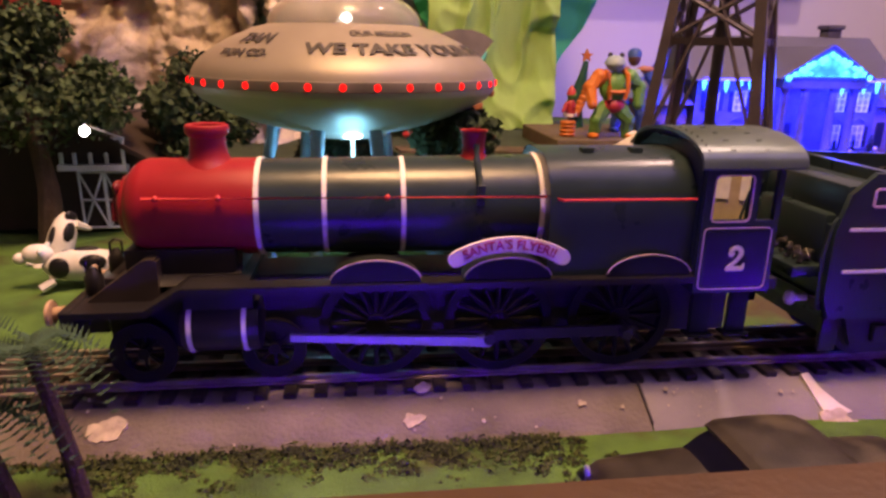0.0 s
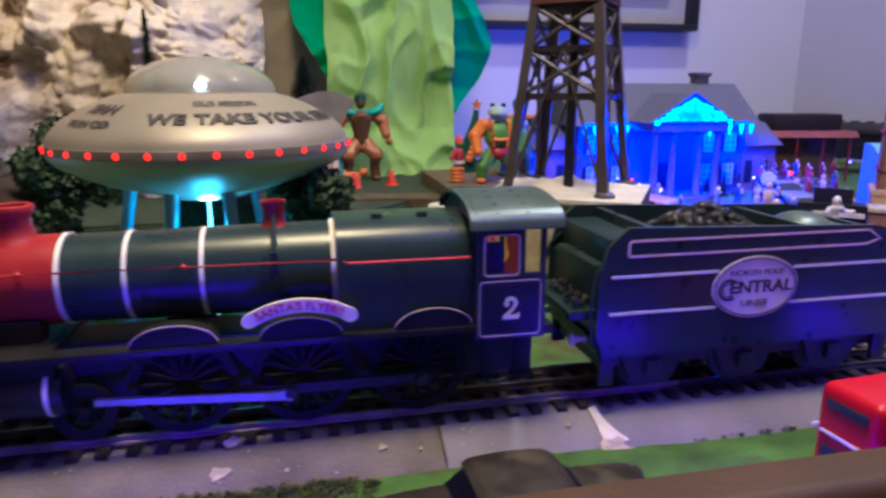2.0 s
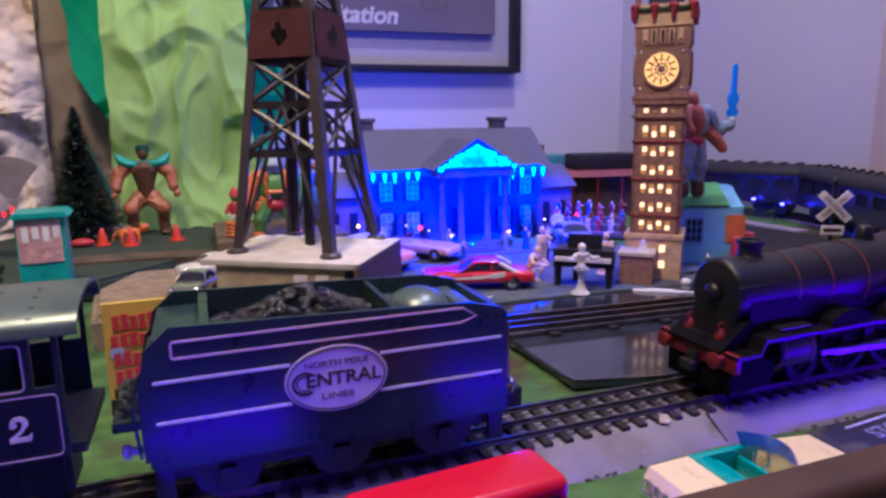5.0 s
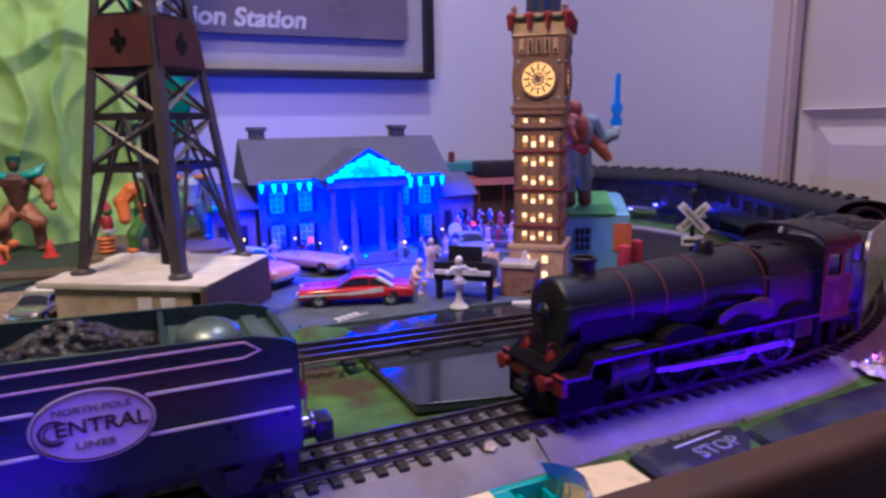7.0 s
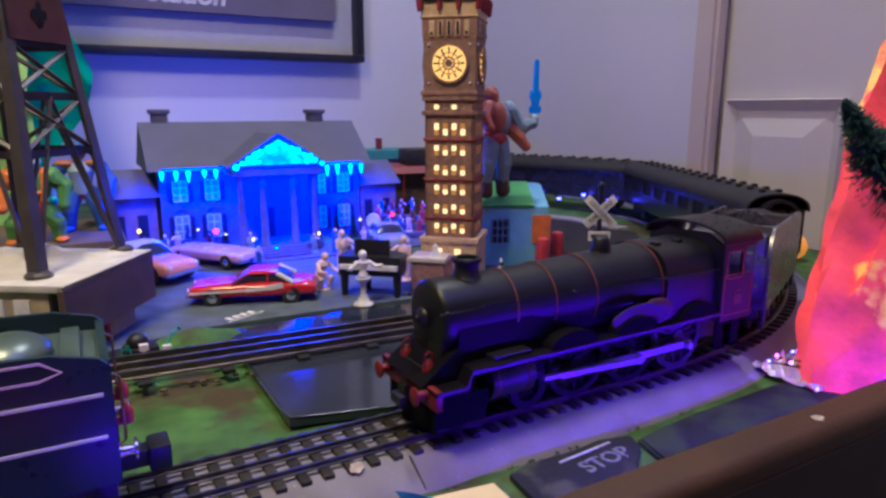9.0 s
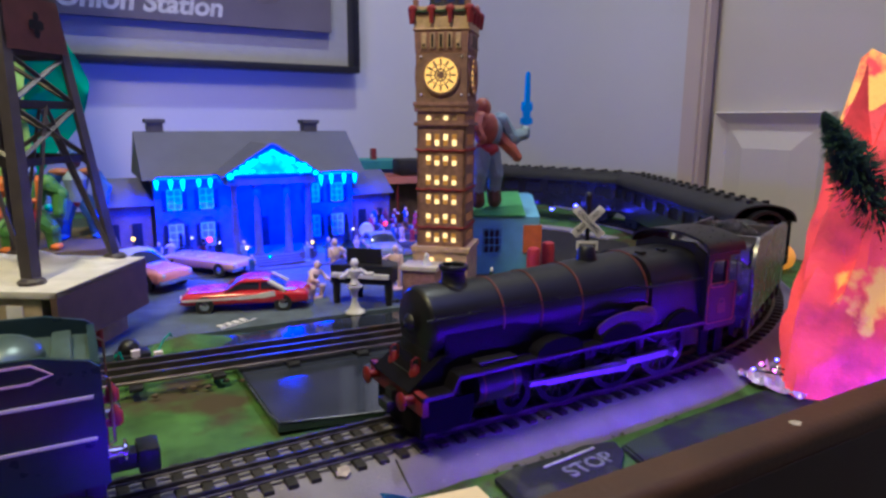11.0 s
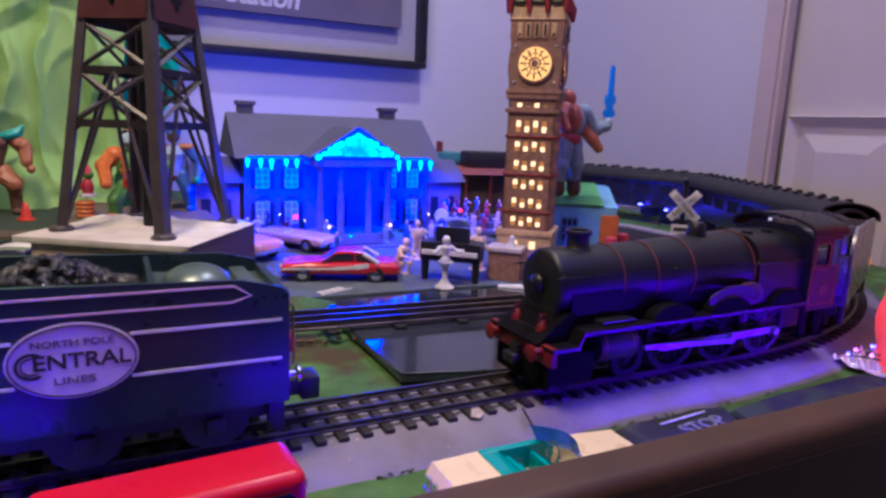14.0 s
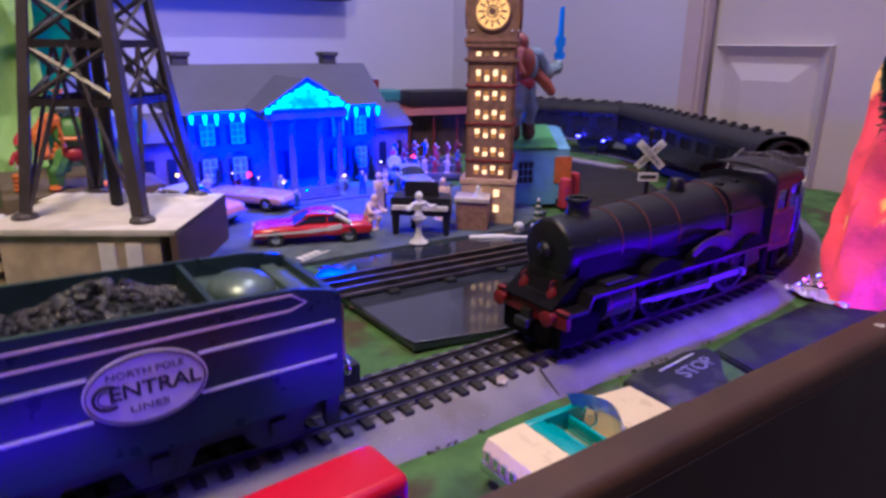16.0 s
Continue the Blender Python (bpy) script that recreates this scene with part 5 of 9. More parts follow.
for k in range(4):
    # each leg is a tapered angle section, open to the inside
    bm = B(); rings = []
    for z, w in ((0.0, 0.0098), (0.10, 0.0090), (0.34, 0.0074)):
        c = leg_at(k, z)
        t1 = (leg_at((k + 1) % 4, z) - c).normalized(); t2 = (leg_at((k + 3) % 4, z) - c).normalized()
        o = c - (t1 + t2) * w * 0.30
        th = 0.0022
        rings.append([bm.verts.new(v) for v in (o, o + t1 * w, o + t1 * w + t2 * th, o + (t1 + t2) * th, o + t2 * w + t1 * th, o + t2 * w)])
    fs = [bm.faces.new(rings[0]), bm.faces.new(rings[-1])]
    for ra, rb in zip(rings, rings[1:]):
        fs += [bm.faces.new((ra[i], ra[(i + 1) % 6], rb[(i + 1) % 6], rb[i])) for i in range(6)]
    bmesh.ops.recalc_face_normals(bm, faces=fs)
    part("leg", bm, DERRICK, der, smooth=0)
    bm = B(); lathe(bm, [(0.0098, 0.0), (0.0095, 0.0025), (0.0070, 0.0045)], leg_at(k, 0), 10)
    part("foot", bm, DERRICK, der, smooth=0)
    nxt = (k + 1) % 4
    for i, z in enumerate(LEV[1:]):
        a, b = leg_at(k, z), leg_at(nxt, z)
        t_ = (b - a).normalized(); n_ = Vector((t_.y, -t_.x, 0))
        bm = B()
        vs = [bm.verts.new(v + n_ * 0.0012 + Vector((0, 0, q))) for v, q in ((a, 0.0032), (b, 0.0032), (b, -0.0028), (a, -0.0028))]
        f = bm.faces.new(vs); bmesh.ops.solidify(bm, geom=[f], thickness=0.0022)
        part("girt", bm, DERRICK, der, smooth=0)
        for p0, u in ((a, t_), (b, -t_)):
            bm = B(); vs = [bm.verts.new(v + n_ * 0.0016) for v in (p0 + Vector((0, 0, 0.014)), p0 + u * 0.006 + Vector((0, 0, 0.006)), p0 + u * 0.014, p0 + u * 0.006 - Vector((0, 0, 0.006)), p0 - Vector((0, 0, 0.014)))]
            f = bm.faces.new(vs); bmesh.ops.solidify(bm, geom=[f], thickness=0.0018)
            part("gusset", bm, DERRICK, der, smooth=0)
        z0 = LEV[i]
        if i and i != 3:
            for p0, p1 in ((leg_at(k, z0), b), (leg_at(nxt, z0), a)):
                bm = B(); tube(bm, [p0, p1], 0.0021, 4)
                part("brace", bm, DERRICK, der, smooth=0)
    # long struts from the middle of the second girt to the feet
    top_ = (leg_at(k, LEV[2]) + leg_at(nxt, LEV[2])) / 2
    for q in (k, nxt):
        bm = B(); tube(bm, [top_, leg_at(q, 0.006) + (top_ - leg_at(q, LEV[2])) * 0.10], 0.0019, 4)
        part("strut", bm, DERRICK, der, smooth=0)
    # sign panels near the top
    z0, z1 = 0.172, 0.212
    n_ = ((leg_at(k, z0) + leg_at((k + 1) % 4, z0)) / 2); n_.z = 0; n_.normalize()
    bm = B(); vs = [bm.verts.new(v + n_ * 0.004) for v in (leg_at(k, z0), leg_at((k + 1) % 4, z0), leg_at((k + 1) % 4, z1), leg_at(k, z1))]
    f = bm.faces.new(vs); bmesh.ops.solidify(bm, geom=[f], thickness=0.001)
    sp = part("sign_panel", bm, mat("sign_maroon", (0.14, 0.05, 0.05), 0.5), der, "dull maroon sign panel")
    mid = (leg_at(k, 0.192) + leg_at((k + 1) % 4, 0.192)) / 2 + n_ * 0.0055
    bm = B(); tang = Vector((-n_.y, n_.x, 0))
    vs = [bm.verts.new(mid + tang * u * 0.0075 + Vector((0, 0, v * 0.0095))) for u, v in ((-0.25, 1), (0.25, 1), (0.42, 0.62), (0.3, 0.34), (0.62, 0.42), (1, 0.25), (1, -0.25), (0.62, -0.42), (0.3, -0.34), (0.42, -0.62), (0.25, -1), (-0.25, -1), (-0.42, -0.62), (-0.3, -0.34), (-0.62, -0.42), (-1, -0.25), (-1, 0.25), (-0.62, 0.42), (-0.3, 0.34), (-0.42, 0.62))]
    f = bm.faces.new(vs); bmesh.ops.solidify(bm, geom=[f], thickness=0.0004)
    part("emblem", bm, BLACK, sp)
bm = B(); cyl(bm, (0, 0, 0.0), (0, 0, 0.34), 0.0052, 0.0045, 10)
part("drill_pipe", bm, BLACK, der)
bm = B(); box(bm, -0.024, 0.024, -0.024, 0.024, 0.336, 0.342, bev=0.001); box(bm, -0.010, 0.010, -0.010, 0.010, 0.342, 0.362, bev=0.002)
part("crown_block", bm, DERRICK, der)

# ---- mansion with icicle lights ----
hs = thing("mansion", pose(0.588, 0.865, 0.010), "model mansion with columned portico and blue icicle lights", "house")
XW = 0.136
bm = B()
box(bm, -XW, XW, 0.0, 0.12, 0.0, 0.108)
wall = part("wall", bm, WALLHOUSE, hs)
bm = B()
prism(bm, [(-0.016, 0.1065), (0.136, 0.1065), (0.060, 0.1665)], "x", -0.150, 0.152)
part("roof", bm, ROOFM, hs, "grey slate gable roof")
for x in (-0.122, 0.095):
    bm = B(); box(bm, x - 0.010, x + 0.010, 0.058, 0.078, 0.150, 0.177); box(bm, x - 0.013, x + 0.013, 0.055, 0.081, 0.177, 0.183, bev=0.001)
    part("chimney", bm, WALLHOUSE, hs)
WIN = [(-0.112, 1), (-0.072, 1), (0.076, 1), (0.112, 1), (-0.112, 0), (-0.072, 0), (0.076, 0), (0.112, 0)]
for x, up in WIN:
    z0, z1 = (0.066, 0.092) if up else (0.016, 0.046)
    bm = B(); box(bm, x - 0.0085, x + 0.0085, -0.0012, 0.001, z0, z1)
    win = part("window", bm, PANE, hs)
    bm = B()
    for i in range(3):
        box(bm, x - 0.009 + 0.0088 * i - 0.0005 * i, x - 0.0078 + 0.0084 * i, -0.0022, -0.001, z0, z1)
    for i in range(4):
        z = z0 + (z1 - z0) * i / 3
        box(bm, x - 0.009, x + 0.009, -0.0022, -0.001, z - 0.0006, z + 0.0006)
    part("glazing_bar", bm, WHITE, win, "white glazing bars")
    for s in (-1, 1):
        bm = B(); box(bm, x + s * 0.0100, x + s * 0.0155, -0.0022, 0.001, z0, z1)
        for i in range(5):
            zz = z0 + (z1 - z0) * (i + 0.5) / 5
            box(bm, x + s * 0.0105, x + s * 0.0150, -0.0030, -0.002, zz - 0.0015, zz + 0.0005)
        part("shutter", bm, DARKWIN, win, "dark louvred shutter")
    if not up:
        bm = B(); strip(bm, [(x + 0.011 * math.cos(math.pi * i / 10), -0.0012, z1 + 0.001 + 0.009 * math.sin(math.pi * i / 10)) for i in range(11)], 0.0025, th=0.0012)
        part("arch", bm, WALLHOUSE, win)
# portico
bm = B(); box(bm, -0.056, 0.056, -0.070, 0.0, 0.0, 0.008)
part("porch_floor", bm, WALLHOUSE, hs)
for i in range(4):
    bm = B(); box(bm, -0.030, 0.030, -0.072 - 0.007 * i - 0.006, -0.071 - 0.007 * i, 0.0, 0.008 - 0.0020 * i)
    part("step", bm, WALLHOUSE, hs)
for x in (-0.048, -0.020, 0.020, 0.048):
    bm = B(); lathe(bm, [(0.0068, 0.008), (0.0068, 0.011), (0.0052, 0.013), (0.0050, 0.060), (0.0044, 0.094), (0.0062, 0.098), (0.0068, 0.1005)], (x, -0.062, 0), 18)
    part("column", bm, WALLHOUSE, hs)
bm = B(); box(bm, -0.058, 0.058, -0.070, 0.0, 0.1005, 0.1120)
part("entablature", bm, WALLHOUSE, hs)
bm = B(); prism(bm, [(-0.063, 0.1122), (0.063, 0.1122), (0.0, 0.152)], "y", -0.072, 0.058)
part("pediment", bm, ROOFM, hs)
# this panel is no lamp; its emission stands for the bulbs' wash
bm = B(); prism(bm, [(-0.052, 0.1145), (0.052, 0.1145), (0.0, 0.1465)], "y", -0.0735, -0.0722)
part("lit_gable", bm, LIT_GABLE, hs, "pediment panel with the bulbs' cyan-blue wash as its own glow", smooth=0)
bm = B(); box(bm, -0.010, 0.010, -0.001, 0.0008, 0.008, 0.050)
part("front_door", bm, DARKWIN, hs)
rnd = random.Random(3)
for i in range(17):
    x = -0.134 + 0.268 * i / 16
    if abs(x) < 0.058:
        continue
    dr = 1.0 + 0.9 * rnd.random()
    bm = B(); lathe(bm, [(0.0004, -0.0080 * dr), (0.0016, -0.0055 * dr), (0.0028, -0.0020), (0.0032, 0.0008), (0.0022, 0.0028), (0.0006, 0.0034)], (x + rnd.uniform(-0.002, 0.002), -0.0150, 0.1035), 12)
    part("icicle_light", bm, LIT_BLUE, hs, "blue glowing icicle light")
for i in range(15):
    u = -1 + 2 * i / 14 + rnd.uniform(-0.03, 0.03)
    bm = B(); z = 0.1420 - abs(u) * 0.0270 + rnd.uniform(-0.0025, 0.0015)
    ball(bm, (u * 0.055, -0.0745, z), 0.0026 + 0.0014 * rnd.random(), 1.2, 0.5, 1.1, 12)
    part("gable_light", bm, LIT_BLUE, hs, "blue glowing bulb")
for i in range(9):
    u = rnd.uniform(-0.8, 0.8)
    bm = B(); ball(bm, (u * 0.046, -0.0745, 0.1155 + rnd.random() * 0.024 * (1 - abs(u))), 0.0022, 1.3, 0.4, 1.0, 10)
    part("gable_light", bm, LIT_BLUE, hs, "blue glowing bulb")
for sx in (-1, 1):
    pts_ = [(sx * 0.0655, -0.0735, 0.1118), (sx * 0.0, -0.0735, 0.1533)]
    bm = B(); tube(bm, pts_, 0.0016, 6)
    part("rake_trim", bm, ROOFM, hs)
for sx, ww in ((-1, 0.060), (1, 0.062)):
    bm = B(); x0, x1 = sorted((sx * (XW + 0.004), sx * (XW + 0.004 + ww)))
    box(bm, x0, x1, 0.010, 0.085, 0.0, 0.074)
    wing = part("wing", bm, mat("wing_pink_stone", (0.22, 0.15, 0.13), 0.8), hs)
    bm = B(); prism(bm, [(0.0, 0.073), (0.095, 0.073), (0.048, 0.106)], "x", x0 - 0.004, x1 + 0.004)
    part("wing_roof", bm, ROOFM, wing)
    for u in (0.25, 0.7):
        bm = B(); x = x0 + (x1 - x0) * u; box(bm, x - 0.006, x + 0.006, 0.0085, 0.0102, 0.014, 0.050)
        part("wing_window", bm, DARKWIN, wing)
bm = B(); box(bm, -0.205, 0.205, -0.115, 0.14, -0.012, -0.001)
solo("stone_terrace", bm, WALLHOUSE, pose(0.588, 0.865, 0.010), "pale flat terrace under the mansion", "terrace")

# ---- clock tower ----
TW = pose(0.721, 0.577, 0.003, 0, 0, -42.5)
tw = thing("clock_tower", TW, "lit ceramic clock tower with garlands and glowing windows", "tower")
h = 0.0262
bm = B(); box(bm, -h - 0.004, h + 0.004, -h - 0.004, h + 0.004, 0.0, 0.050); box(bm, -h - 0.006, h + 0.006, -h - 0.006, h + 0.006, 0.050, 0.0560, bev=0.001)
part("base", bm, TOWERC, tw, "cream stone base")
bm = B(); box(bm, -h + 0.003, h - 0.003, -h + 0.003, h - 0.003, 0.056, 0.204)
part("core", bm, TOWERM, tw)
ROWS_Z = [0.0605, 0.0812, 0.1019, 0.1226, 0.1433, 0.1640, 0.1905]
for f in range(4):
    rot = pose(0, 0, 0, 0, 0, 90 * f)
    sh = thing("face", rot, "", "")
    sh.parent = tw
    for key in ("category", "label"):
        if key in sh:
            del sh[key]
    cols = [-0.0140, -0.0047, 0.0047, 0.0140]
    bm = B()
    xs = [-h]
    for c in cols:
        xs += [c - 0.0026, c + 0.0026]
    xs.append(h)
    for i in range(0, len(xs), 2):
        box(bm, xs[i], xs[i + 1], -h, -h + 0.003, 0.056, 0.204)
    for c in cols:
        zprev = 0.056
        for z in ROWS_Z:
            box(bm, c - 0.0026, c + 0.0026, -h, -h + 0.003, zprev, z)
            zprev = z + (0.0102 if z < 0.185 else 0.0045) + (0.002 if 0.16 < z < 0.18 else 0)
        box(bm, c - 0.0026, c + 0.0026, -h, -h + 0.003, zprev, 0.204)
    part("brick_face", bm, TOWERM, sh)
    rnd = random.Random(20 + f)
    for z in ROWS_Z:
        for c in cols:
            hh = (0.0102 if z < 0.185 else 0.0045) + (0.002 if 0.16 < z < 0.18 else 0)
            k = cols.index(c)
            front = f in (0, 3)
            bm = B(); box(bm, c - 0.0026, c + 0.0026, -h + 0.0016, -h + 0.0026, z, z + hh)
            part("lit_window", bm, (LIT_WARM if k % 2 == 0 or z < 0.185 else TOWERC), sh)
            if z < 0.185:
                top = k % 2 == 1
                zz = (z + hh * 0.50, z + hh) if top else (z, z + hh * 0.46)
                bm = B(); box(bm, c - 0.0026, c + 0.0026, -h + 0.0008, -h + 0.0014, zz[0], zz[1])
                part("window_blind", bm, LIT_AMBER, sh, "backlit amber blind")
    for z in (0.0775, 0.1185, 0.1600):
        bm = B(); pts = [(-h - 0.0010 + (2 * h + 0.002) * i / 16, -h - 0.0008, z - 0.0016 * abs(math.sin(math.pi * i / 4))) for i in range(17)]
        tube(bm, pts, 0.0013, 6)
        part("garland", bm, GARNET, sh, "red garland")
    # clock room
    bm = B(); ball(bm, (0, -h - 0.0022, 0.2360), 0.0176, 1, 0.06, 1, 40)
    part("dial", bm, LIT_DIAL, sh, "glowing amber clock dial")
    bm = B()
    lathe(bm, [(0.0178, -0.001), (0.0200, -0.001), (0.0200, -0.0035), (0.0178, -0.0035)], (0, -h - 0.0006, 0.2360), 40, "y", cap=False)
    lathe(bm, [(0.0100, -0.0035), (0.0108, -0.0035), (0.0108, -0.0042), (0.0100, -0.0042)], (0, -h - 0.0006, 0.2360), 40, "y", cap=False)
    for i in range(12):
        a = math.pi * 2 * i / 12
        d = Vector((math.cos(a), 0, math.sin(a)))
        c = Vector((0, -h - 0.0038, 0.2360))
        tube(bm, [c + d * 0.0112, c + d * 0.0158], 0.0010, 4)
        tube(bm, [c + d * 0.0060, c + d * 0.0100], 0.0005, 4)
    lathe(bm, [(0.0050, -0.003), (0.0064, -0.003), (0.0064, -0.0042), (0.0050, -0.0042)], (0, -h - 0.0006, 0.2360), 30, "y", cap=False)
    cyl(bm, (0, -h - 0.003, 0.2360), (0, -h - 0.0045, 0.2360), 0.0040, n=16)
    tube(bm, [(0, -h - 0.0045, 0.2360), (-0.0078, -h - 0.0045, 0.2482)], 0.0006, 4)
    part("dial_ring", bm, TOWERM, sh)
    for x in (-0.0180, -0.0090, 0.0, 0.0090, 0.0180):
        bm = B(); box(bm, x - 0.0026, x + 0.0026, -h - 0.0036, -h - 0.0016, 0.2625, 0.2780, bev=0.0004)
        part("louvre_frame", bm, TOWERC, sh)
        bm = B(); box(bm, x - 0.0012, x + 0.0012, -h - 0.0042, -h - 0.0034, 0.2640, 0.2765 if abs(x) < 0.015 else 0.2670)
        part("louvre", bm, BLACK, sh)
    bm = B(); gp = [(-h - 0.003 + (2 * h + 0.006) * i / 24, -h - 0.0042, 0.3010 - 0.0030 * abs(math.sin(math.pi * i / 8))) for i in range(25)]
    tube(bm, gp, 0.0020, 7)
    part("swag", bm, mat("garland_green", (0.05, 0.07, 0.03), 0.8, bump=0.6), sh, "dark green garland swag")
    for i in (0, 8, 16, 24):
        bm = B(); q = gp[i]
        ball(bm, (q[0], q[1] - 0.0012, q[2]), 0.0042, 1.2, 0.6, 0.9, 12)
        tube(bm, [(q[0], q[1] - 0.001, q[2]), (q[0], q[1] - 0.001, q[2] - 0.014)], [0.0034, 0.0018], 8)
        part("bow", bm, GARNET, sh, "red bow")
    for x in (-0.0215, 0.0215):
        for z in (0.2165, 0.2545):
            bm = B(); ball(bm, (x, -h - 0.002, z), 0.0014, n=8)
            part("boss", bm, CREAM, sh)
bm = B(); box(bm, -h - 0.0025, h + 0.0025, -h - 0.0025, h + 0.0025, 0.199, 0.2045, bev=0.0008); box(bm, -h - 0.0036, h + 0.0036, -h - 0.0036, h + 0.0036, 0.2045, 0.2090, bev=0.0008)
box(bm, -h - 0.003, h + 0.003, -h - 0.003, h + 0.003, 0.1845, 0.1885, bev=0.0006)
part("cornice", bm, TOWERM, tw)
bm = B(); box(bm, -h - 0.001, h + 0.001, -h - 0.001, h + 0.001, 0.2085, 0.2580)
part("clock_room", bm, mat("clock_room_brown", (0.27, 0.155, 0.115), 0.7, var=0.3, scale=120), tw)
def square_tier(prof, name, mats, label=""):
    bm = B(); lathe(bm, [(1.414 * r, z) for r, z in prof], n=4)
    bmesh.ops.rotate(bm, verts=bm.verts, cent=(0, 0, 0), matrix=Matrix.Rotation(math.pi / 4, 3, "Z"))
    return part(name, bm, mats, tw, label, smooth=0)


square_tier([(h + 0.001, 0.2580), (h + 0.0015, 0.2600), (h + 0.0022, 0.2790), (h + 0.0034, 0.2805)], "flared_stage", TOWERM)
square_tier([(h + 0.0028, 0.2802), (h + 0.0036, 0.2815), (h + 0.0026, 0.2830), (h + 0.0026, 0.2985), (h + 0.0036, 0.3005), (h + 0.0036, 0.3035)], "parapet", TOWERC)
bm = B(); lathe(bm, [(0.0205, 0.3030), (0.0210, 0.3050), (0.0190, 0.3065), (0.0190, 0.3330), (0.0215, 0.3345), (0.0215, 0.3370), (0.017, 0.3390), (0.004, 0.370), (0.0006, 0.385)], n=8)
lan = part("lantern", bm, mat("lantern_dark", (0.05, 0.045, 0.06), 0.6), tw, "dark eight-sided lantern and spire", smooth=0)
for q in range(8):
    an = radians(22.5 + 45 * q)
    bm = B(); box(bm, -0.0036, 0.0036, -0.0006, 0.0006, 0.309, 0.327, bev=0.0004)
    lw = part("lantern_window", bm, mat("lantern_blue", (0.03, 0.05, 0.20), 0.3), lan)
    lw.matrix_basis = pose(0.0178 * math.cos(an), 0.0178 * math.sin(an), 0, 0, 0, 45 * q + 22.5 + 90)
for cx_, cy_ in ((-1, -1), (1, -1), (1, 1), (-1, 1)):
    bm = B(); lathe(bm, [(0.0035, 0.3035), (0.0030, 0.308), (0.0036, 0.3095), (0.0006, 0.313)], (cx_ * 0.0270, cy_ * 0.0270, 0), 8)
    part("pinnacle", bm, TOWERM, tw)
for dx, z in ((0.010, 0.022), (0.010, 0.040), (-0.010, 0.040)):
    bm = B(); box(bm, dx - 0.003, dx + 0.003, -h - 0.0052, -h - 0.0038, z - 0.004, z + 0.004)
    part("base_window", bm, LIT_WARM, tw)
ex = thing("shop_block", TW @ pose(-0.0145, -0.050, 0), "small dark shop annex with a snowy cream roof edge", "building")
bm = B(); box(bm, -0.0175, 0.0175, -0.014, 0.016, 0.0, 0.036)
part("wall", bm, TOWERM, ex)
bm = B(); box(bm, -0.0200, 0.0195, -0.0165, 0.0165, 0.036, 0.0410, bev=0.001)
part("roof", bm, mat("annex_cream", (0.62, 0.55, 0.46), 0.8), ex)
bm = B(); lathe(bm, [(0.006, 0.041), (0.005, 0.043), (0.0025, 0.049), (0.003, 0.051), (0.0005, 0.0545)], (0.006, -0.004, 0), 10)
part("finial", bm, FIGWHITE, ex)


bm = B(); pts = [(0.646 + 0.054 * i / 12, 0.515 - 0.033 * (i / 12) ** 0.9 + 0.0012 * math.sin(i * 2.1), 0.0085) for i in range(13)]
tube(bm, pts, [0.0016 + 0.0022 * math.sin(math.pi * min(1, i / 10 + 0.06)) for i in range(13)], 10)
solo("snow_strip", bm, SNOW, Matrix(), "narrow strip of white modelling snow before the tower", "snow")
bm = B(); ball(bm, (0, 0, 0.002), 0.0052, 1.2, 1, 0.9, 12)
solo("snow_lump", bm, SNOW, pose(0.718, 0.518, 0.0078), "small lump of white modelling snow", "snow")
st_ = thing("snowy_fir", pose(0.738, 0.509, 0.0078), "tiny dark fir with white snow bands on a white base", "tree")
bm = B(); lathe(bm, [(0.0072, 0.0), (0.0076, 0.003), (0.0060, 0.0055)], n=16)
part("base", bm, SNOW, st_, "white snow base")
for i, (r, z) in enumerate(((0.0066, 0.0052), (0.0054, 0.0125), (0.0040, 0.0195), (0.0026, 0.0260))):
    bm = B(); lathe(bm, [(r * 0.45, z), (r, z), (r * 0.96, z + 0.0012), (r * 0.40, z + 0.0072)], n=14)
    part("tier", bm, PINE, st_)
    bm = B(); lathe(bm, [(r * 0.70, z + 0.0036), (r * 0.74, z + 0.0050), (r * 0.46, z + 0.0076)], n=14)
    part("snow", bm, SNOW, st_)


# ---- cars ----
def loft(bm, secs, n=24, p=4.0, cap=True):
    """Rounded box sections (x, half width, z low, z high) skinned along x."""
    rings = []
    for x, w, zl, zh in secs:
        ring = []
        for k in range(n):
            a = 2 * math.pi * (k + 0.5) / n
            ca_, sa_ = math.cos(a), math.sin(a)
            ring.append(bm.verts.new((x, w * math.copysign(abs(ca_) ** (2 / p), ca_), (zl + zh) / 2 + (zh - zl) / 2 * math.copysign(abs(sa_) ** (2 / p), sa_))))
        rings.append(ring)
    fs = [bm.faces.new((r[k], r[(k + 1) % n], q[(k + 1) % n], q[k])) for r, q in zip(rings, rings[1:]) for k in range(n)]
    fs += [bm.faces.new(rings[0]), bm.faces.new(rings[-1])]
    bmesh.ops.recalc_face_normals(bm, faces=fs)


def glide(secs, k=4):
    """Sections between the given ones, on a smooth curve."""
    out = []
    for i in range(len(secs) - 1):
        q = [secs[max(0, min(len(secs) - 1, i + d))] for d in (-1, 0, 1, 2)]
        for j in range(k):
            t = j / k
            row = [q[1][0] + (q[2][0] - q[1][0]) * t]
            for a, b, c, d in zip(*(r[1:] for r in q)):
                row.append(0.5 * (2 * b + (c - a) * t + (2 * a - 5 * b + 4 * c - d) * t * t + (3 * b - a - 3 * c + d) * t ** 3))
            out.append(tuple(row))
    return out + [secs[-1]]


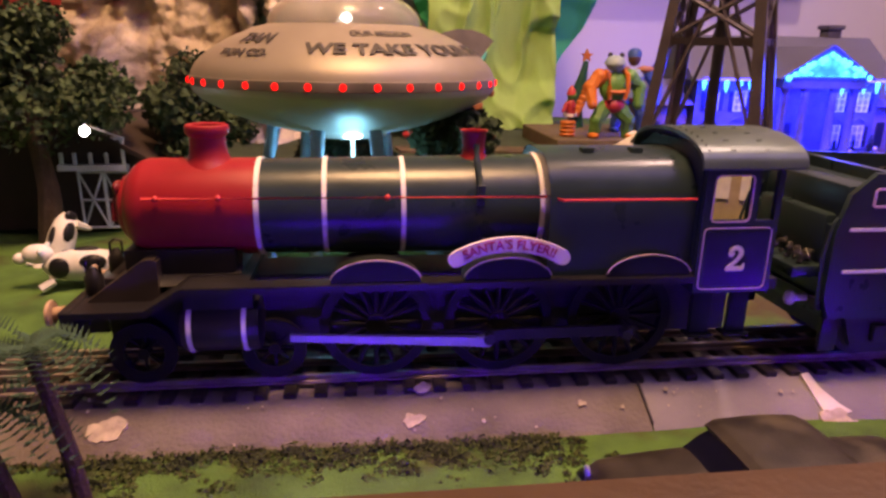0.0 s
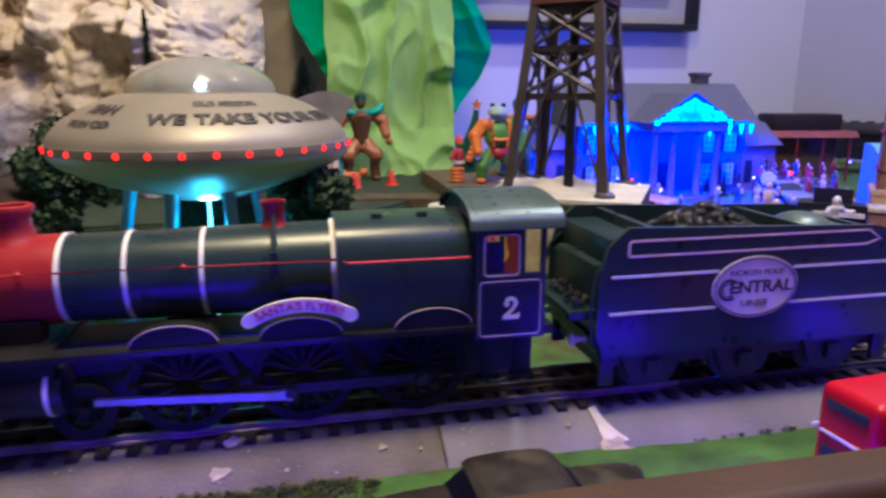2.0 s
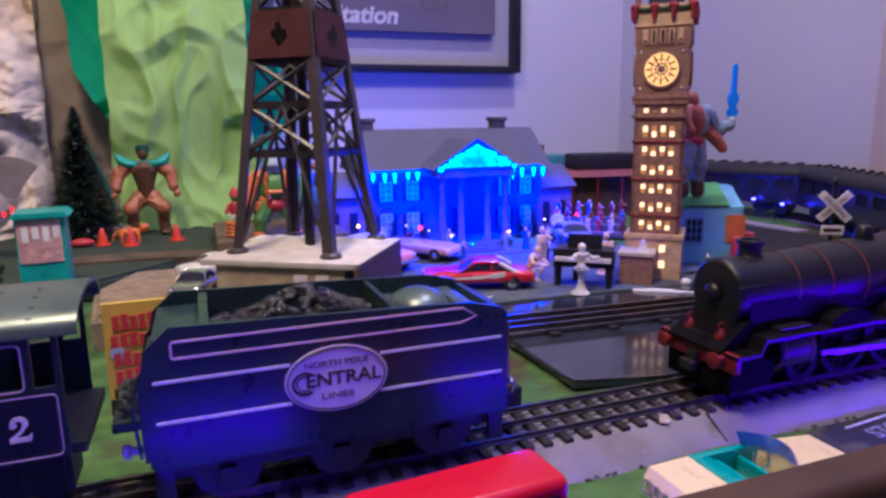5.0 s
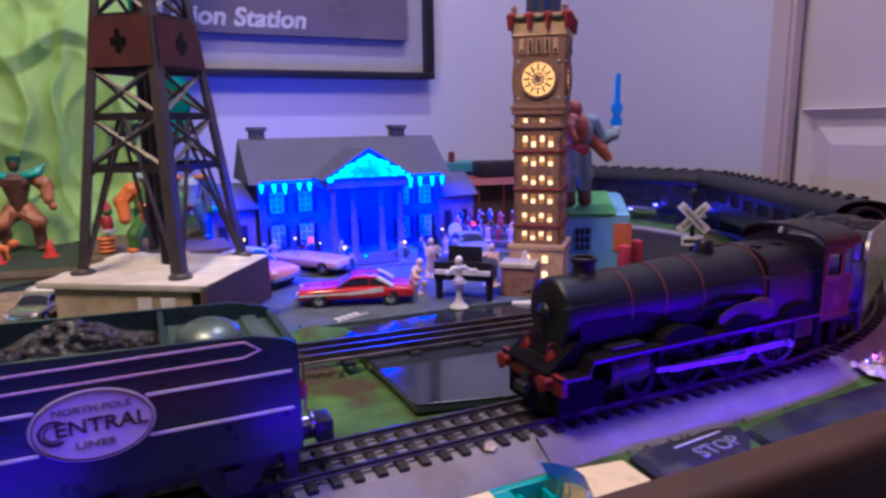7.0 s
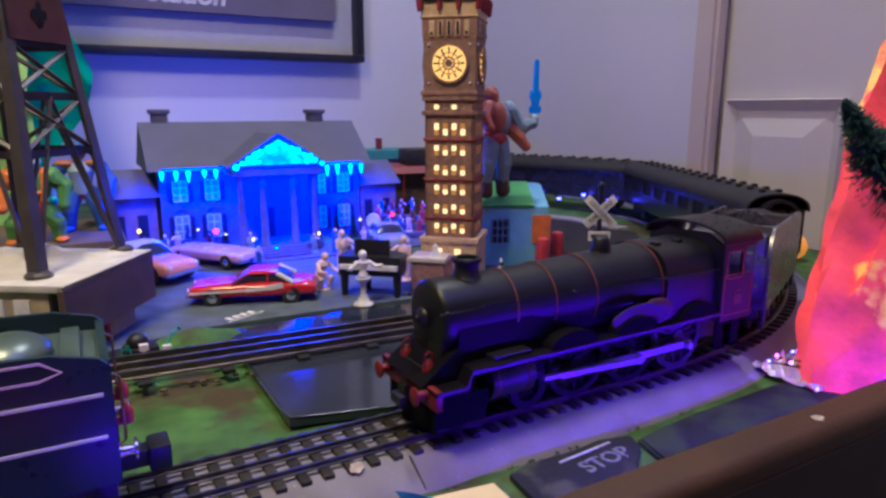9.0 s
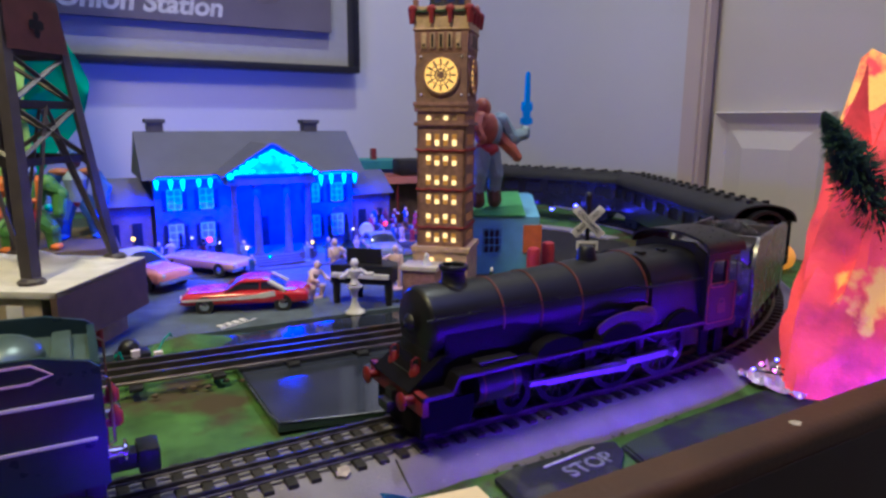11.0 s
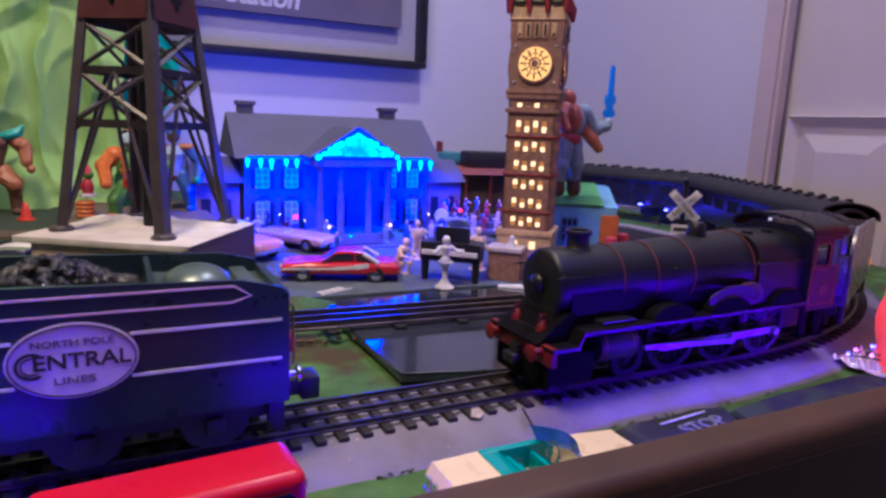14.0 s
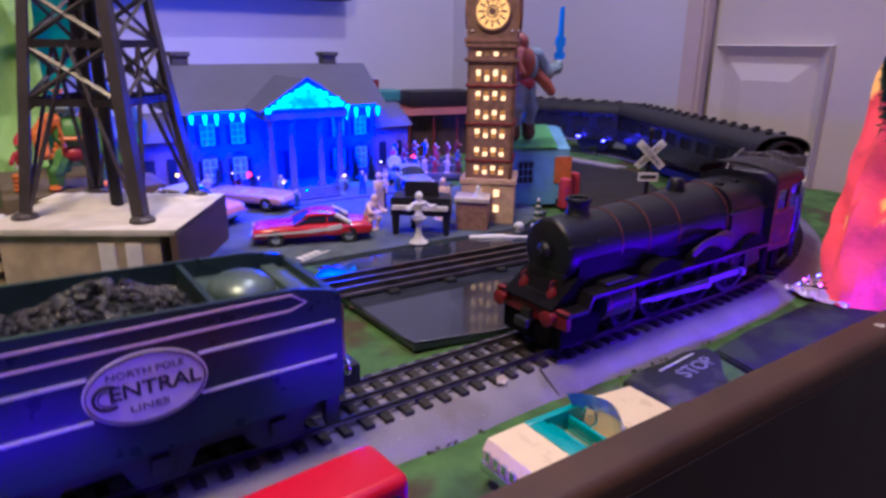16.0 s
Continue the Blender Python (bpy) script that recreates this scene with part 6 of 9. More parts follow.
def car(m, L, W, Hh, paint, label, group="", roof=True, roofpaint=None, stripe=None, hood=0.34, tail=0.80, screen=0.13, rear=0.13, wide=0.375, glass=None):
    c = thing("model_car", m, label, "toy car", group)
    zb, zs_ = 0.16 * Hh, 0.62 * Hh
    bm = B()
    secs = [(0, 0.36, 0.28, 0.66), (0.012, 0.43, 0.2, 0.8), (0.04, 0.47, 0.12, 0.92), (0.12, 0.49, 0.1, 0.98), (hood * 0.8, 0.5, 0.1, 1.03), (hood, 0.5, 0.1, 1.05), (tail, 0.5, 0.1, 1.06), (0.93, 0.49, 0.1, 1.03), (0.975, 0.47, 0.14, 0.95), (0.992, 0.43, 0.2, 0.84), (1.0, 0.37, 0.28, 0.70)]
    loft(bm, glide([(x * L, w * W, zb + zl * Hh * 0.3, zs_ * zh) for x, w, zl, zh in secs], 3), n=32, p=4.0)
    part("body", bm, paint, c)
    for wx in (0.19, 0.80):
        for s in (-1, 1):
            bm = B(); cyl(bm, (wx * L, s * W * 0.470, 0.24 * Hh), (wx * L, s * W * 0.4985, 0.24 * Hh), 0.275 * Hh, n=22)
            part("wheel_arch", bm, TYRE, c)
    if roof:
        a0, a1, b0, b1 = hood * L, (tail + 0.02) * L, (hood + screen) * L, (tail + 0.02 - rear) * L
        w0, w1 = W * max(0.45, wide), W * wide
        z0, z1 = zs_ * 0.9, Hh * 0.955
        zm = zs_ * 1.05
        bm = B(); loft(bm, glide([(a0, w0, z0, zm), ((a0 + b0) / 2, (w0 + w1) / 2 + 0.01 * W, z0, (zm + z1) / 2 + 0.02 * Hh), (b0, w1, z0, z1), (b1, w1, z0, z1), ((a1 + b1) / 2, (w0 + w1) / 2 + 0.01 * W, z0, (zm + z1) / 2 + 0.03 * Hh), (a1, w0, z0, zm)], 3), n=32, p=2.4 if wide > 0.4 else 3.6)
        part("glasshouse", bm, glass or CARGLASS, c)
        bm = B()
        mid = (b0 + b1) / 2
        loft(bm, glide([(b0 - 0.020 * L, w1 * 0.98, z1 - 0.10 * Hh, z1 - 0.035 * Hh), (b0 + 0.01 * L, w1 * 1.04, z1 - 0.10 * Hh, z1 + 0.020 * Hh), (mid, w1 * 1.07, z1 - 0.10 * Hh, Hh), (b1 - 0.01 * L, w1 * 1.04, z1 - 0.10 * Hh, z1 + 0.022 * Hh), (b1 + 0.022 * L, w1 * 0.98, z1 - 0.11 * Hh, z1 - 0.04 * Hh)], 4), n=32, p=2.3 if wide > 0.4 else 3.0)
        part("roof", bm, roofpaint or paint, c)
        for s in (-1, 1):
            for xa, xb in () if wide > 0.4 else ((a0, b0), ((a0 + a1) / 2 + 0.04 * L, (b0 + b1) / 2 + 0.04 * L), (a1, b1)):
                bm = B(); tube(bm, [(xa, s * w0 * 0.98, zm * 0.97), (xb, s * w1 * 1.0, z1 - 0.04 * Hh)], 0.020 * L if xa == a1 else 0.006 * L, 8)
                part("pillar", bm, stripe if stripe and xa == a1 else roofpaint or paint, c)
    for wx in (0.19, 0.80):
        for s in (-1, 1):
            r = 0.23 * Hh
            bm = B(); y = s * (W / 2 - 0.06 * W)
            lathe(bm, [(r * 0.6, -0.05 * W), (r * 0.95, -0.06 * W), (r, -0.03 * W), (r, 0.03 * W), (r * 0.95, 0.06 * W), (r * 0.6, 0.05 * W)], (wx * L, y, r), 20, "y")
            wh = part("wheel", bm, TYRE, c)
            bm = B(); lathe(bm, [(r * 0.2, s * 0.085 * W), (r * 0.45, s * 0.075 * W), (r * 0.62, s * 0.062 * W), (r * 0.62, s * 0.03 * W)], (wx * L, y, r), 16, "y")
            part("hub_cap", bm, CHROME, wh)
    for x0, x1 in ((-0.012 * L, 0.012 * L), (0.988 * L, 1.012 * L)):
        bm = B(); box(bm, x0, x1, -W * 0.48, W * 0.48, zb + 0.08 * Hh, zb + 0.19 * Hh, bev=0.004 * L)
        part("bumper", bm, CHROME, c)
    for s in (-1, 1):
        bm = B(); ball(bm, (0.006 * L, s * W * 0.36, zs_ * 0.74), 0.055 * W, 0.4, 1, 1, 10); part("headlight", bm, CARGREY if paint is CARBLACK else CREAM, c)
        bm = B(); box(bm, 0.992 * L, 1.004 * L, s * W * 0.30, s * W * 0.42, zs_ * 0.66, zs_ * 0.84); part("tail_light", bm, CARBLACK if paint is CARBLACK else FIGRED, c)
    if stripe:
        for s in (-1, 1):
            bm = B(); y = s * (W / 2 + 0.0002)
            pts = [(0.02 * L, y, zs_ * 0.66), (0.45 * L, y, zs_ * 0.72), (0.62 * L, y, zs_ * 0.80), (0.74 * L, y, zs_ * 0.92)]
            for (p0, p1, w0_, w1_) in zip(pts, pts[1:], (0.05, 0.08, 0.13), (0.08, 0.13, 0.20)):
                strip(bm, [p0, p1], (w0_ + w1_) * Hh * 0.5, th=0.0003)
            part("side_stripe", bm, stripe, c)
    return c


car(pose(0.448, 0.625, 0.0075, 0, 0, -20), 0.122, 0.046, 0.032, CARRED, "red model coupe with a white side stripe on the street", stripe=CARWHITE)
car(pose(0.453, 0.700, 0.0085, 0, 0, 124), 0.120, 0.050, 0.040, CARPINK, "pink model sedan parked by the mansion", "pink model cars", roofpaint=CARWHITE)
car(pose(0.534, 0.735, 0.0100, 0, 0, 128), 0.112, 0.046, 0.030, mat("car_lilac_paint", (0.55, 0.30, 0.36), 0.25, var=0.05, coat=0.5, bump=0), "pink model convertible parked by the mansion", "pink model cars", roof=False)
car(pose(0.716, 0.716, 0.010, 0, 0, 80), 0.095, 0.042, 0.032, CARGREY, "grey model car by the clock tower")
car(pose(0.198, 0.668, 0.0300, 0, 0, 14), 0.064, 0.030, 0.024, CARWHITE, "small white model car on the sand bank behind the kiosk")
car(pose(0.203, 0.576, 0.0300, 0, 0, 68), 0.056, 0.031, 0.023, mat("car_silver", (0.60, 0.59, 0.58), 0.16, 0.8, var=0.1, coat=0.5, bump=0), "small silver chrome model car on the sand bank beside the kiosk")
car(pose(0.072, 0.1655, 0.003, 0, 0, 1), 0.116, 0.040, 0.0295, CARBLACK, "dusty black model car on the grass verge", hood=0.31, tail=0.72, screen=0.075, rear=0.085, wide=0.455, glass=mat("dark_blue_slot", (0.004, 0.004, 0.016), 0.6, ior=1.2, bump=0))

bm = B(); prism(bm, [(0.130, 0.555), (0.226, 0.556), (0.290, 0.662), (0.280, 0.735), (0.150, 0.735), (0.120, 0.66)], "z", 0.0, 0.030)
bmesh.ops.bevel(bm, geom=[e for e in bm.edges if e.verts[0].co.z > 0.02 and e.verts[1].co.z > 0.02], offset=0.006, segments=3, affect="EDGES")
solo("sand_bank", bm, mat("sand_tan", (0.26, 0.20, 0.12), 0.95, var=0.4, scale=70, bump=0.6), Matrix(), "low tan sand bank beside the kiosk", "bank")
# convertible on the verge
tc_ = thing("model_convertible", pose(0.412, 0.1705, 0.003, 0, 0, -1) @ Matrix.Diagonal((0.75, 0.92, 1.0, 1)), "cream and teal model convertible on the grass verge", "toy car")
L, W = 0.142, 0.044
bm = B()
prism(bm, [(0.002, 0.006), (0.0, 0.016), (0.004, 0.021), (0.040, 0.022), (0.042, 0.0105), (0.086, 0.0105), (0.088, 0.022), (0.138, 0.019), (L, 0.014), (L, 0.006), (0.12, 0.004), (0.02, 0.004)], "y", -W / 2, W / 2)
part("body", bm, CARCREAM, tc_)
bm = B()
for s in (-1, 1):
    y0, y1 = sorted((s * W / 2 * 1.005, s * W / 2 * 0.80))
    box(bm, 0.034, 0.094, y0, y1, 0.0105, 0.0225, bev=0.001)
box(bm, 0.034, 0.046, -W * 0.40, W * 0.40, 0.0105, 0.0226, bev=0.001)
part("cockpit", bm, CARTEAL, tc_, "teal interior rim")
for x in (0.050, 0.068):
    bm = B(); box(bm, x, x + 0.012, -W * 0.38, W * 0.38, 0.0105, 0.0145, bev=0.001); box(bm, x, x + 0.003, -W * 0.38, W * 0.38, 0.0145, 0.0200, bev=0.001)
    part("seat", bm, CARTEAL, tc_)
bm = B(); tube(bm, [(0.079 + 0.001 * math.sin(a), 0.009 + 0.0055 * math.cos(a), 0.0205 + 0.0050 * math.sin(a)) for a in [2 * math.pi * i / 20 for i in range(21)]], 0.0006, 6); tube(bm, [(0.079, 0.009, 0.0205), (0.086, 0.009, 0.017)], 0.0006, 6)
part("steering_wheel", bm, CHROME, tc_)
bm = B(); ws_ = []
for i in range(13):
    u = i / 6 - 1
    ws_.append((bm.verts.new((0.0905 - 0.013 * u * u, u * W * 0.47, 0.0210)), bm.verts.new((0.0835 - 0.014 * u * u, u * W * 0.45, 0.0325 - 0.0012 * u * u))))
fs_ = [bm.faces.new((a[0], b[0], b[1], a[1])) for a, b in zip(ws_, ws_[1:])]
bmesh.ops.solidify(bm, geom=fs_, thickness=0.0008)
part("windscreen", bm, mat("blue_clear_plastic", (0.20, 0.45, 0.75), 0.1, trans=0.6, bump=0), tc_, "tinted clear windscreen")
bm = B(); box(bm, -0.003, 0.003, -W * 0.48, W * 0.48, 0.006, 0.011, bev=0.001)
for i in range(6):
    box(bm, -0.0015, 0.0015, -W * 0.42 + i * W * 0.15, -W * 0.34 + i * W * 0.15, 0.012, 0.017)
part("rear_bumper", bm, CHROME, tc_)
bm = B(); box(bm, L - 0.003, L + 0.003, -W * 0.48, W * 0.48, 0.006, 0.011, bev=0.001)
part("front_bumper", bm, CHROME, tc_)
for x in (0.028, 0.112):
    for s in (-1, 1):
        bm = B(); lathe(bm, [(0.004, -0.0025), (0.0068, -0.0025), (0.0068, 0.0025), (0.004, 0.0025)], (x, s * W * 0.45, 0.0068), 18, "y")
        part("wheel", bm, TYRE, tc_)
bm = B(); ball(bm, (0.060, -0.012, 0.0165), 0.0035, n=10)
part("red_knob", bm, CONE, tc_)

# double-deck bus
bus = thing("model_bus", pose(0.2650, 0.1632, 0.002, 0, 0, 4.2) @ Matrix.Diagonal((0.90, 0.95, 0.905, 1)), "glossy red double-deck model bus on the grass verge", "toy bus")
L, W, Hb = 0.094, 0.031, 0.0555
bm = B()
box(bm, 0, L, -W / 2, W / 2, 0.005, Hb)
es = [e for e in bm.edges if (e.verts[0].co.z > Hb - 0.001 and e.verts[1].co.z > Hb - 0.001) or abs(e.verts[0].co.z - e.verts[1].co.z) > 0.02]
bmesh.ops.bevel(bm, geom=es, offset=0.0050, segments=6, affect="EDGES", profile=0.5)
part("body", bm, BUSRED, bus)
PALEB = mat("pale_board", (0.55, 0.55, 0.62), 0.4, bump=0)
CURT = mat("bus_seat_tan", (0.24, 0.15, 0.09), 0.6)
for zz, hh in ((0.0436, 0.0052), (0.0180, 0.0070)):
    for s in (-1, 1):
        y = s * (W / 2 + 0.0002)
        x0, x1 = 0.0060, L - 0.0060
        bm = B(); prism(bm, [(x0, zz + 0.0016), (x0 + 0.0016, zz), (x1 - 0.0016, zz), (x1, zz + 0.0016), (x1, zz + hh - 0.0016), (x1 - 0.0016, zz + hh), (x0 + 0.0016, zz + hh), (x0, zz + hh - 0.0016)], "y", y - 0.0004, y + 0.0002)
        win = part("window_band", bm, mat("bus_dark_window", (0.030, 0.018, 0.020), 0.35, ior=1.3, bump=0), bus, "dark window band")
        for i in range(7):
            u = 0.0120 + 0.0110 * i
            bm = B(); prism(bm, [(u, zz + 0.0003), (u + 0.0050, zz + 0.0003), (u + 0.0046, zz + hh * 0.62), (u + 0.0030, zz + hh * 0.74), (u + 0.0004, zz + hh * 0.55)], "y", y + s * 0.0001, y + s * 0.0005)
            part("seat_back", bm, CURT, win, "tan seat back")
            bm = B(); box(bm, u - 0.0036, u - 0.0031, y - 0.0003, y + 0.0003, zz, zz + hh); bm.normal_update()
            part("window_post", bm, BUSRED, win)
for s in (-1, 1):
    y = s * (W / 2 + 0.0004)
    bm = B(); box(bm, 0.020, L - 0.011, y - 0.0004, y + 0.0004, 0.0358, 0.0420)
    part("advert_board", bm, PALEB, bus, "pale blank advert board")
    bm = B(); strip(bm, [(0.0, y, 0.0328), (L, y, 0.0328)], 0.0010)
    part("waist_line", bm, WHITE, bus)
for x in (-0.0004, L + 0.0004):
    for z0, z1 in ((0.0450, 0.0492), (0.018, 0.027)):
        bm = B(); box(bm, x - 0.0006, x + 0.0006, -W * 0.32, W * 0.32, z0, z1, bev=0.0005)
        part("end_window", bm, CARGLASS, bus)
    bm = B(); box(bm, x - 0.0005, x + 0.0005, -W * 0.36, W * 0.36, 0.0322, 0.0334)
    part("waist_line", bm, WHITE, bus)
for x in (0.020, 0.073):
    for s in (-1, 1):
        bm = B(); lathe(bm, [(0.003, -0.002), (0.0065, -0.002), (0.0065, 0.002), (0.003, 0.002)], (x, s * W * 0.47, 0.0065), 18, "y")
        part("wheel", bm, TYRE, bus)

# ---- pond, street, markings ----
bm = B()
prism(bm, [(0.458, 0.326), (0.467, 0.3245), (0.521, 0.3130), (0.86, 0.311), (0.86, 0.535), (0.72, 0.513), (0.62, 0.512), (0.565, 0.517), (0.457, 0.516)], "z", 0.003, 0.0082)
bmesh.ops.bevel(bm, geom=[e for e in bm.edges if abs(e.verts[0].co.z - e.verts[1].co.z) < 1e-6 and e.verts[0].co.z > 0.005], offset=0.001, segments=2, affect="EDGES")
pond = thing("pond_panel", Matrix(), "glossy black acrylic sheet laid as a pond", "pond")
part("sheet", bm, POND, pond)
bm = B(); tube(bm, [(0.457, 0.40, 0.0077), (0.457, 0.345, 0.0082), (0.459, 0.327, 0.0090), (0.468, 0.3246, 0.0088), (0.521, 0.3130, 0.0080), (0.86, 0.311, 0.0077)], 0.0006, 8)
part("curled_edge", bm, mat("clear_film_edge", (0.06, 0.06, 0.07), 0.3, bump=0), pond, "shiny curled film edge")
bm = B(); prism(bm, [(0.335, 0.50), (0.44, 0.535), (0.60, 0.530), (0.72, 0.518), (0.80, 0.56), (0.80, 0.74), (0.38, 0.76), (0.33, 0.66)], "z", 0.001, 0.0075)
structure("road", bm, ASPHALT, "grey-blue painted street surface in the model town")
bm = B(); prism(bm, [(0.540, 0.165), (0.590, 0.165), (0.606, 0.186), (0.628, 0.204), (0.632, 0.2165), (0.612, 0.2215), (0.590, 0.2190), (0.560, 0.2205), (0.545, 0.2165)], "z", 0.0005, 0.0034)
structure("road_patch", bm, mat("patch_paint", (0.013, 0.016, 0.015), 0.9, var=0.5, scale=70, bump=0.5, stain=(0.055, 0.060, 0.035), stain_at=0.56), "small dark painted road patch on the verge")
# thin strip that makes the right-hand verge darker than the grass
bm = B(); prism(bm, [(0.624, 0.168), (0.70, 0.150), (0.80, 0.148), (0.86, 0.165), (0.84, 0.200), (0.79, 0.222), (0.735, 0.2200), (0.69, 0.2185), (0.655, 0.2150), (0.634, 0.2120)], "z", -0.002, 0.0036)
bmesh.ops.bevel(bm, geom=[e for e in bm.edges if e.verts[0].co.z > 0.003 and e.verts[1].co.z > 0.003], offset=0.0015, segments=2, affect="EDGES")
structure("verge_dark_strip", bm, mat("dark_verge_green", (0.015, 0.021, 0.012), 0.95, var=0.6, scale=60, bump=0.8, fine=1200, stain=(0.030, 0.050, 0.014), stain_at=0.55), "dark green-brown strip on the verge")
mk = thing("road_marking", pose(0.600, 0.2055, 0.0036, 0, 0, 5), "white hand-painted stop marking on the road patch", "road marking")
lettering("stop_text", "STOP", 0.0150, pose(0, -0.003, 0), mat("worn_road_paint", (0.17, 0.18, 0.19), 0.8, var=0.7, scale=300, bump=0), mk, bold=0.0003)
bm = B(); box(bm, -0.024, 0.016, 0.0080, 0.0098, 0, 0.0004)
part("stop_line", bm, mat("worn_line_paint", (0.42, 0.43, 0.44), 0.8, var=0.5, scale=300, bump=0), mk)
mk2 = thing("road_marking", pose(0.480, 0.553, 0.0078, 0, 0, 26), "white painted stop marking on the town street", "road marking")
bm = B(); box(bm, -0.02, 0.02, -0.008, -0.0065, 0, 0.0004)
for i in range(4):
    box(bm, -0.016 + 0.008 * i, -0.011 + 0.008 * i, -0.004, 0.004, 0, 0.0004)
part("stop_line", bm, WHITE, mk2)
rnd = random.Random(12)
for (x, y, r) in ((0.018, 0.2335, 0.007), (0.200, 0.226, 0.010), (0.206, 0.2225, 0.006), (-0.10, 0.235, 0.010), (0.665, 0.127, 0.006), (0.09, 0.237, 0.003), (0.024, 0.246, 0.005), (0.47, 0.246, 0.006)):
    bm = B(); n = 26
    pts = [(r * (0.62 + 0.45 * noise.noise((math.cos(2 * math.pi * i / n) * 1.1, math.sin(2 * math.pi * i / n) * 1.1, x * 99)) + 0.16 * noise.noise((i * 1.7, x * 50, 3))) * math.cos(2 * math.pi * i / n), 0.75 * r * (0.62 + 0.45 * noise.noise((math.cos(2 * math.pi * i / n) * 1.1, math.sin(2 * math.pi * i / n) * 1.1, x * 99)) + 0.16 * noise.noise((i * 1.7, x * 50, 3))) * math.sin(2 * math.pi * i / n)) for i in range(n)]
    prism(bm, pts, "z", -0.0008, 0.00035)
    solo("paint_spot", bm, mat("paint_cream", (0.46, 0.39, 0.31), 0.85, var=0.4, scale=200), pose(x, y, 0.0018 + (y - 0.227) * 0.63 if y > 0.22 else 0.0455, 32.2 if y > 0.22 else 0), "dried cream paint spot on the roadbed", "paint spot")
bm = B(); rnd = random.Random(31)
for i in range(80):
    x, u = rnd.uniform(-0.12, 0.62), rnd.random()
    y, z = 0.2275 + 0.0165 * u, 0.0022 + 0.0102 * u
    if i % 4 == 0:
        y, z = rnd.uniform(0.246, 0.256), 0.0125
    r = rnd.uniform(0.0002, 0.0008) * (1.6 if i % 9 == 0 else 1)
    vs = [bm.verts.new((x + r * rnd.uniform(0.6, 1.2) * math.cos(q), y + 0.8 * r * rnd.uniform(0.6, 1.2) * math.sin(q), z + 0.5 * r * math.sin(q) + 0.0004)) for q in (0, 1.05, 2.1, 3.14, 4.2, 5.24)]
    bm.faces.new(vs)
ob = new("paint_flecks", mesh_of("paint_flecks", bm, mat("fleck_cream", (0.36, 0.31, 0.26), 0.85), 0))
tagged(ob, "tiny dried cream paint flecks on the roadbed", "paint flecks", kind="stuff")
for x in (0.1180, 0.50):
    bm = B(); prism(bm, [(-0.0003, -0.0105), (0.0003, -0.0100), (0.0004, 0.0098), (-0.0002, 0.0102)], "z", -0.0012, 0.00018)
    solo("bed_seam", bm, mat("seam_shadow", (0.05, 0.045, 0.045), 0.9), pose(x, 0.2362, 0.0078, 32.2, 0, 3), "dark seam between two foam roadbed lengths", "seam", "roadbed seams")
bm = B(); prism(bm, [(-0.003, 0.010), (0.001, 0.011), (0.003, 0.003), (0.008, -0.005), (0.012, -0.009), (0.004, -0.0105), (-0.001, -0.008), (-0.002, 0.001)], "z", -0.0008, 0.00035)
solo("paint_streak", bm, mat("paint_white", (0.66, 0.60, 0.56), 0.8), pose(0.197, 0.236, 0.0073, 32.2), "dried white paint streak down the roadbed", "paint spot")

# ---- plaster mountain, cloth backdrops ----
def cliff(name, x0, x1, y0, depth, height, mats, label, seed, nx=340, nz=270, rough_=0.10, m=None, lean=0.25, taper=0.0):
    bm = B()
    g = []
    for j in range(nz + 1):
        v = j / nz
        row = []
        for i in range(nx + 1):
            u = i / nx
            x = x0 + (x1 - x0) * (u + (0.5 - u) * taper * v)
            q = Vector((x * 5.5, v * height * 5.5, seed))
            n1 = noise.turbulence(q, 5, False) * rough_
            n2 = noise.turbulence(q * 3.1 + Vector((7, 3, 1)), 4, True) * rough_ * 0.45
            edge = min(1, u * 9, (1 - u) * 9)
            # slabs split by cracks, leaning with the slope, and a pitted plaster skin
            d, _ = noise.voronoi(Vector((x * 8.5 + v * height * 3.0 + 0.25 * n1 / rough_, v * height * 4.6 - x * 1.2, seed + 5)))
            slab = min(1, (d[1] - d[0]) * 2.6) * 0.032 + 0.030 * noise.cell(Vector((math.floor(x * 8.5 + d[0]), math.floor(v * height * 4.6), seed)))
            pit = noise.turbulence(q * 9.0, 3, True) * rough_ * 0.11
            y = y0 + lean * v * height + (1 - edge) * depth * 0.8 - 0.75 * n1 - n2 - slab - pit + 0.10
            z = v * height + 0.03 * noise.noise((x * 9, v * 7, seed)) * (1 if 0 < j else 0)
            row.append(bm.verts.new((x + 0.02 * noise.noise((v * 8, u * 9, seed + 4)), y, z - 0.01)))
        g.append(row)
    for j in range(nz):
        for i in range(nx):
            bm.faces.new((g[j][i], g[j][i + 1], g[j + 1][i + 1], g[j + 1][i]))
    back = [bm.verts.new((v.co.x, y0 + depth + 0.1, v.co.z)) for v in g[-1]]
    for i in range(nx):
        bm.faces.new((g[-1][i], g[-1][i + 1], back[i + 1], back[i]))
    for col in (0, nx):
        low = [bm.verts.new((g[j][col].co.x, y0 + depth + 0.1, g[j][col].co.z)) for j in range(nz)] + [back[col]]
        for j in range(nz):
            bm.faces.new((g[j][col], g[j + 1][col], low[j + 1], low[j]))
    bmesh.ops.recalc_face_normals(bm, faces=bm.faces)
    return solo(name, bm, mats, m or Matrix(), label, "mountain", smooth=180)


cliff("rock_mountain", -1.05, 0.005, 0.86, 0.22, 0.85, ROCK, "tall beige plaster mountain with rough cracked face", 2.0)


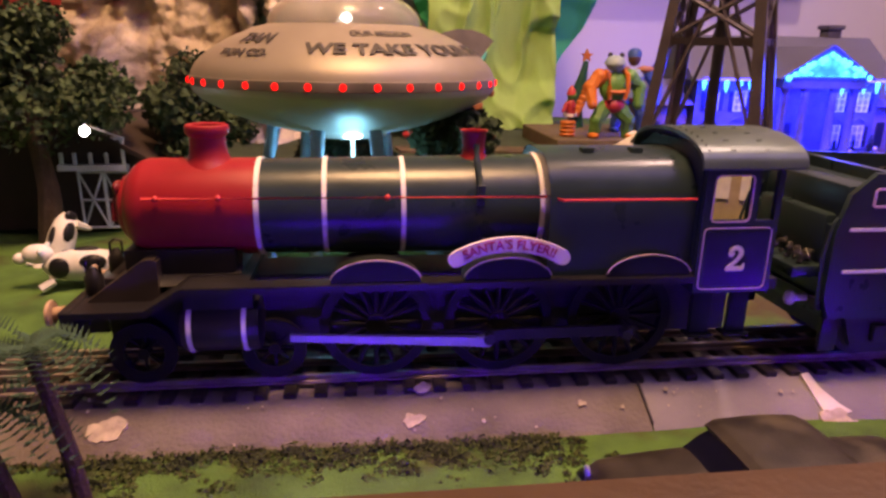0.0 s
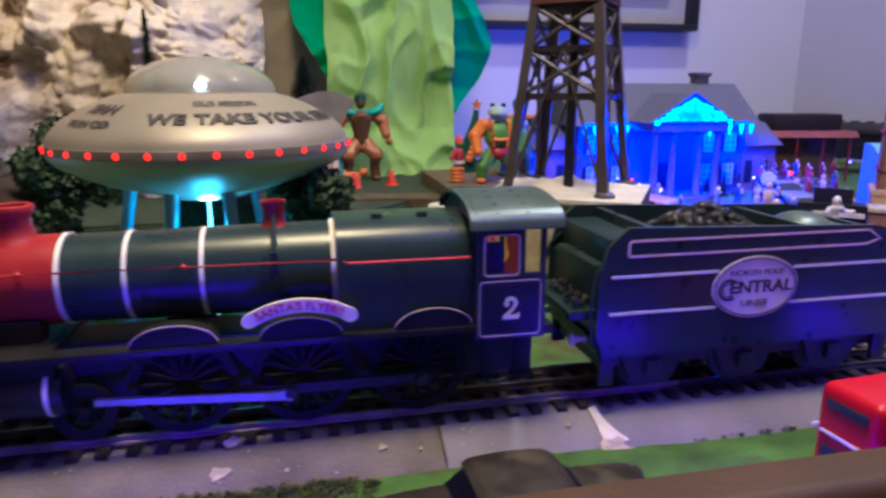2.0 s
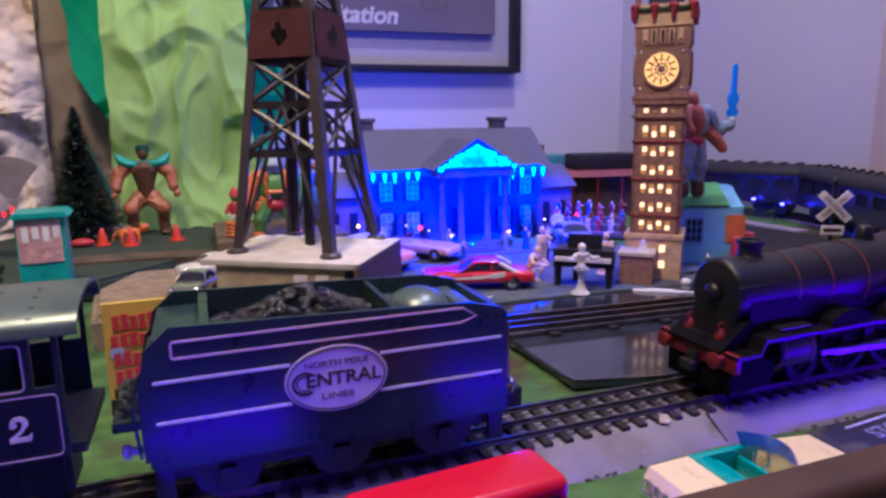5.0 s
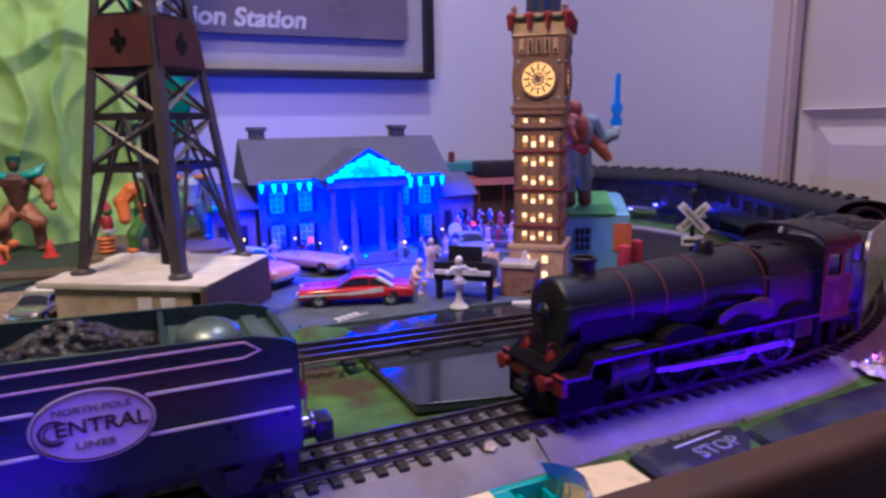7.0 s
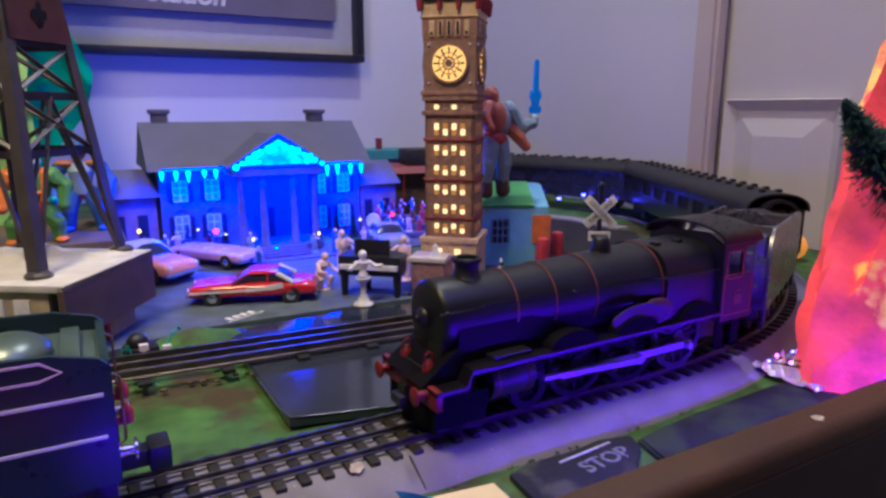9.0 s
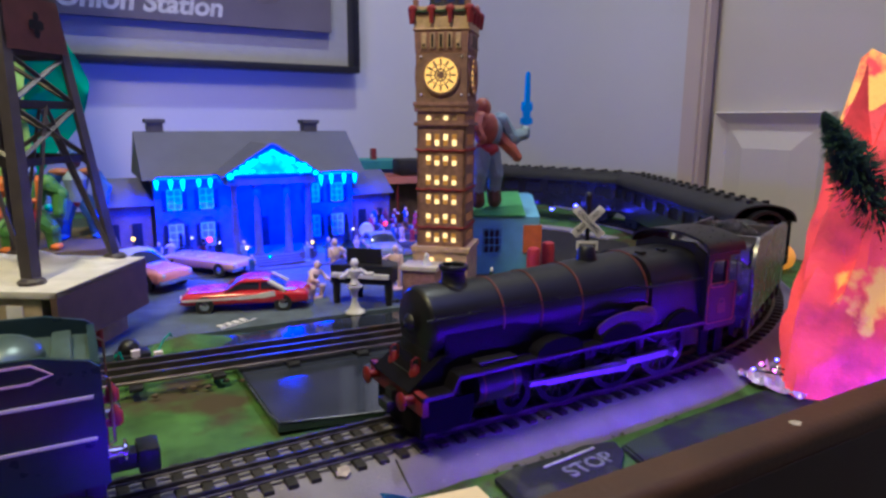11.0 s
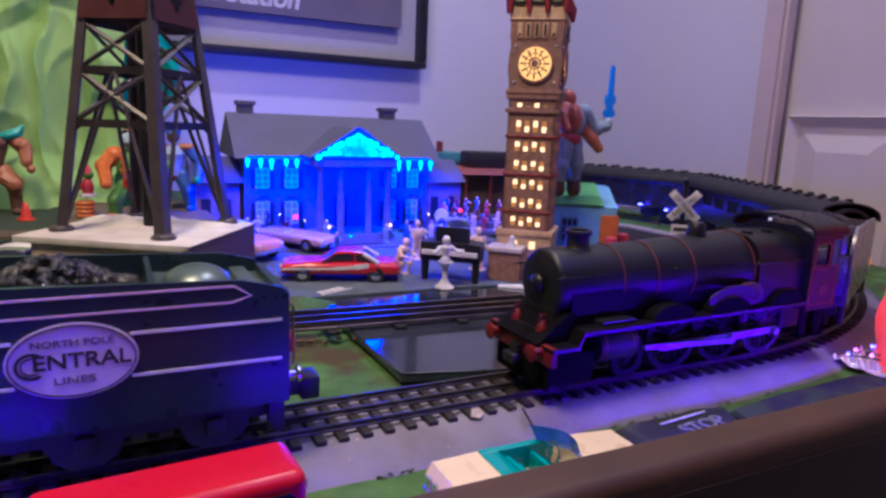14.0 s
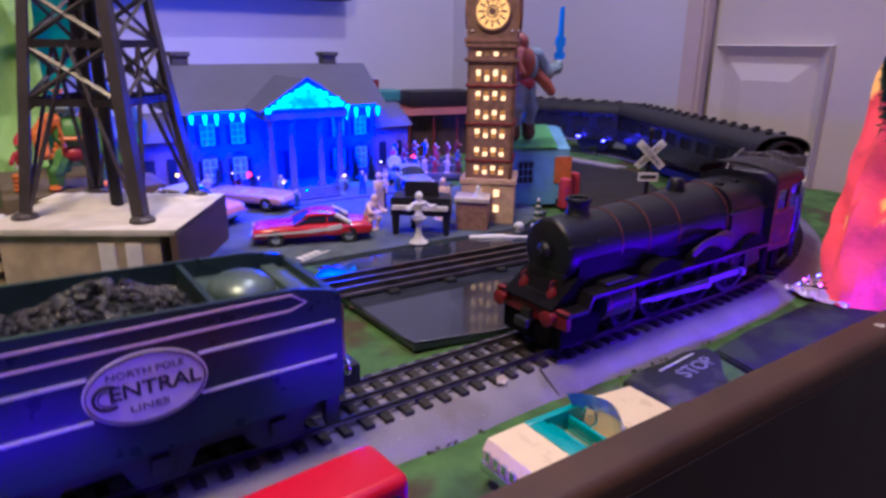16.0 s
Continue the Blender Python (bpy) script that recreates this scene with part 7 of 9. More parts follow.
def cloth(name, x0, x1, y, z0, z1, mats, label, seed, cut=None, amp=0.021):
    bm = B()
    nx, nz = 110, 170
    g = []
    for j in range(nz + 1):
        v = j / nz
        row = []
        for i in range(nx + 1):
            u = i / nx
            xa, xb = x0, x1
            if cut:
                xa, xb = cut(v, x0, x1)
            x = xa + (xb - xa) * u
            w1 = noise.noise((u * 0.8 + v * 1.4, v * 2.9 - u * 0.7, seed))
            wx = 0.35 * noise.noise((u * 1.7, v * 3.1, seed + 20))
            # narrow creases running slantwise, and sagging folds that fall back sharply underneath
            c1 = max(0, 1 - 5.0 * abs(noise.noise((u * 1.3 + v * 2.2 + wx, v * 3.6 - u * 1.6, seed + 3)))) ** 1.3
            c2 = max(0, 1 - 4.0 * abs(noise.noise((u * 2.6 - v * 4.4 + wx, v * 6.0 + u * 2.1, seed + 8)))) ** 1.2
            ph = (v * 4.3 + 0.75 * noise.noise((u * 1.6, v * 1.5, seed + 12)) + 0.25 * u) % 1.0
            sag = ph / 0.14 if ph < 0.14 else ((1 - ph) / 0.86) ** 1.6
            hold = min(1, max(0, noise.noise((u * 1.9 + 3, v * 2.7, seed + 30)) * 3.2 + 0.25))
            f = amp * (2.1 * w1 - 0.55 * c1 - 0.28 * c2 - 1.25 * sag * hold + 0.07 * noise.noise((u * 13, v * 22, seed)))
            row.append(bm.verts.new((x + 0.006 * noise.noise((v * 9, seed, i > nx / 2)), y + f - 0.03 * max(0, 0.12 - v) / 0.12, z0 + (z1 - z0) * v + (0.012 * noise.noise((u * 6, 0, seed)) if j == 0 else 0))))
        g.append(row)
    for j in range(nz):
        for i in range(nx):
            bm.faces.new((g[j][i], g[j][i + 1], g[j + 1][i + 1], g[j + 1][i]))
    fs = list(bm.faces)
    bmesh.ops.solidify(bm, geom=fs, thickness=0.0012)
    return solo(name, bm, mats, Matrix(), label, "cloth", smooth=60)


cloth("lime_backdrop", 0.105, 0.315, 1.10, 0.028, 0.66, CLOTH, "lime green crumpled cloth hung behind the layout", 1.0)
cloth("teal_backdrop", 0.06, 0.376, 1.16, 0.10, 0.68, TEALCLOTH, "teal green cloth hung behind the lime cloth", 6.0,
      cut=lambda v, a, b: (a + 0.10 * max(0, 0.30 - v) / 0.30 - 0.02 * v, b - 0.06 * max(0, 0.25 - v) / 0.25 + 0.03 * math.sin(v * 9)))
cloth("red_backdrop", -0.52, -0.327, 0.755, 0.12, 0.42, mat("red_cloth", (0.46, 0.06, 0.055), 0.9, bump=0.2), "dull red cloth hung before the mountain", 4.0, amp=0.008,
      cut=lambda v, a, b: (a, b + 0.20 * (v - 0.1)))
cloth("beige_backdrop", -0.06, 0.150, 1.235, 0.0, 0.70, BEIGECLOTH, "beige cloth hung between the mountain and the green cloth", 11.0, amp=0.010)
bm = B(); prism(bm, [(-0.25, 0.70), (0.12, 0.72), (0.26, 0.86), (0.40, 0.93), (0.40, 1.20), (-0.25, 1.20)], "z", 0.006, 0.027)
bmesh.ops.bevel(bm, geom=[e for e in bm.edges if e.verts[0].co.z > 0.02 and e.verts[1].co.z > 0.02], offset=0.004, segments=2, affect="EDGES")
solo("figure_platform", bm, mat("dark_green_felt", (0.035, 0.055, 0.03), 0.9, var=0.4, bump=0.6), Matrix(), "low dark green platform in front of the cloth", "platform")
bm = B(); pts_ = []
for i in range(9):
    a = radians(98 - i * 6)
    pts_.append((0.10 + 0.42 * math.cos(a), 0.435 + 0.42 * math.sin(a)))
for i in range(8, -1, -1):
    a = radians(98 - i * 6)
    pts_.append((0.10 + 0.375 * math.cos(a), 0.435 + 0.375 * math.sin(a)))
prism(bm, pts_, "z", 0.008, 0.030)
solo("dirt_road", bm, DIRT, Matrix(), "curved brown dirt road along the platform", "road")


# ---- trees ----
def foliage(name, clumps, count, size, mats, parent, seed, flat=1.0):
    rnd = random.Random(seed)
    vs, fs = [], []
    for c, r in clumps:
        for i in range(int(count * r / 0.03)):
            d = Vector((rnd.gauss(0, 1), rnd.gauss(0, 1), rnd.gauss(0, 0.8))).normalized() * r * rnd.random() ** 0.35
            d.z *= flat
            p = Vector(c) + d
            q = Euler((rnd.uniform(-1, 1) * 1.2, rnd.uniform(-1, 1) * 1.2, rnd.uniform(0, 6.3)))
            s = size * rnd.uniform(0.6, 1.4)
            b = len(vs)
            for u, v, w in ((-1, -0.55, 0), (1, -0.55, 0), (0.75, 0.6, 0.35), (-0.75, 0.6, 0.35)):
                e = Vector((u, v, w)) * s
                e.rotate(q)
                vs.append(p + e)
            fs.append((b, b + 1, b + 2, b + 3))
    me = bpy.data.meshes.new(name)
    me.from_pydata(vs, [], fs)
    me.materials.append(mats)
    ob = new(name, me)
    ob.parent = parent
    return ob


def tree(at, h, crown, label, seed, trunk=0.006, cone=False):
    rnd = random.Random(seed)
    t = thing("tree", pose(*at), label, "tree", "leafy model trees")
    bm = B()
    tube(bm, [(0, 0, 0), (0.002, 0.001, h * 0.25), (-0.002, 0, h * 0.55), (0.001, 0, h * 0.8)], [trunk * 1.3, trunk, trunk * 0.7, trunk * 0.3], 8)
    clumps = []
    for i in range(11):
        a, z = rnd.uniform(0, 6.3), h * (rnd.uniform(0.58, 0.98) if cone else rnd.uniform(0.42, 0.92))
        k = crown * (1.0 - 0.5 * abs(z / h - 0.62) / 0.35) * rnd.uniform(0.55, 0.9)
        if cone:
            k = crown * (1.28 - 1.10 * (z / h - 0.50) / 0.50) * rnd.uniform(0.55, 0.95)
        e = Vector((k * math.cos(a), k * math.sin(a), z))
        tube(bm, [(0, 0, z - h * 0.16), e * 0.55 + Vector((0, 0, z - h * 0.05)) * 0.45, e], [trunk * 0.5, trunk * 0.3, trunk * 0.12], 5)
        clumps.append((e, crown * rnd.uniform(0.28, 0.48) * (1.25 - 0.5 * z / h if cone else 1.0)))
    clumps.append(((0, 0, h * 0.88), crown * (0.34 if cone else 0.5))); clumps.append(((0, 0, h * 0.65), crown * 0.6))
    part("trunk", bm, BARK, t)
    foliage("crown", clumps, 760, 0.0024, LEAF, t, seed)
    return t


def pine(m, h, r, label, seed, snow=0.0, n=3200):
    rnd = random.Random(seed)
    t = thing("pine_tree", m, label, "tree", "bottle-brush pines")
    bm = B(); tube(bm, [(0, 0, 0), (0, 0, h)], [r * 0.10, r * 0.03], 6)
    lathe(bm, [(r * 0.35, -0.002), (r * 0.35, h * 0.03), (r * 0.2, h * 0.05)], n=12)
    part("trunk", bm, BARK, t)
    for nm, frac, mt in (("needles", 1.0, PINE), ("snow", snow, SNOW)):
        if frac <= 0:
            continue
        vs, fs = [], []
        for i in range(int(n * frac)):
            z = h * (0.06 + 0.94 * rnd.random() ** 1.2)
            k = r * (1 - z / h) ** 0.75 * rnd.uniform(0.55, 1.1) + 0.0015
            if nm == "snow":
                k *= 1.02
            a = rnd.uniform(0, 6.3)
            o, d = Vector((0, 0, z - k * 0.15)), Vector((math.cos(a), math.sin(a), rnd.uniform(-0.25, 0.35)))
            s = Vector((-d.y, d.x, 0)) * (0.0007 + 0.010 * r)
            b = len(vs)
            st = 0.15 if nm == "needles" else 0.75
            vs += [o + d * k * st - s, o + d * k * st + s, o + d * k + s * 0.3, o + d * k - s * 0.3]
            fs.append((b, b + 1, b + 2, b + 3))
        me = bpy.data.meshes.new(nm)
        me.from_pydata(vs, [], fs)
        me.materials.append(mt)
        ob = new(nm, me)
        ob.parent = t
    return t


tree((-0.238, 0.520, 0.003), 0.162, 0.066, "dark leafy model tree beside the barn", 11, 0.008, True)
tree((-0.143, 0.600, 0.003), 0.137, 0.050, "dark leafy model tree beside the flying saucer", 12)
tree((0.066, 0.462, 0.003), 0.112, 0.036, "low dark leafy model bush behind the locomotive", 13)
tree((-0.02, 0.585, 0.003), 0.075, 0.045, "dark leafy model bush under the flying saucer", 14)
pine(pose(0.064, 1.02, 0.027, 0, 1, 0), 0.188, 0.070, "dark green bottle-brush pine on the platform", 21, 0.03, 9000)
pine(pose(0.012, 0.835, 0.150, 0, -46, 0), 0.085, 0.022, "snow-dusted bottle-brush pine leaning on the mountain", 22, 0.55)
pine(pose(-0.115, 0.84, 0.12), 0.14, 0.026, "small dark pine standing on a mountain ledge", 23)


def palm(at, h, label, seed):
    rnd = random.Random(seed)
    t = thing("palm_tree", pose(*at), label, "tree", "model palms")
    bm = B(); top = Vector((-0.010, 0.002, h))
    tube(bm, [(0, 0, 0), (-0.002, 0, h * 0.4), (-0.006, 0.001, h * 0.75), top], [0.0030, 0.0026, 0.0023, 0.0020], 8)
    part("trunk", bm, mat("palm_bark", (0.06, 0.032, 0.018), 0.8, bump=0.5), t)
    for i in range(22):
        a, up = 2 * math.pi * i / 22 + rnd.uniform(-0.2, 0.2), rnd.uniform(0.1, 0.9)
        L = rnd.uniform(0.020, 0.032)
        vs, fs = [], []
        for k in range(16):
            u = k / 15
            c = top + Vector((math.cos(a) * L * u, math.sin(a) * L * u, L * (up * u - 1.1 * u * u)))
            w = 0.0052 * math.sin(math.pi * min(1, u * 0.9 + 0.08))
            for s in (-1, 1):
                q = Vector((-math.sin(a), math.cos(a), -0.5)) * s
                if s > 0:
                    q = Vector((-math.sin(a), math.cos(a), 0.5)) * s
                b = len(vs)
                fw = Vector((math.cos(a), math.sin(a), 0)) * 0.0012
                vs += [c - fw * 0.6, c + fw * 0.6, c + q * w + fw * 2.2]
                fs.append((b, b + 1, b + 2))
        me = bpy.data.meshes.new("frond")
        me.from_pydata(vs, [], fs)
        me.materials.append(PINE)
        ob = new("frond", me)
        ob.parent = t
    return t


palm((-0.090, 0.190, 0.0), 0.062, "small dark model palm beside the roadbed", 31)
palm((-0.106, 0.183, 0.0), 0.043, "small dark model palm beside the roadbed", 32)
rnd = random.Random(77)
cl = []
for i in range(760):
    s = rnd.uniform(-0.22, 0.085)
    y = 0.2265 - abs(rnd.gauss(0, 0.011)) + (0.003 if s < -0.02 else 0) * rnd.random()
    if noise.noise((s * 45, y * 45, 4)) > 0.10 and y < 0.222:
        continue
    cl.append(((s, y, 0.0), rnd.uniform(0.0018, 0.0048) * (1.25 if y > 0.219 else 0.9)))
for i in range(300):
    s = rnd.uniform(-0.20, 0.10)
    y = rnd.uniform(0.165, 0.222)
    if noise.noise((s * 30, y * 30, 9)) > -0.04:
        cl.append(((s, y, 0.0), rnd.uniform(0.0015, 0.0034)))
for i in range(150):
    s = rnd.uniform(0.08, 0.70)
    if noise.noise((s * 20, 0, 2)) > 0.0:
        cl.append(((s, 0.2265 + rnd.gauss(0, 0.0012), 0.0), rnd.uniform(0.0010, 0.0026)))
bush = foliage("turf_tufts", cl, 330, 0.00070, TURF, None, 5, 0.5)
tagged(bush, "dark foam turf tufts along the roadbed edge", "turf", kind="stuff")

# ---- barn and cows ----
barn = thing("barn", pose(-0.245, 0.60, 0.003), "dark model barn with white cross-braced doors and a lamp", "barn")
bm = B(); prism(bm, [(-0.09, 0.0), (0.075, 0.0), (0.075, 0.055), (0.03, 0.082), (-0.045, 0.082), (-0.09, 0.055)], "y", -0.045, 0.08)
part("body", bm, BARNM, barn)
for a, b in (((0.03, 0.083), (0.090, 0.048)), ((-0.045, 0.083), (-0.105, 0.048))):
    bm = B(); vs = [(a[0], a[1]), (b[0], b[1]), (b[0], b[1] + 0.004), (a[0], a[1] + 0.004)]
    prism(bm, vs, "y", -0.055, 0.085)
    part("roof_slope", bm, BARNM, barn)
bm = B(); box(bm, -0.048, 0.033, -0.055, 0.085, 0.0825, 0.087)
part("roof_ridge", bm, BARNM, barn)
W2 = mat("gate_white", (0.62, 0.64, 0.66), 0.6)
for x0 in (0.018, 0.038):
    bm = B()
    for p0, p1 in (((0, 0), (0, 1)), ((1, 0), (1, 1)), ((0, 0), (1, 0)), ((0, 1), (1, 1)), ((0, 0.5), (1, 0.5)), ((0, 0), (1, 1)), ((0, 1), (1, 0))):
        a = Vector((x0 + 0.019 * p0[0], -0.047, 0.002 + 0.046 * p0[1])); b = Vector((x0 + 0.019 * p1[0], -0.047, 0.002 + 0.046 * p1[1]))
        tube(bm, [a, b], 0.0011, 4)
    part("door_frame", bm, W2, barn, "white cross-braced door frame")
bm = B(); box(bm, 0.006, 0.058, -0.054, -0.046, 0.0500, 0.0545)
for x in (0.008, 0.018, 0.030, 0.042, 0.055):
    box(bm, x, x + 0.0022, -0.053, -0.050, 0.0545, 0.064 + (0.012 if x > 0.05 else 0))
box(bm, 0.040, 0.057, -0.053, -0.050, 0.0745, 0.0765)
part("loft_rail", bm, W2, barn, "white loft railing")
bm = B(); cyl(bm, (0.0565, -0.048, 0.075), (0.0695, -0.153, 0.0975), 0.0007, n=6); part("lamp_arm", bm, W2, barn)
bm = B(); ball(bm, (0.0700, -0.155, 0.0935), 0.0029, n=12)
part("lamp_bulb", bm, LIT_WHITE, barn, "bright white lamp")


def cow(m, label, lying, k=0.76):
    bm = B()
    m = m @ Matrix.Scale(k, 4)
    ball(bm, (0, 0, 0.011 if lying else 0.016), 0.010, 2.0, 0.85, 0.85, 14)
    ball(bm, (-0.021, 0, 0.018 if lying else 0.026), 0.0058, 1.3, 0.9, 0.9, 12)
    ball(bm, (-0.029, 0, 0.016 if lying else 0.023), 0.0035, 1.1, 0.9, 0.9, 10)
    for s in (-1, 1):
        ball(bm, (-0.018, s * 0.006, 0.021 if lying else 0.030), 0.0022, 0.6, 1.4, 0.7, 8)
        for x in (-0.013, 0.013):
            if lying:
                tube(bm, [(x, s * 0.007, 0.005), (x - 0.006, s * 0.010, 0.002)], 0.0022, 6)
            else:
                tube(bm, [(x, s * 0.005, 0.014), (x, s * 0.005, 0.0)], [0.003, 0.0018], 6)
    for x, y, z, sx, sz in ((0.006, -0.0072, 0.014, 1.6, 1.0), (-0.010, -0.0074, 0.012, 1.2, 1.3), (0.017, -0.004, 0.012, 0.8, 1.2), (0.002, 0.0, 0.0195, 1.5, 0.3)):
        zz = z if lying else z + 0.005
        ball(bm, (x, y, zz), 0.0043, sx, 0.5, sz, 10, mi=1)
    return solo("toy_cow", bm, [FIGWHITE, BLACK], m, label, "toy cow", "toy cows")


cow(pose(-0.178, 0.424, 0.001, 0, 0, 8), "black and white toy cow lying on the grass", True, 1.22)
cow(pose(-0.212, 0.500, 0.004, 0, -62, 70), "black and white toy cow rearing up by the barn", False, 1.12)


# ---- action figures and figurines ----
def limb(bm, pts, rs, mi):
    tube(bm, pts, rs, 8, mi)
    for p, r in zip(pts, rs):
        ball(bm, p, r * 1.04, n=8, mi=mi)


bm = B()
for s in (-1, 1):
    limb(bm, [(s * 0.009, 0, 0.055), (s * 0.0235, -0.008, 0.041), (s * 0.0225, 0.001, 0.024)], [0.0135, 0.0118, 0.0085], 0)
    limb(bm, [(s * 0.0225, 0.001, 0.024), (s * 0.0235, 0.0, 0.006)], [0.0088, 0.0082], 2)
    ball(bm, (s * 0.0245, -0.007, 0.004), 0.008, 0.9, 1.5, 0.5, 10, 2)
    ball(bm, (s * 0.020, -0.004, 0.106), 0.0140, 1.15, 0.85, 0.48, 14, 1, Euler((0, -s * 0.25, 0)).to_matrix()); tube(bm, [(s * 0.026, -0.004, 0.107), (s * 0.034, -0.003, 0.113), (s * 0.040, -0.002, 0.121)], [0.0085, 0.0060, 0.0012], 8, 1)
    limb(bm, [(s * 0.026, 0, 0.101), (s * 0.039, -0.002, 0.088), (s * 0.041, -0.012, 0.072)], [0.0105, 0.0100, 0.0078], 0)
    ball(bm, (s * 0.038, -0.002, 0.091), 0.0102, 0.9, 1, 1.2, 10, 0)
    ball(bm, (s * 0.046, -0.014, 0.062), 0.0062, n=10, mi=0)
    ball(bm, (s * 0.008, -0.011, 0.096), 0.0105, 1.0, 0.6, 0.8, 12, 2)
ball(bm, (0, 0, 0.060), 0.0135, 1.15, 0.85, 0.75, 14, 2)
tube(bm, [(0, 0, 0.060), (0, -0.001, 0.072), (0, -0.001, 0.088), (0, -0.001, 0.100), (0, 0, 0.108)], [0.0125, 0.0125, 0.0175, 0.0195, 0.012], 14, 2)
ball(bm, (0, -0.003, 0.105), 0.013, 1.3, 0.8, 0.45, 14, 1)
ball(bm, (0, -0.002, 0.121), 0.0092, 0.92, 1, 1.15, 14, 2)
lathe(bm, [(0.0098, 0.1215), (0.0104, 0.127), (0.0094, 0.1315), (0.0052, 0.1335)], n=18, mi=3)
tube(bm, [(-0.047, -0.016, 0.045), (-0.052, -0.016, 0.066), (-0.074, -0.014, 0.134)], [0.0030, 0.0042, 0.0014], 6, 3)
tube(bm, [(-0.057, -0.016, 0.064), (-0.042, -0.016, 0.069)], [0.0026, 0.0026], 6, 3)
DKGREEN = mat("figure_dark_green", (0.01, 0.07, 0.05), 0.4, bump=0.03)
solo("action_figure", bm, [FIGTAN, FIGTEAL, FIGBROWN, DKGREEN], pose(0.152, 1.012, 0.027) @ Matrix.Diagonal((0.92, 1, 1, 1)), "tan toy figure with teal shoulder armour holding a blade", "action figure")

bm = B()
for s in (-1, 1):
    limb(bm, [(s * 0.010, 0, 0.036), (s * 0.021, -0.004, 0.022), (s * 0.022, 0, 0.004)], [0.0105, 0.0090, 0.0075], 0)
    ball(bm, (s * 0.024, -0.005, 0.003), 0.008, 0.9, 1.5, 0.5, 10, 1)
ball(bm, (0, -0.002, 0.040), 0.0140, 1.1, 0.9, 0.7, 14, 2)
ball(bm, (0, 0, 0.062), 0.0175, 1.1, 0.8, 1.1, 16, 0)
for x in (-0.012, 0.012):
    tube(bm, [(x * 0.8, -0.014, 0.048), (x, -0.0165, 0.062), (x, -0.013, 0.078), (x, 0.0, 0.082)], 0.0028, 6, 1)
tube(bm, [(-0.014, -0.014, 0.058), (0, -0.0175, 0.057), (0.014, -0.014, 0.058)], 0.0028, 6, 1)
for s in (-1, 1):
    limb(bm, [(s * 0.020, 0, 0.074), (s * 0.032, -0.002, 0.062), (s * 0.030, -0.010, 0.042)], [0.0105, 0.0090, 0.0065], 1 if s < 0 else 0)
ball(bm, (0, 0, 0.090), 0.0105, 1.2, 1.0, 0.85, 16, 3)
lathe(bm, [(0.0135, 0.090), (0.0125, 0.094), (0.0085, 0.099), (0.003, 0.101)], (-0.002, -0.002, 0), 20, mi=3)
for s in (-1, 1):
    ball(bm, (s * 0.0075, 0.002, 0.101), 0.0035, n=8, mi=4)
solo("action_figure", bm, [FIGGREEN, FIGORANGE, FIGRED, FIGGREY, BLACK], pose(0.316, 0.815, 0.046), "green toy frog figure with orange harness and red trunks", "action figure")
bm = B(); box(bm, 0.240, 0.405, 0.790, 0.975, 0.0, 0.0455, bev=0.003)
solo("display_step", bm, mat("brown_card", (0.12, 0.09, 0.05), 0.85), Matrix(), "low brown step under the toy figures", "platform")
bm = B()
for s in (-1, 1):
    limb(bm, [(s * 0.008, 0, 0.046), (s * 0.016, -0.004, 0.026), (s * 0.018, 0.001, 0.006)], [0.0100, 0.0088, 0.0070], 0)
    ball(bm, (s * 0.019, -0.006, 0.003), 0.0072, 0.9, 1.5, 0.5, 10, 0)
    limb(bm, [(s * 0.022, 0, 0.078), (s * 0.032, -0.003, 0.062), (s * 0.030, -0.012, 0.046)], [0.0088, 0.0082, 0.0062], 0)
    ball(bm, (s * 0.029, -0.015, 0.041), 0.0060, n=10, mi=4)
    ball(bm, (s * 0.016, -0.002, 0.083), 0.0100, 1.25, 0.8, 0.5, 12, 3)
ball(bm, (0, 0, 0.047), 0.0115, 1.15, 0.85, 0.75, 14, 1)
tube(bm, [(0, 0, 0.046), (0, 0, 0.060), (0, 0, 0.074), (0, 0, 0.084)], [0.0108, 0.0115, 0.0155, 0.0105], 14, 2)
ball(bm, (0, -0.001, 0.097), 0.0088, 0.95, 1, 1.15, 14, 5)
lathe(bm, [(0.0094, 0.099), (0.0096, 0.104), (0.0070, 0.109), (0.0020, 0.111)], n=16, mi=0)
solo("action_figure", bm, [FIGBLUE, FIGRED, FIGGREY, FIGTAN, FIGTEAL, FIGBROWN], pose(0.366, 0.880, 0.0457, 0, 0, -10), "blue toy figure with grey armour and red trunks", "action figure")
ot = thing("toy_tree", pose(0.309, 0.935, 0.0457) @ Matrix.Scale(0.92, 4), "dark toy tree with an orange garland and an orange star", "toy tree")
bm = B(); tube(bm, [(0, 0, 0), (-0.004, 0, 0.04), (0.006, 0, 0.075), (0.010, 0, 0.100)], [0.013, 0.012, 0.007, 0.004], 10)
part("body", bm, DKGREEN, ot)
bm = B(); tube(bm, [(-0.006 + 0.020 * i / 12, -0.012, 0.018 + 0.045 * i / 12 + 0.002 * (i % 2)) for i in range(13)], [0.0075 if i % 2 else 0.0062 for i in range(13)], 8)
part("garland", bm, FIGORANGE, ot)
bm = B(); pts = [((0.010 if i % 2 == 0 else 0.0042) * math.sin(math.pi * i / 5), (0.010 if i % 2 == 0 else 0.0042) * math.cos(math.pi * i / 5)) for i in range(10)]
prism(bm, [(x + 0.010, z + 0.108) for x, z in pts], "y", -0.003, 0.003)
part("star", bm, FIGORANGE, ot, "orange star")
bm = B()
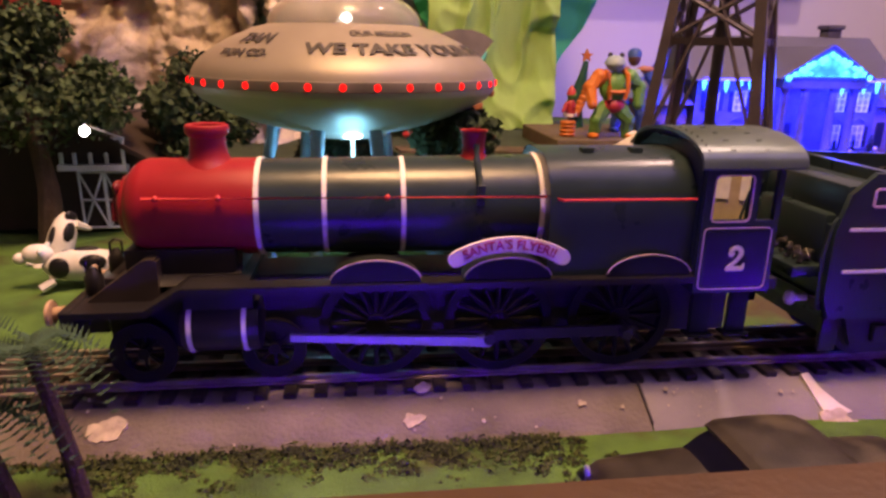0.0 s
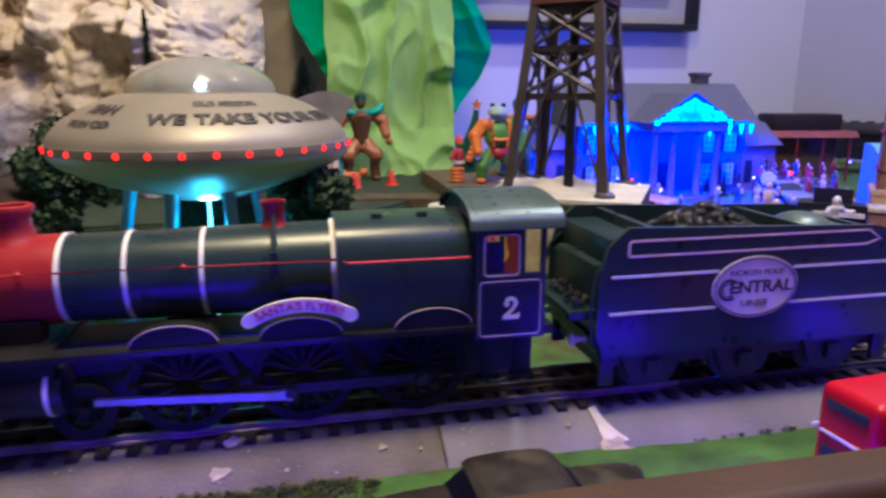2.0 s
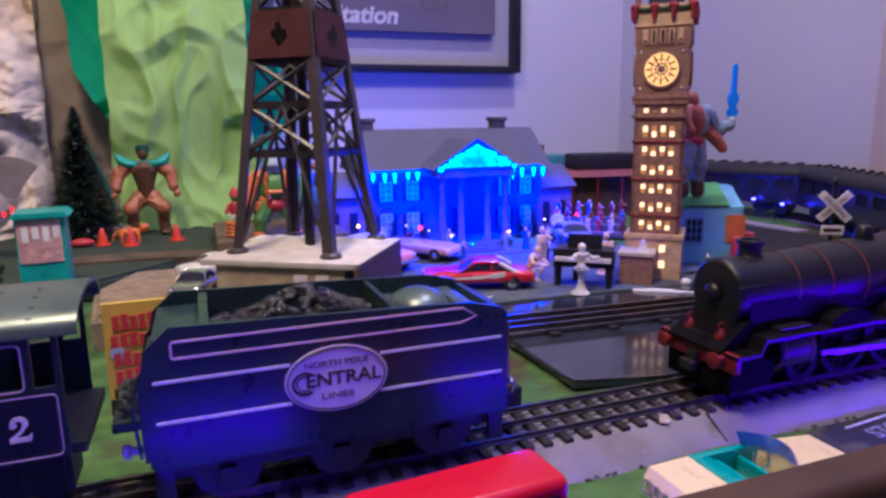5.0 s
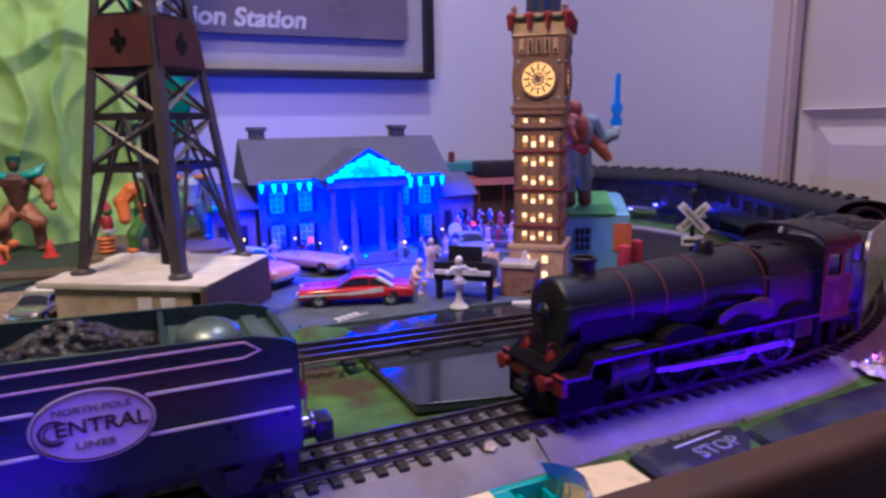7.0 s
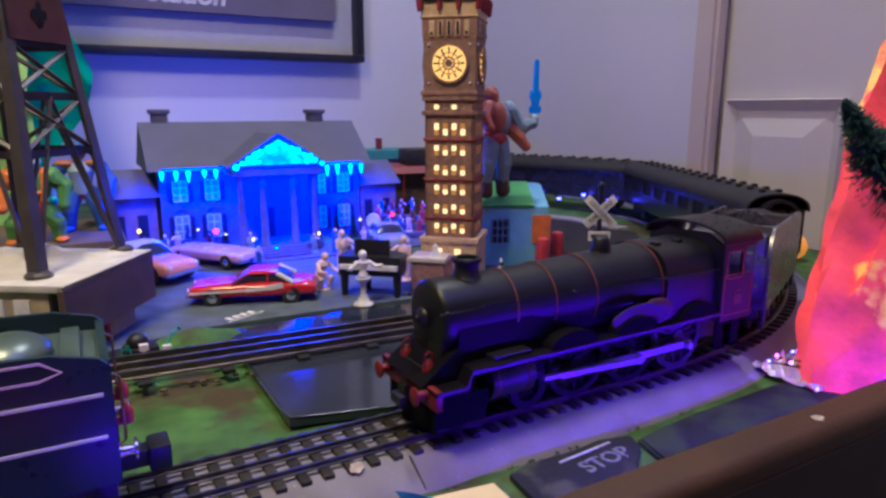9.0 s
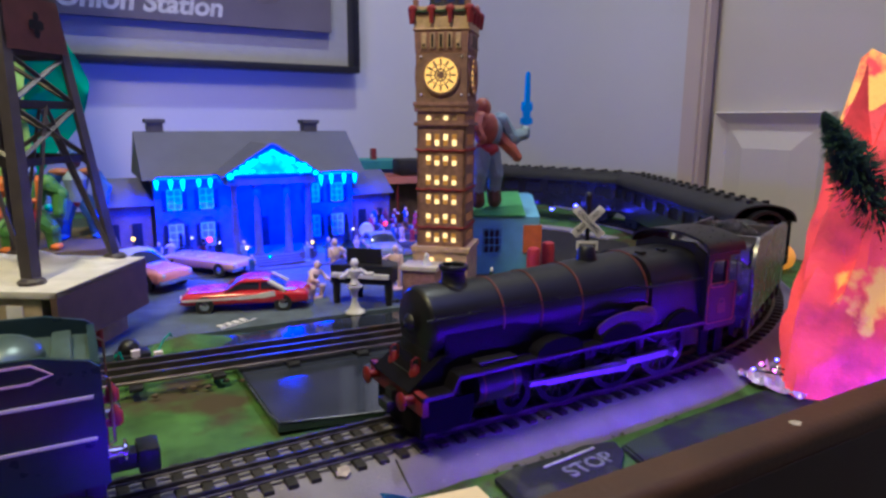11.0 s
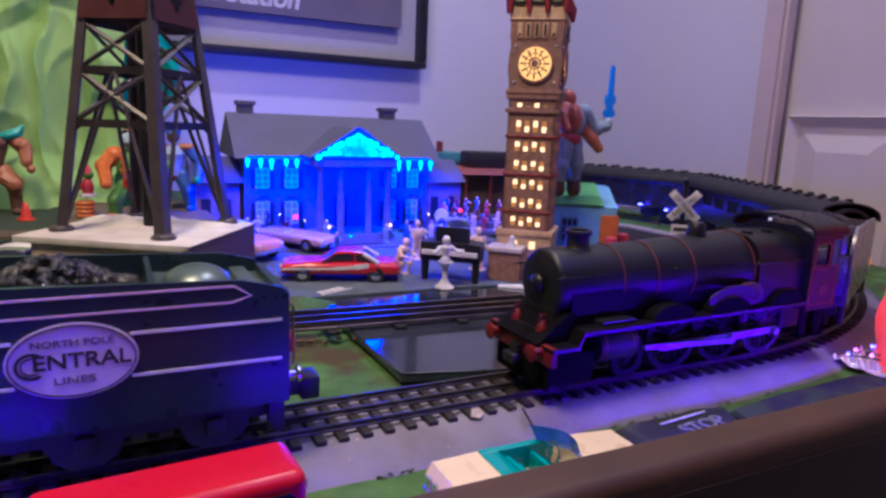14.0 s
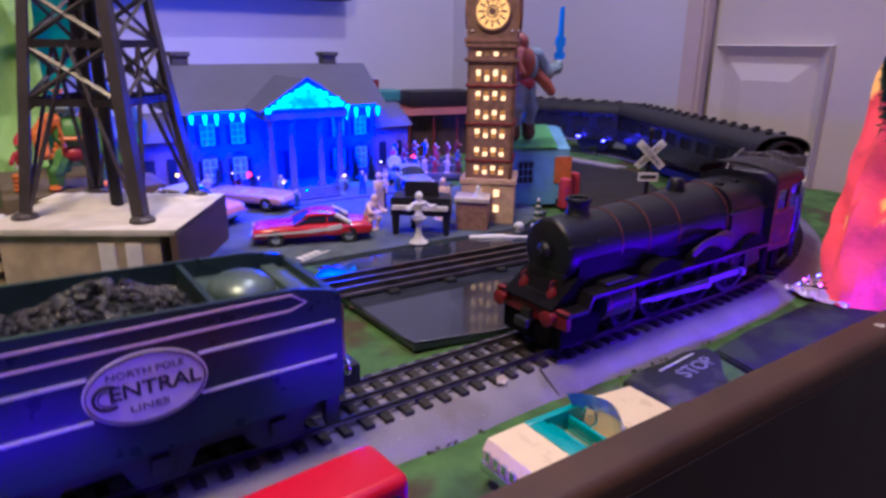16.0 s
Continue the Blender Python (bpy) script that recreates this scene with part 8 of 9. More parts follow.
for i in range(4):
    lathe(bm, [(0.0085 + 0.0008 * (i % 2), 0.005 * i), (0.0105, 0.005 * i + 0.0025), (0.0085, 0.005 * i + 0.005)], n=18)
solo("orange_barrel", bm, FIGORANGE, pose(0.263, 0.826, 0.046), "ribbed orange toy barrel", "barrel")
bm = B(); ball(bm, (0, 0, 0.014), 0.0085, 0.8, 0.8, 1.5, 12, 0); ball(bm, (0.001, 0, 0.030), 0.0062, n=12, mi=1); lathe(bm, [(0.0064, 0.031), (0.0050, 0.037), (0.0010, 0.043)], n=12, mi=0); limb(bm, [(-0.006, -0.003, 0.020), (-0.011, -0.006, 0.012)], [0.003, 0.0025], 0); lathe(bm, [(0.0086, 0.004), (0.0090, 0.006), (0.0086, 0.008)], n=14, mi=2)
solo("figurine", bm, [FIGRED, FIGGREEN, FIGWHITE], pose(0.266, 0.829, 0.0665), "small red-suited toy figurine standing on the barrel", "figurine")

bm = B()
limb(bm, [(0.0, 0, 0.060), (-0.006, -0.004, 0.038), (-0.004, 0.004, 0.012)], [0.0125, 0.0100, 0.0078], 0)
limb(bm, [(0.012, 0, 0.060), (0.018, -0.002, 0.036), (0.020, 0.004, 0.012)], [0.0120, 0.0098, 0.0075], 0)
for x in (-0.004, 0.020):
    limb(bm, [(x, 0.004, 0.016), (x, 0.002, 0.004)], [0.0088, 0.0088], 2)
ball(bm, (0.006, 0, 0.065), 0.016, 1.0, 0.85, 0.7, 14, 3)
ball(bm, (0.010, 0, 0.086), 0.0175, 0.95, 0.8, 1.15, 16, 0)
ball(bm, (0.004, -0.008, 0.090), 0.0150, 0.8, 0.6, 1.2, 14, 1)
limb(bm, [(-0.006, -0.006, 0.100), (-0.016, -0.010, 0.090), (-0.012, -0.016, 0.078)], [0.0100, 0.0085, 0.0065], 1)
limb(bm, [(0.024, 0, 0.097), (0.039, -0.006, 0.079), (0.054, -0.008, 0.083)], [0.0115, 0.0100, 0.0072], 0)
limb(bm, [(0.022, -0.002, 0.080), (0.034, -0.010, 0.066), (0.042, -0.012, 0.056)], [0.0080, 0.0075, 0.0060], 1)
ball(bm, (0.0555, -0.008, 0.0875), 0.0066, n=10, mi=0)
ball(bm, (-0.002, -0.002, 0.113), 0.0108, 0.9, 1, 1.1, 14, 1)
tube(bm, [(0.0560, -0.008, 0.084), (0.0568, -0.008, 0.098)], 0.0024, 6, 4)
prism(bm, [(0.0490, 0.0955), (0.0545, 0.0935), (0.0600, 0.0935), (0.0655, 0.0955), (0.0650, 0.1020), (0.0618, 0.1030), (0.0622, 0.1090), (0.0655, 0.1120), (0.0645, 0.1210), (0.0622, 0.1165), (0.0612, 0.1200), (0.0606, 0.1520), (0.0590, 0.1560), (0.0565, 0.1560), (0.0553, 0.1520), (0.0540, 0.1200), (0.0528, 0.1165), (0.0508, 0.1210), (0.0495, 0.1120), (0.0525, 0.1090), (0.0528, 0.1030), (0.0495, 0.1020)], "y", -0.0098, -0.0062, 4)
solo("action_figure", bm, [FIGGREY, mat("figure_coral", (0.42, 0.12, 0.07), 0.45, bump=0.03), FIGBROWN, FIGRED, SWORD], pose(0.787, 0.607, 0.0945), "grey and orange toy figure raising a translucent blue sword", "action figure")


def figurine(m, hgt, body, skin, label, kneel=False, group="tiny figurines", arms=0):
    bm = B(); s = hgt
    if kneel:
        ball(bm, (0, s * 0.10, s * 0.24), s * 0.12, 1.1, 1.0, 0.9, 10, 0)
        tube(bm, [(0, s * 0.10, s * 0.26), (0, s * 0.03, s * 0.42), (0, -s * 0.06, s * 0.58)], [s * 0.105, s * 0.10, s * 0.115], 10, 0)
        ball(bm, (0, -s * 0.13, s * 0.73), s * 0.085, 0.9, 1, 1.15, 10, 1)
        for q in (-1, 1):
            limb(bm, [(q * s * 0.08, s * 0.10, s * 0.22), (q * s * 0.13, -s * 0.14, s * 0.24), (q * s * 0.12, -s * 0.08, s * 0.03)], [s * 0.075, s * 0.065, s * 0.045], 0)
            limb(bm, [(q * s * 0.13, -s * 0.05, s * 0.56), (q * s * 0.19, -s * 0.18, s * 0.44), (q * s * 0.14, -s * 0.32, s * 0.42)], [s * 0.05, s * 0.045, s * 0.035], 1)
    else:
        for q in (-1, 1):
            limb(bm, [(q * s * 0.06, 0, s * 0.46), (q * s * 0.09, 0, s * 0.03)], [s * 0.075, s * 0.05], 0)
            out = 0.26 if (arms and q == arms) else 0.15
            limb(bm, [(q * s * 0.13, 0, s * 0.74), (q * s * out, -s * 0.04, s * (0.56 if out < 0.2 else 0.66))], [s * 0.05, s * 0.04], 0 if q < 0 else 1)
        ball(bm, (0, 0, s * 0.62), s * 0.13, 1.05, 0.75, 1.4, 10, 0)
        ball(bm, (0, 0, s * 0.90), s * 0.085, 0.9, 1, 1.15, 10, 1)
    lathe(bm, [(s * 0.20, -0.0005), (s * 0.20, s * 0.02), (s * 0.17, s * 0.03)], n=14, mi=0)
    return solo("figurine", bm, [body, skin], m, label, "figurine", group)


figurine(pose(0.576, 0.606, 0.0075, 0, 0, 20), 0.049, FIGPALE, FIGPALE, "pale pink plastic figurine crouching on the street", True)
figurine(pose(0.624, 0.672, 0.0075, 0, 0, 10), 0.049, FIGPALE, FIGPALE, "pale pink plastic figurine standing on the street", arms=1)
figurine(pose(0.668, 0.598, 0.0075, 0, 0, -30), 0.050, FIGPALE, FIGPALE, "pale pink plastic figurine standing on the street", arms=-1)
rnd = random.Random(42)
LAWN = [(0.541, 0.731, FIGBLUE), (0.505, 0.842, FIGRED), (0.466, 0.848, FIGPALE), (0.655, 0.731, FIGWHITE), (0.640, 0.690, FIGBROWN), (0.548, 0.800, FIGGREY), (0.624, 0.775, FIGGREY), (0.650, 0.765, FIGBLUE), (0.436, 0.830, FIGGREY), (0.450, 0.835, FIGBLUE), (0.700, 0.790, FIGPALE), (0.685, 0.730, FIGBLUE), (0.716, 0.700, FIGGREY)]
for x, y, c in LAWN:
    figurine(pose(x, y, 0.010, 0, 0, rnd.uniform(-60, 60)), rnd.uniform(0.024, 0.032), c, FIGPALE, "tiny painted figurine on the mansion lawn", arms=rnd.choice((-1, 0, 1)))
bl = thing("bandstand", pose(0.775, 0.800, 0.010, 0, 0, -35), "stepped stand crowded with tiny band figurines", "stand")
for i in range(3):
    bm = B(); box(bm, -0.055, 0.055, i * 0.018, i * 0.018 + 0.0178, 0.0, 0.008 + 0.009 * i, bev=0.0008)
    part("tier", bm, WALLHOUSE, bl)
for i in range(3):
    for k in range(7):
        p = bl.matrix_basis @ Vector((-0.048 + 0.016 * k + rnd.uniform(-0.003, 0.003), i * 0.018 + 0.009, 0.008 + 0.009 * i))
        figurine(pose(p.x, p.y, p.z, 0, 0, -35 + rnd.uniform(-40, 40)), rnd.uniform(0.022, 0.028), rnd.choice((FIGPALE, FIGBROWN, FIGBLUE, FIGRED, MAROON)), rnd.choice((FIGPALE, FIGGREY, FIGTAN)), "tiny blue and white band figurine on the stand", group="band figurines", arms=rnd.choice((-1, 0, 1)))
bm = B(); lathe(bm, [(0.001, -0.003), (0.0095, -0.003), (0.0100, -0.002), (0.0100, 0.002), (0.0095, 0.003), (0.001, 0.003)], n=24, axis="y")
lathe(bm, [(0.002, -0.030), (0.002, -0.010)], n=6); lathe(bm, [(0.006, -0.032), (0.006, -0.030)], n=10)
solo("toy_drum", bm, FIGWHITE, pose(0.715, 0.790, 0.042, 0, 0, -30), "pale round toy drum on a stand", "drum")

# piano group with a pedestal figure
pn = thing("toy_piano", pose(0.616, 0.562, 0.0075, 0, 0, -40) @ Matrix.Diagonal((1.15, 1.15, 1.42, 1)), "black toy grand piano on the street", "piano")
bm = B(); prism(bm, [(-0.028, -0.012), (0.028, -0.012), (0.028, 0.010), (0.012, 0.020), (-0.006, 0.022), (-0.028, 0.016)], "z", 0.0155, 0.029)
part("case", bm, BLACK, pn)
for x, y in ((-0.024, -0.008), (0.024, -0.008), (-0.010, 0.016)):
    bm = B(); tube(bm, [(x, y, 0.0), (x, y, 0.010), (x, y, 0.021)], [0.0028, 0.0036, 0.0044], 10)
    part("leg", bm, BLACK, pn)
bm = B(); box(bm, -0.026, 0.026, -0.0165, -0.011, 0.0205, 0.0235); part("keyboard", bm, FIGWHITE, pn)
bm = B(); box(bm, -0.016, 0.016, -0.002, 0.0, 0.029, 0.040); part("music_stand", bm, BLACK, pn)
bm = B()
lathe(bm, [(0.0085, 0.0), (0.0085, 0.0015), (0.0042, 0.004), (0.0030, 0.008), (0.0030, 0.020), (0.0050, 0.024), (0.0080, 0.026), (0.0080, 0.0275)], n=16)
lathe(bm, [(0.0020, 0.0275), (0.0055, 0.029), (0.0030, 0.033), (0.0032, 0.036), (0.0058, 0.0400), (0.0060, 0.0425), (0.0018, 0.0455)], n=16)
lathe(bm, [(0.0100, 0.0), (0.0098, 0.0012), (0.0060, 0.0042), (0.0040, 0.0080), (0.0036, 0.0100)], n=18)
ball(bm, (0, -0.0005, 0.0495), 0.0044, 0.95, 1, 1.1, 14); box(bm, -0.0022, 0.0022, -0.0042, 0.0005, 0.0445, 0.0475, bev=0.0006)
for s in (-1, 1):
    limb(bm, [(s * 0.0065, 0, 0.0415), (s * 0.0125, -0.002, 0.0375), (s * 0.0165, -0.006, 0.0385)], [0.0026, 0.0022, 0.0018], 0)
solo("pedestal_figurine", bm, FIGWHITE, pose(0.592, 0.531, 0.0075), "white figurine with outstretched arms on a pedestal", "figurine")

# ---- toy block house behind the tower, station ----
bb = thing("toy_block_house", pose(0.805, 0.640, 0.006, 0, 0, -24), "blue toy house with a green sloping roof", "toy house")
bm = B(); prism(bm, [(-0.034, 0.0), (0.034, 0.0), (0.034, 0.094), (0.010, 0.094), (-0.034, 0.072)], "x", -0.050, 0.070)
part("wall", bm, BLOCKBLUE, bb)
bm = B(); prism(bm, [(-0.036, 0.073), (0.0105, 0.0965), (0.0105, 0.0985), (-0.037, 0.075)], "x", -0.020, 0.052)
part("roof_flap", bm, BLOCKGREEN, bb, "bright green roof flap")
bm = B(); box(bm, 0.0, 0.022, -0.0355, -0.0340, 0.028, 0.058)
w_ = part("window", bm, DARKWIN, bb)
bm = B()
for i in range(4):
    box(bm, 0.0065 * i + 0.0006, 0.0065 * i + 0.0014, -0.0362, -0.0355, 0.028, 0.058); box(bm, 0.0, 0.022, -0.0362, -0.0355, 0.028 + 0.0095 * i, 0.0288 + 0.0095 * i)
part("glazing_bar", bm, BLOCKBLUE, w_)
bm = B(); box(bm, 0.0705, 0.0720, -0.030, 0.0, 0.028, 0.062); box(bm, 0.050, 0.0725, -0.0362, -0.0342, 0.028, 0.062)
part("shutter", bm, FIGORANGE, bb, "orange shutter")
for x, y, hh in ((0.884, 0.598, 0.036), (0.838, 0.568, 0.038)):
    bm = B(); lathe(bm, [(0.0085, 0.0), (0.0082, hh * 0.8), (0.0070, hh * 0.96), (0.004, hh)], n=18)
    solo("red_post", bm, FIGRED, pose(x, y, 0.006), "red plastic toy post by the blue house", "post", "red posts")
stn = thing("station_building", pose(0.895, 0.985, 0.008, 0, 0, -12), "model station with a maroon canopy and dark upper block", "building")
bm = B(); box(bm, -0.07, 0.08, -0.02, 0.05, 0.0, 0.078); part("wall", bm, mat("station_brown", (0.10, 0.06, 0.06), 0.7), stn)
bm = B(); prism(bm, [(-0.05, 0.080), (0.06, 0.080), (0.05, 0.090), (-0.04, 0.090)], "x", -0.10, 0.10); part("canopy", bm, mat("maroon_roof", (0.22, 0.05, 0.06), 0.6), stn, "maroon canopy roof")
bm = B(); box(bm, -0.035, 0.085, -0.02, 0.04, 0.090, 0.118, bev=0.004); part("upper_block", bm, BLACK2, stn)
for x in (-0.09, -0.045, 0.0, 0.045, 0.09):
    bm = B(); cyl(bm, (x, -0.042, 0.0), (x, -0.042, 0.080), 0.0022, n=8); part("canopy_post", bm, MAROON, stn)
tb = thing("teal_roof_building", pose(0.865, 1.14, 0.008), "pale model building with a flat teal roof", "building")
bm = B(); box(bm, -0.07, 0.06, -0.03, 0.05, 0.0, 0.093); part("wall", bm, mat("cool_grey_wall", (0.30, 0.30, 0.33), 0.7), tb)
bm = B(); prism(bm, [(-0.085, 0.093), (0.095, 0.093), (0.080, 0.108), (-0.060, 0.110)], "y", -0.045, 0.06); part("roof", bm, mat("teal_roof", (0.06, 0.24, 0.25), 0.6), tb, "flat teal roof")
bm = B(); box(bm, 0.012, 0.022, 0.0, 0.01, 0.107, 0.130, bev=0.001); part("chimney", bm, MAROON, tb)

# ---- crossing sign ----
cs = thing("crossing_sign", pose(0.734, 0.361, 0.0065, 0, 0, -35), "white railroad crossing sign on a dark post", "sign")
bm = B(); cyl(bm, (0, 0.0022, 0.0), (0, 0.0022, 0.124), 0.0020, n=10); lathe(bm, [(0.007, 0.0), (0.007, 0.003), (0.003, 0.006)], (0, 0.0022, 0), 14); ball(bm, (0, 0.0022, 0.125), 0.0030, 1, 1, 1.4, 10)
part("post", bm, BLACK, cs)
for ang, txt in ((45, "RAILROAD"), (-45, "CROSSING")):
    rot = pose(0, -0.0008 if ang > 0 else -0.0022, 0.1045, 0, -ang, 0)
    bm = B(); box(bm, -0.0235, 0.0235, -0.0005, 0.0005, -0.0050, 0.0050, bev=0.0003)
    bl_ = part("sign_blade", bm, FIGWHITE, cs, "white crossbuck blade")
    bl_.matrix_basis = rot @ Matrix.Scale(0.70, 4)
    lettering("blade_text", txt, 0.0072, pose(0, -0.0008, 0) @ FRONT, INK, bl_)
bm = B(); box(bm, -0.009, 0.009, -0.0010, 0.0, 0.0800, 0.0880)
pl = part("lower_plate", bm, FIGWHITE, cs)
bm = B(); box(bm, -0.007, 0.007, -0.0014, -0.0009, 0.0825, 0.0855)
part("plate_bar", bm, INK, pl)

# ---- circus poster board between the lines ----
pb_ = thing("poster_board", pose(0.1865, 0.400, 0.004) @ Matrix.Diagonal((0.86, 1, 0.88, 1)), "yellow and red printed circus poster board", "poster")
bm = B(); box(bm, -0.030, 0.030, 0.0, 0.004, 0.004, 0.084); part("board", bm, mat("poster_yellow", (0.62, 0.42, 0.06), 0.6, var=0.1), pb_)
bm = B(); box(bm, -0.030, 0.030, -0.002, 0.006, 0.0, 0.012, bev=0.001); part("stand", bm, BLACK, pb_)
for z, x0, x1, hh in ((0.064, -0.024, 0.006, 0.010), (0.051, -0.026, 0.006, 0.009), (0.037, -0.025, 0.007, 0.009), (0.024, -0.025, 0.007, 0.009)):
    n = 5
    for i in range(n):
        w = (x1 - x0) / n
        u, k = x0 + i * w, 0.0012 * ((i * 7 + int(z * 1000)) % 3)
        bm = B(); prism(bm, [(u, z), (u + 0.86 * w, z + 0.0006), (u + 0.90 * w, z + hh * 0.45), (u + 0.70 * w, z + hh * 0.5), (u + 0.86 * w, z + hh * 0.98 + k), (u + 0.02 * w, z + hh + k * 0.5), (u + 0.12 * w, z + hh * 0.5)], "y", -0.0008, 0.0)
        part("print_bar", bm, REDPR, pb_)
bm = B(); cyl(bm, (-0.022, -0.0007, 0.0475), (-0.022, 0.0, 0.0475), 0.0052, n=20); part("printed_disc", bm, mat("pale_blue_print", (0.40, 0.50, 0.62), 0.6), pb_)
bm = B(); box(bm, -0.027, 0.004, -0.0006, 0.0, 0.0125, 0.0200, bev=0.0002); part("print_band", bm, INK, pb_, "black band with yellow lettering")
lettering("poster_text", "CIRCUS", 0.0075, pose(-0.0115, -0.0012, 0.0162) @ FRONT, mat("poster_yellow_print", (0.62, 0.42, 0.06), 0.6, bump=0), pb_)
bm = B(); prism(bm, [(0.012, 0.014), (0.028, 0.014), (0.029, 0.080), (0.020, 0.082), (0.014, 0.070), (0.017, 0.055), (0.010, 0.045), (0.014, 0.030)], "y", -0.0008, 0.0); part("printed_shape", bm, MAROON, pb_)

# ---- ice cream stand, cones, small things on the platform ----
ic = thing("ticket_stand", pose(0.080, 0.671, 0.003, 0, 0, 4) @ Matrix.Diagonal((1.08, 1.0, 1.05, 1)), "small stand with a red and white printed front and teal roof", "stand")
bm = B(); box(bm, -0.019, 0.019, -0.010, 0.030, 0.0, 0.096); part("wall", bm, FIGTEAL, ic)
bm = B(); box(bm, -0.0175, 0.016, -0.0115, -0.010, 0.055, 0.094); pnl = part("front_panel", bm, mat("pale_red_print", (0.55, 0.32, 0.30), 0.6, var=0.4, scale=160), ic, "faded red and white front panel")
for i in range(4):
    bm = B(); box(bm, -0.014 + 0.008 * i, -0.009 + 0.008 * i, -0.0122, -0.0115, 0.074 + 0.003 * (i % 2), 0.088); part("print_bar", bm, FIGWHITE, pnl)
bm = B(); prism(bm, [(-0.023, 0.096), (0.024, 0.096), (0.020, 0.1005), (-0.019, 0.1005)], "y", -0.016, 0.034); part("roof", bm, FIGTEAL, ic, "teal roof")
for x, y in ((0.096, 0.945), (0.133, 0.925), (0.190, 0.945)):
    bm = B(); lathe(bm, [(0.0105, 0.0), (0.0105, 0.0018), (0.0072, 0.0022), (0.0052, 0.012), (0.0025, 0.0225), (0.0012, 0.0235)], n=20)
    solo("traffic_cone", bm, CONE, pose(x, y, 0.0272 if y > 0.93 else 0.0272), "small orange-red toy traffic cone on the platform", "traffic cone", "toy traffic cones")
bm = B()
ball(bm, (0, 0, 0.015), 0.0075, 2.0, 0.8, 0.85, 12, 0); ball(bm, (0.019, 0, 0.020), 0.0068, 1.0, 0.9, 0.95, 12, 0)
for x in (-0.011, 0.010):
    for s in (-1, 1):
        limb(bm, [(x, s * 0.004, 0.012), (x + 0.001, s * 0.004, 0.001)], [0.0030, 0.0024], 0)
tube(bm, [(-0.014, 0, 0.018), (-0.021, 0, 0.012), (-0.022, 0, 0.004)], 0.0013, 6, 0)
solo("toy_tiger", bm, FIGORANGE, pose(0.130, 0.950, 0.0272, 0, 0, 8), "small orange toy tiger on the platform", "toy animal")
bm = B(); ball(bm, (0, 0, 0.006), 0.010, 1.5, 0.8, 0.62, 12)
solo("red_bundle", bm, FIGRED, pose(0.072, 0.940, 0.0272), "small red rounded toy bundle", "toy")
bm = B(); box(bm, -0.030, 0.032, -0.004, 0.004, 0.0, 0.017, bev=0.001)
solo("pale_block", bm, mat("pale_tan_block", (0.45, 0.36, 0.26), 0.7), pose(0.095, 1.0, 0.0272), "pale tan block on the platform", "block")

# ---- switch machine and wires by the tender ----
sm = thing("switch_machine", pose(0.392, 0.487, 0.006, 0, 0, 5), "black track switch motor with small connectors and teal wires", "switch motor")
bm = B(); box(bm, -0.014, 0.010, -0.008, 0.012, 0.0, 0.010, bev=0.002); ball(bm, (-0.004, 0.003, 0.012), 0.008, 1, 1, 1, 14); part("housing", bm, BLACK, sm)
for x, z in ((-0.002, 0.010), (0.014, 0.006)):
    bm = B(); box(bm, x - 0.003, x + 0.003, -0.014, -0.010, z, z + 0.005); cyl(bm, (x, -0.012, 0.0), (x, -0.012, z), 0.0014, n=8); part("connector", bm, CREAM, sm)
for pts in ([(0.014, -0.010, 0.010), (0.020, -0.006, 0.018), (0.026, 0.0, 0.020), (0.028, 0.004, 0.016)], [(-0.014, -0.006, 0.006), (-0.016, -0.010, 0.012), (-0.013, -0.012, 0.016), (-0.010, -0.012, 0.006)]):
    bm = B(); tube(bm, pts, 0.0008, 6); part("wire", bm, FIGTEAL, sm)
figurine(pose(0.366, 0.540, 0.006, 0, 0, 10), 0.046, FIGRED, FIGRED, "red plastic figurine beside the switch motor", arms=1)
for i in range(7):
    bm = B(); ball(bm, (0, 0, 0), 0.0022, 1.2, 1, 0.7, 8)
    solo("debris", bm, DIRT, pose(0.40 + 0.012 * i + rnd.uniform(-0.004, 0.004), 0.425 + rnd.uniform(-0.01, 0.006), 0.004), "small brown crumb beside the rails", "debris", "crumbs beside the rails")

# ---- lawn lights ----
for x, y, z, mt, r, lab in [(0.419, 0.80, 0.052, LIT_YEL, 0.0024, "yellow"), (0.485, 0.80, 0.048, LIT_PALE, 0.0012, "white"), (0.506, 0.80, 0.044, LIT_RED, 0.0030, "red"), (0.518, 0.80, 0.039, LIT_PALE, 0.0012, "white"), (0.550, 0.80, 0.029, LIT_YEL, 0.0028, "yellow"), (0.636, 0.79, 0.031, LIT_YEL, 0.0020, "yellow"), (0.699, 0.80, 0.043, LIT_PALE, 0.0016, "white"), (0.717, 0.80, 0.047, LIT_RED, 0.0026, "red"), (0.735, 0.77, 0.052, LIT_RED, 0.0024, "red"), (0.577, 0.785, 0.018, LIT_BLUE, 0.0016, "blue")]:
    lt = thing("lawn_light", pose(x, y, 0.0085), lab + " lit bulb on a thin stake on the lawn", "light", "lawn lights")
    bm = B(); cyl(bm, (0, 0, 0.0), (0, 0, z - 0.0085), 0.0006, n=6); lathe(bm, [(0.0035, 0), (0.0035, 0.001)], n=10); part("stake", bm, BLACK, lt)
    bm = B(); ball(bm, (0, 0, z - 0.0085), r, n=10); part("bulb", bm, mt, lt)
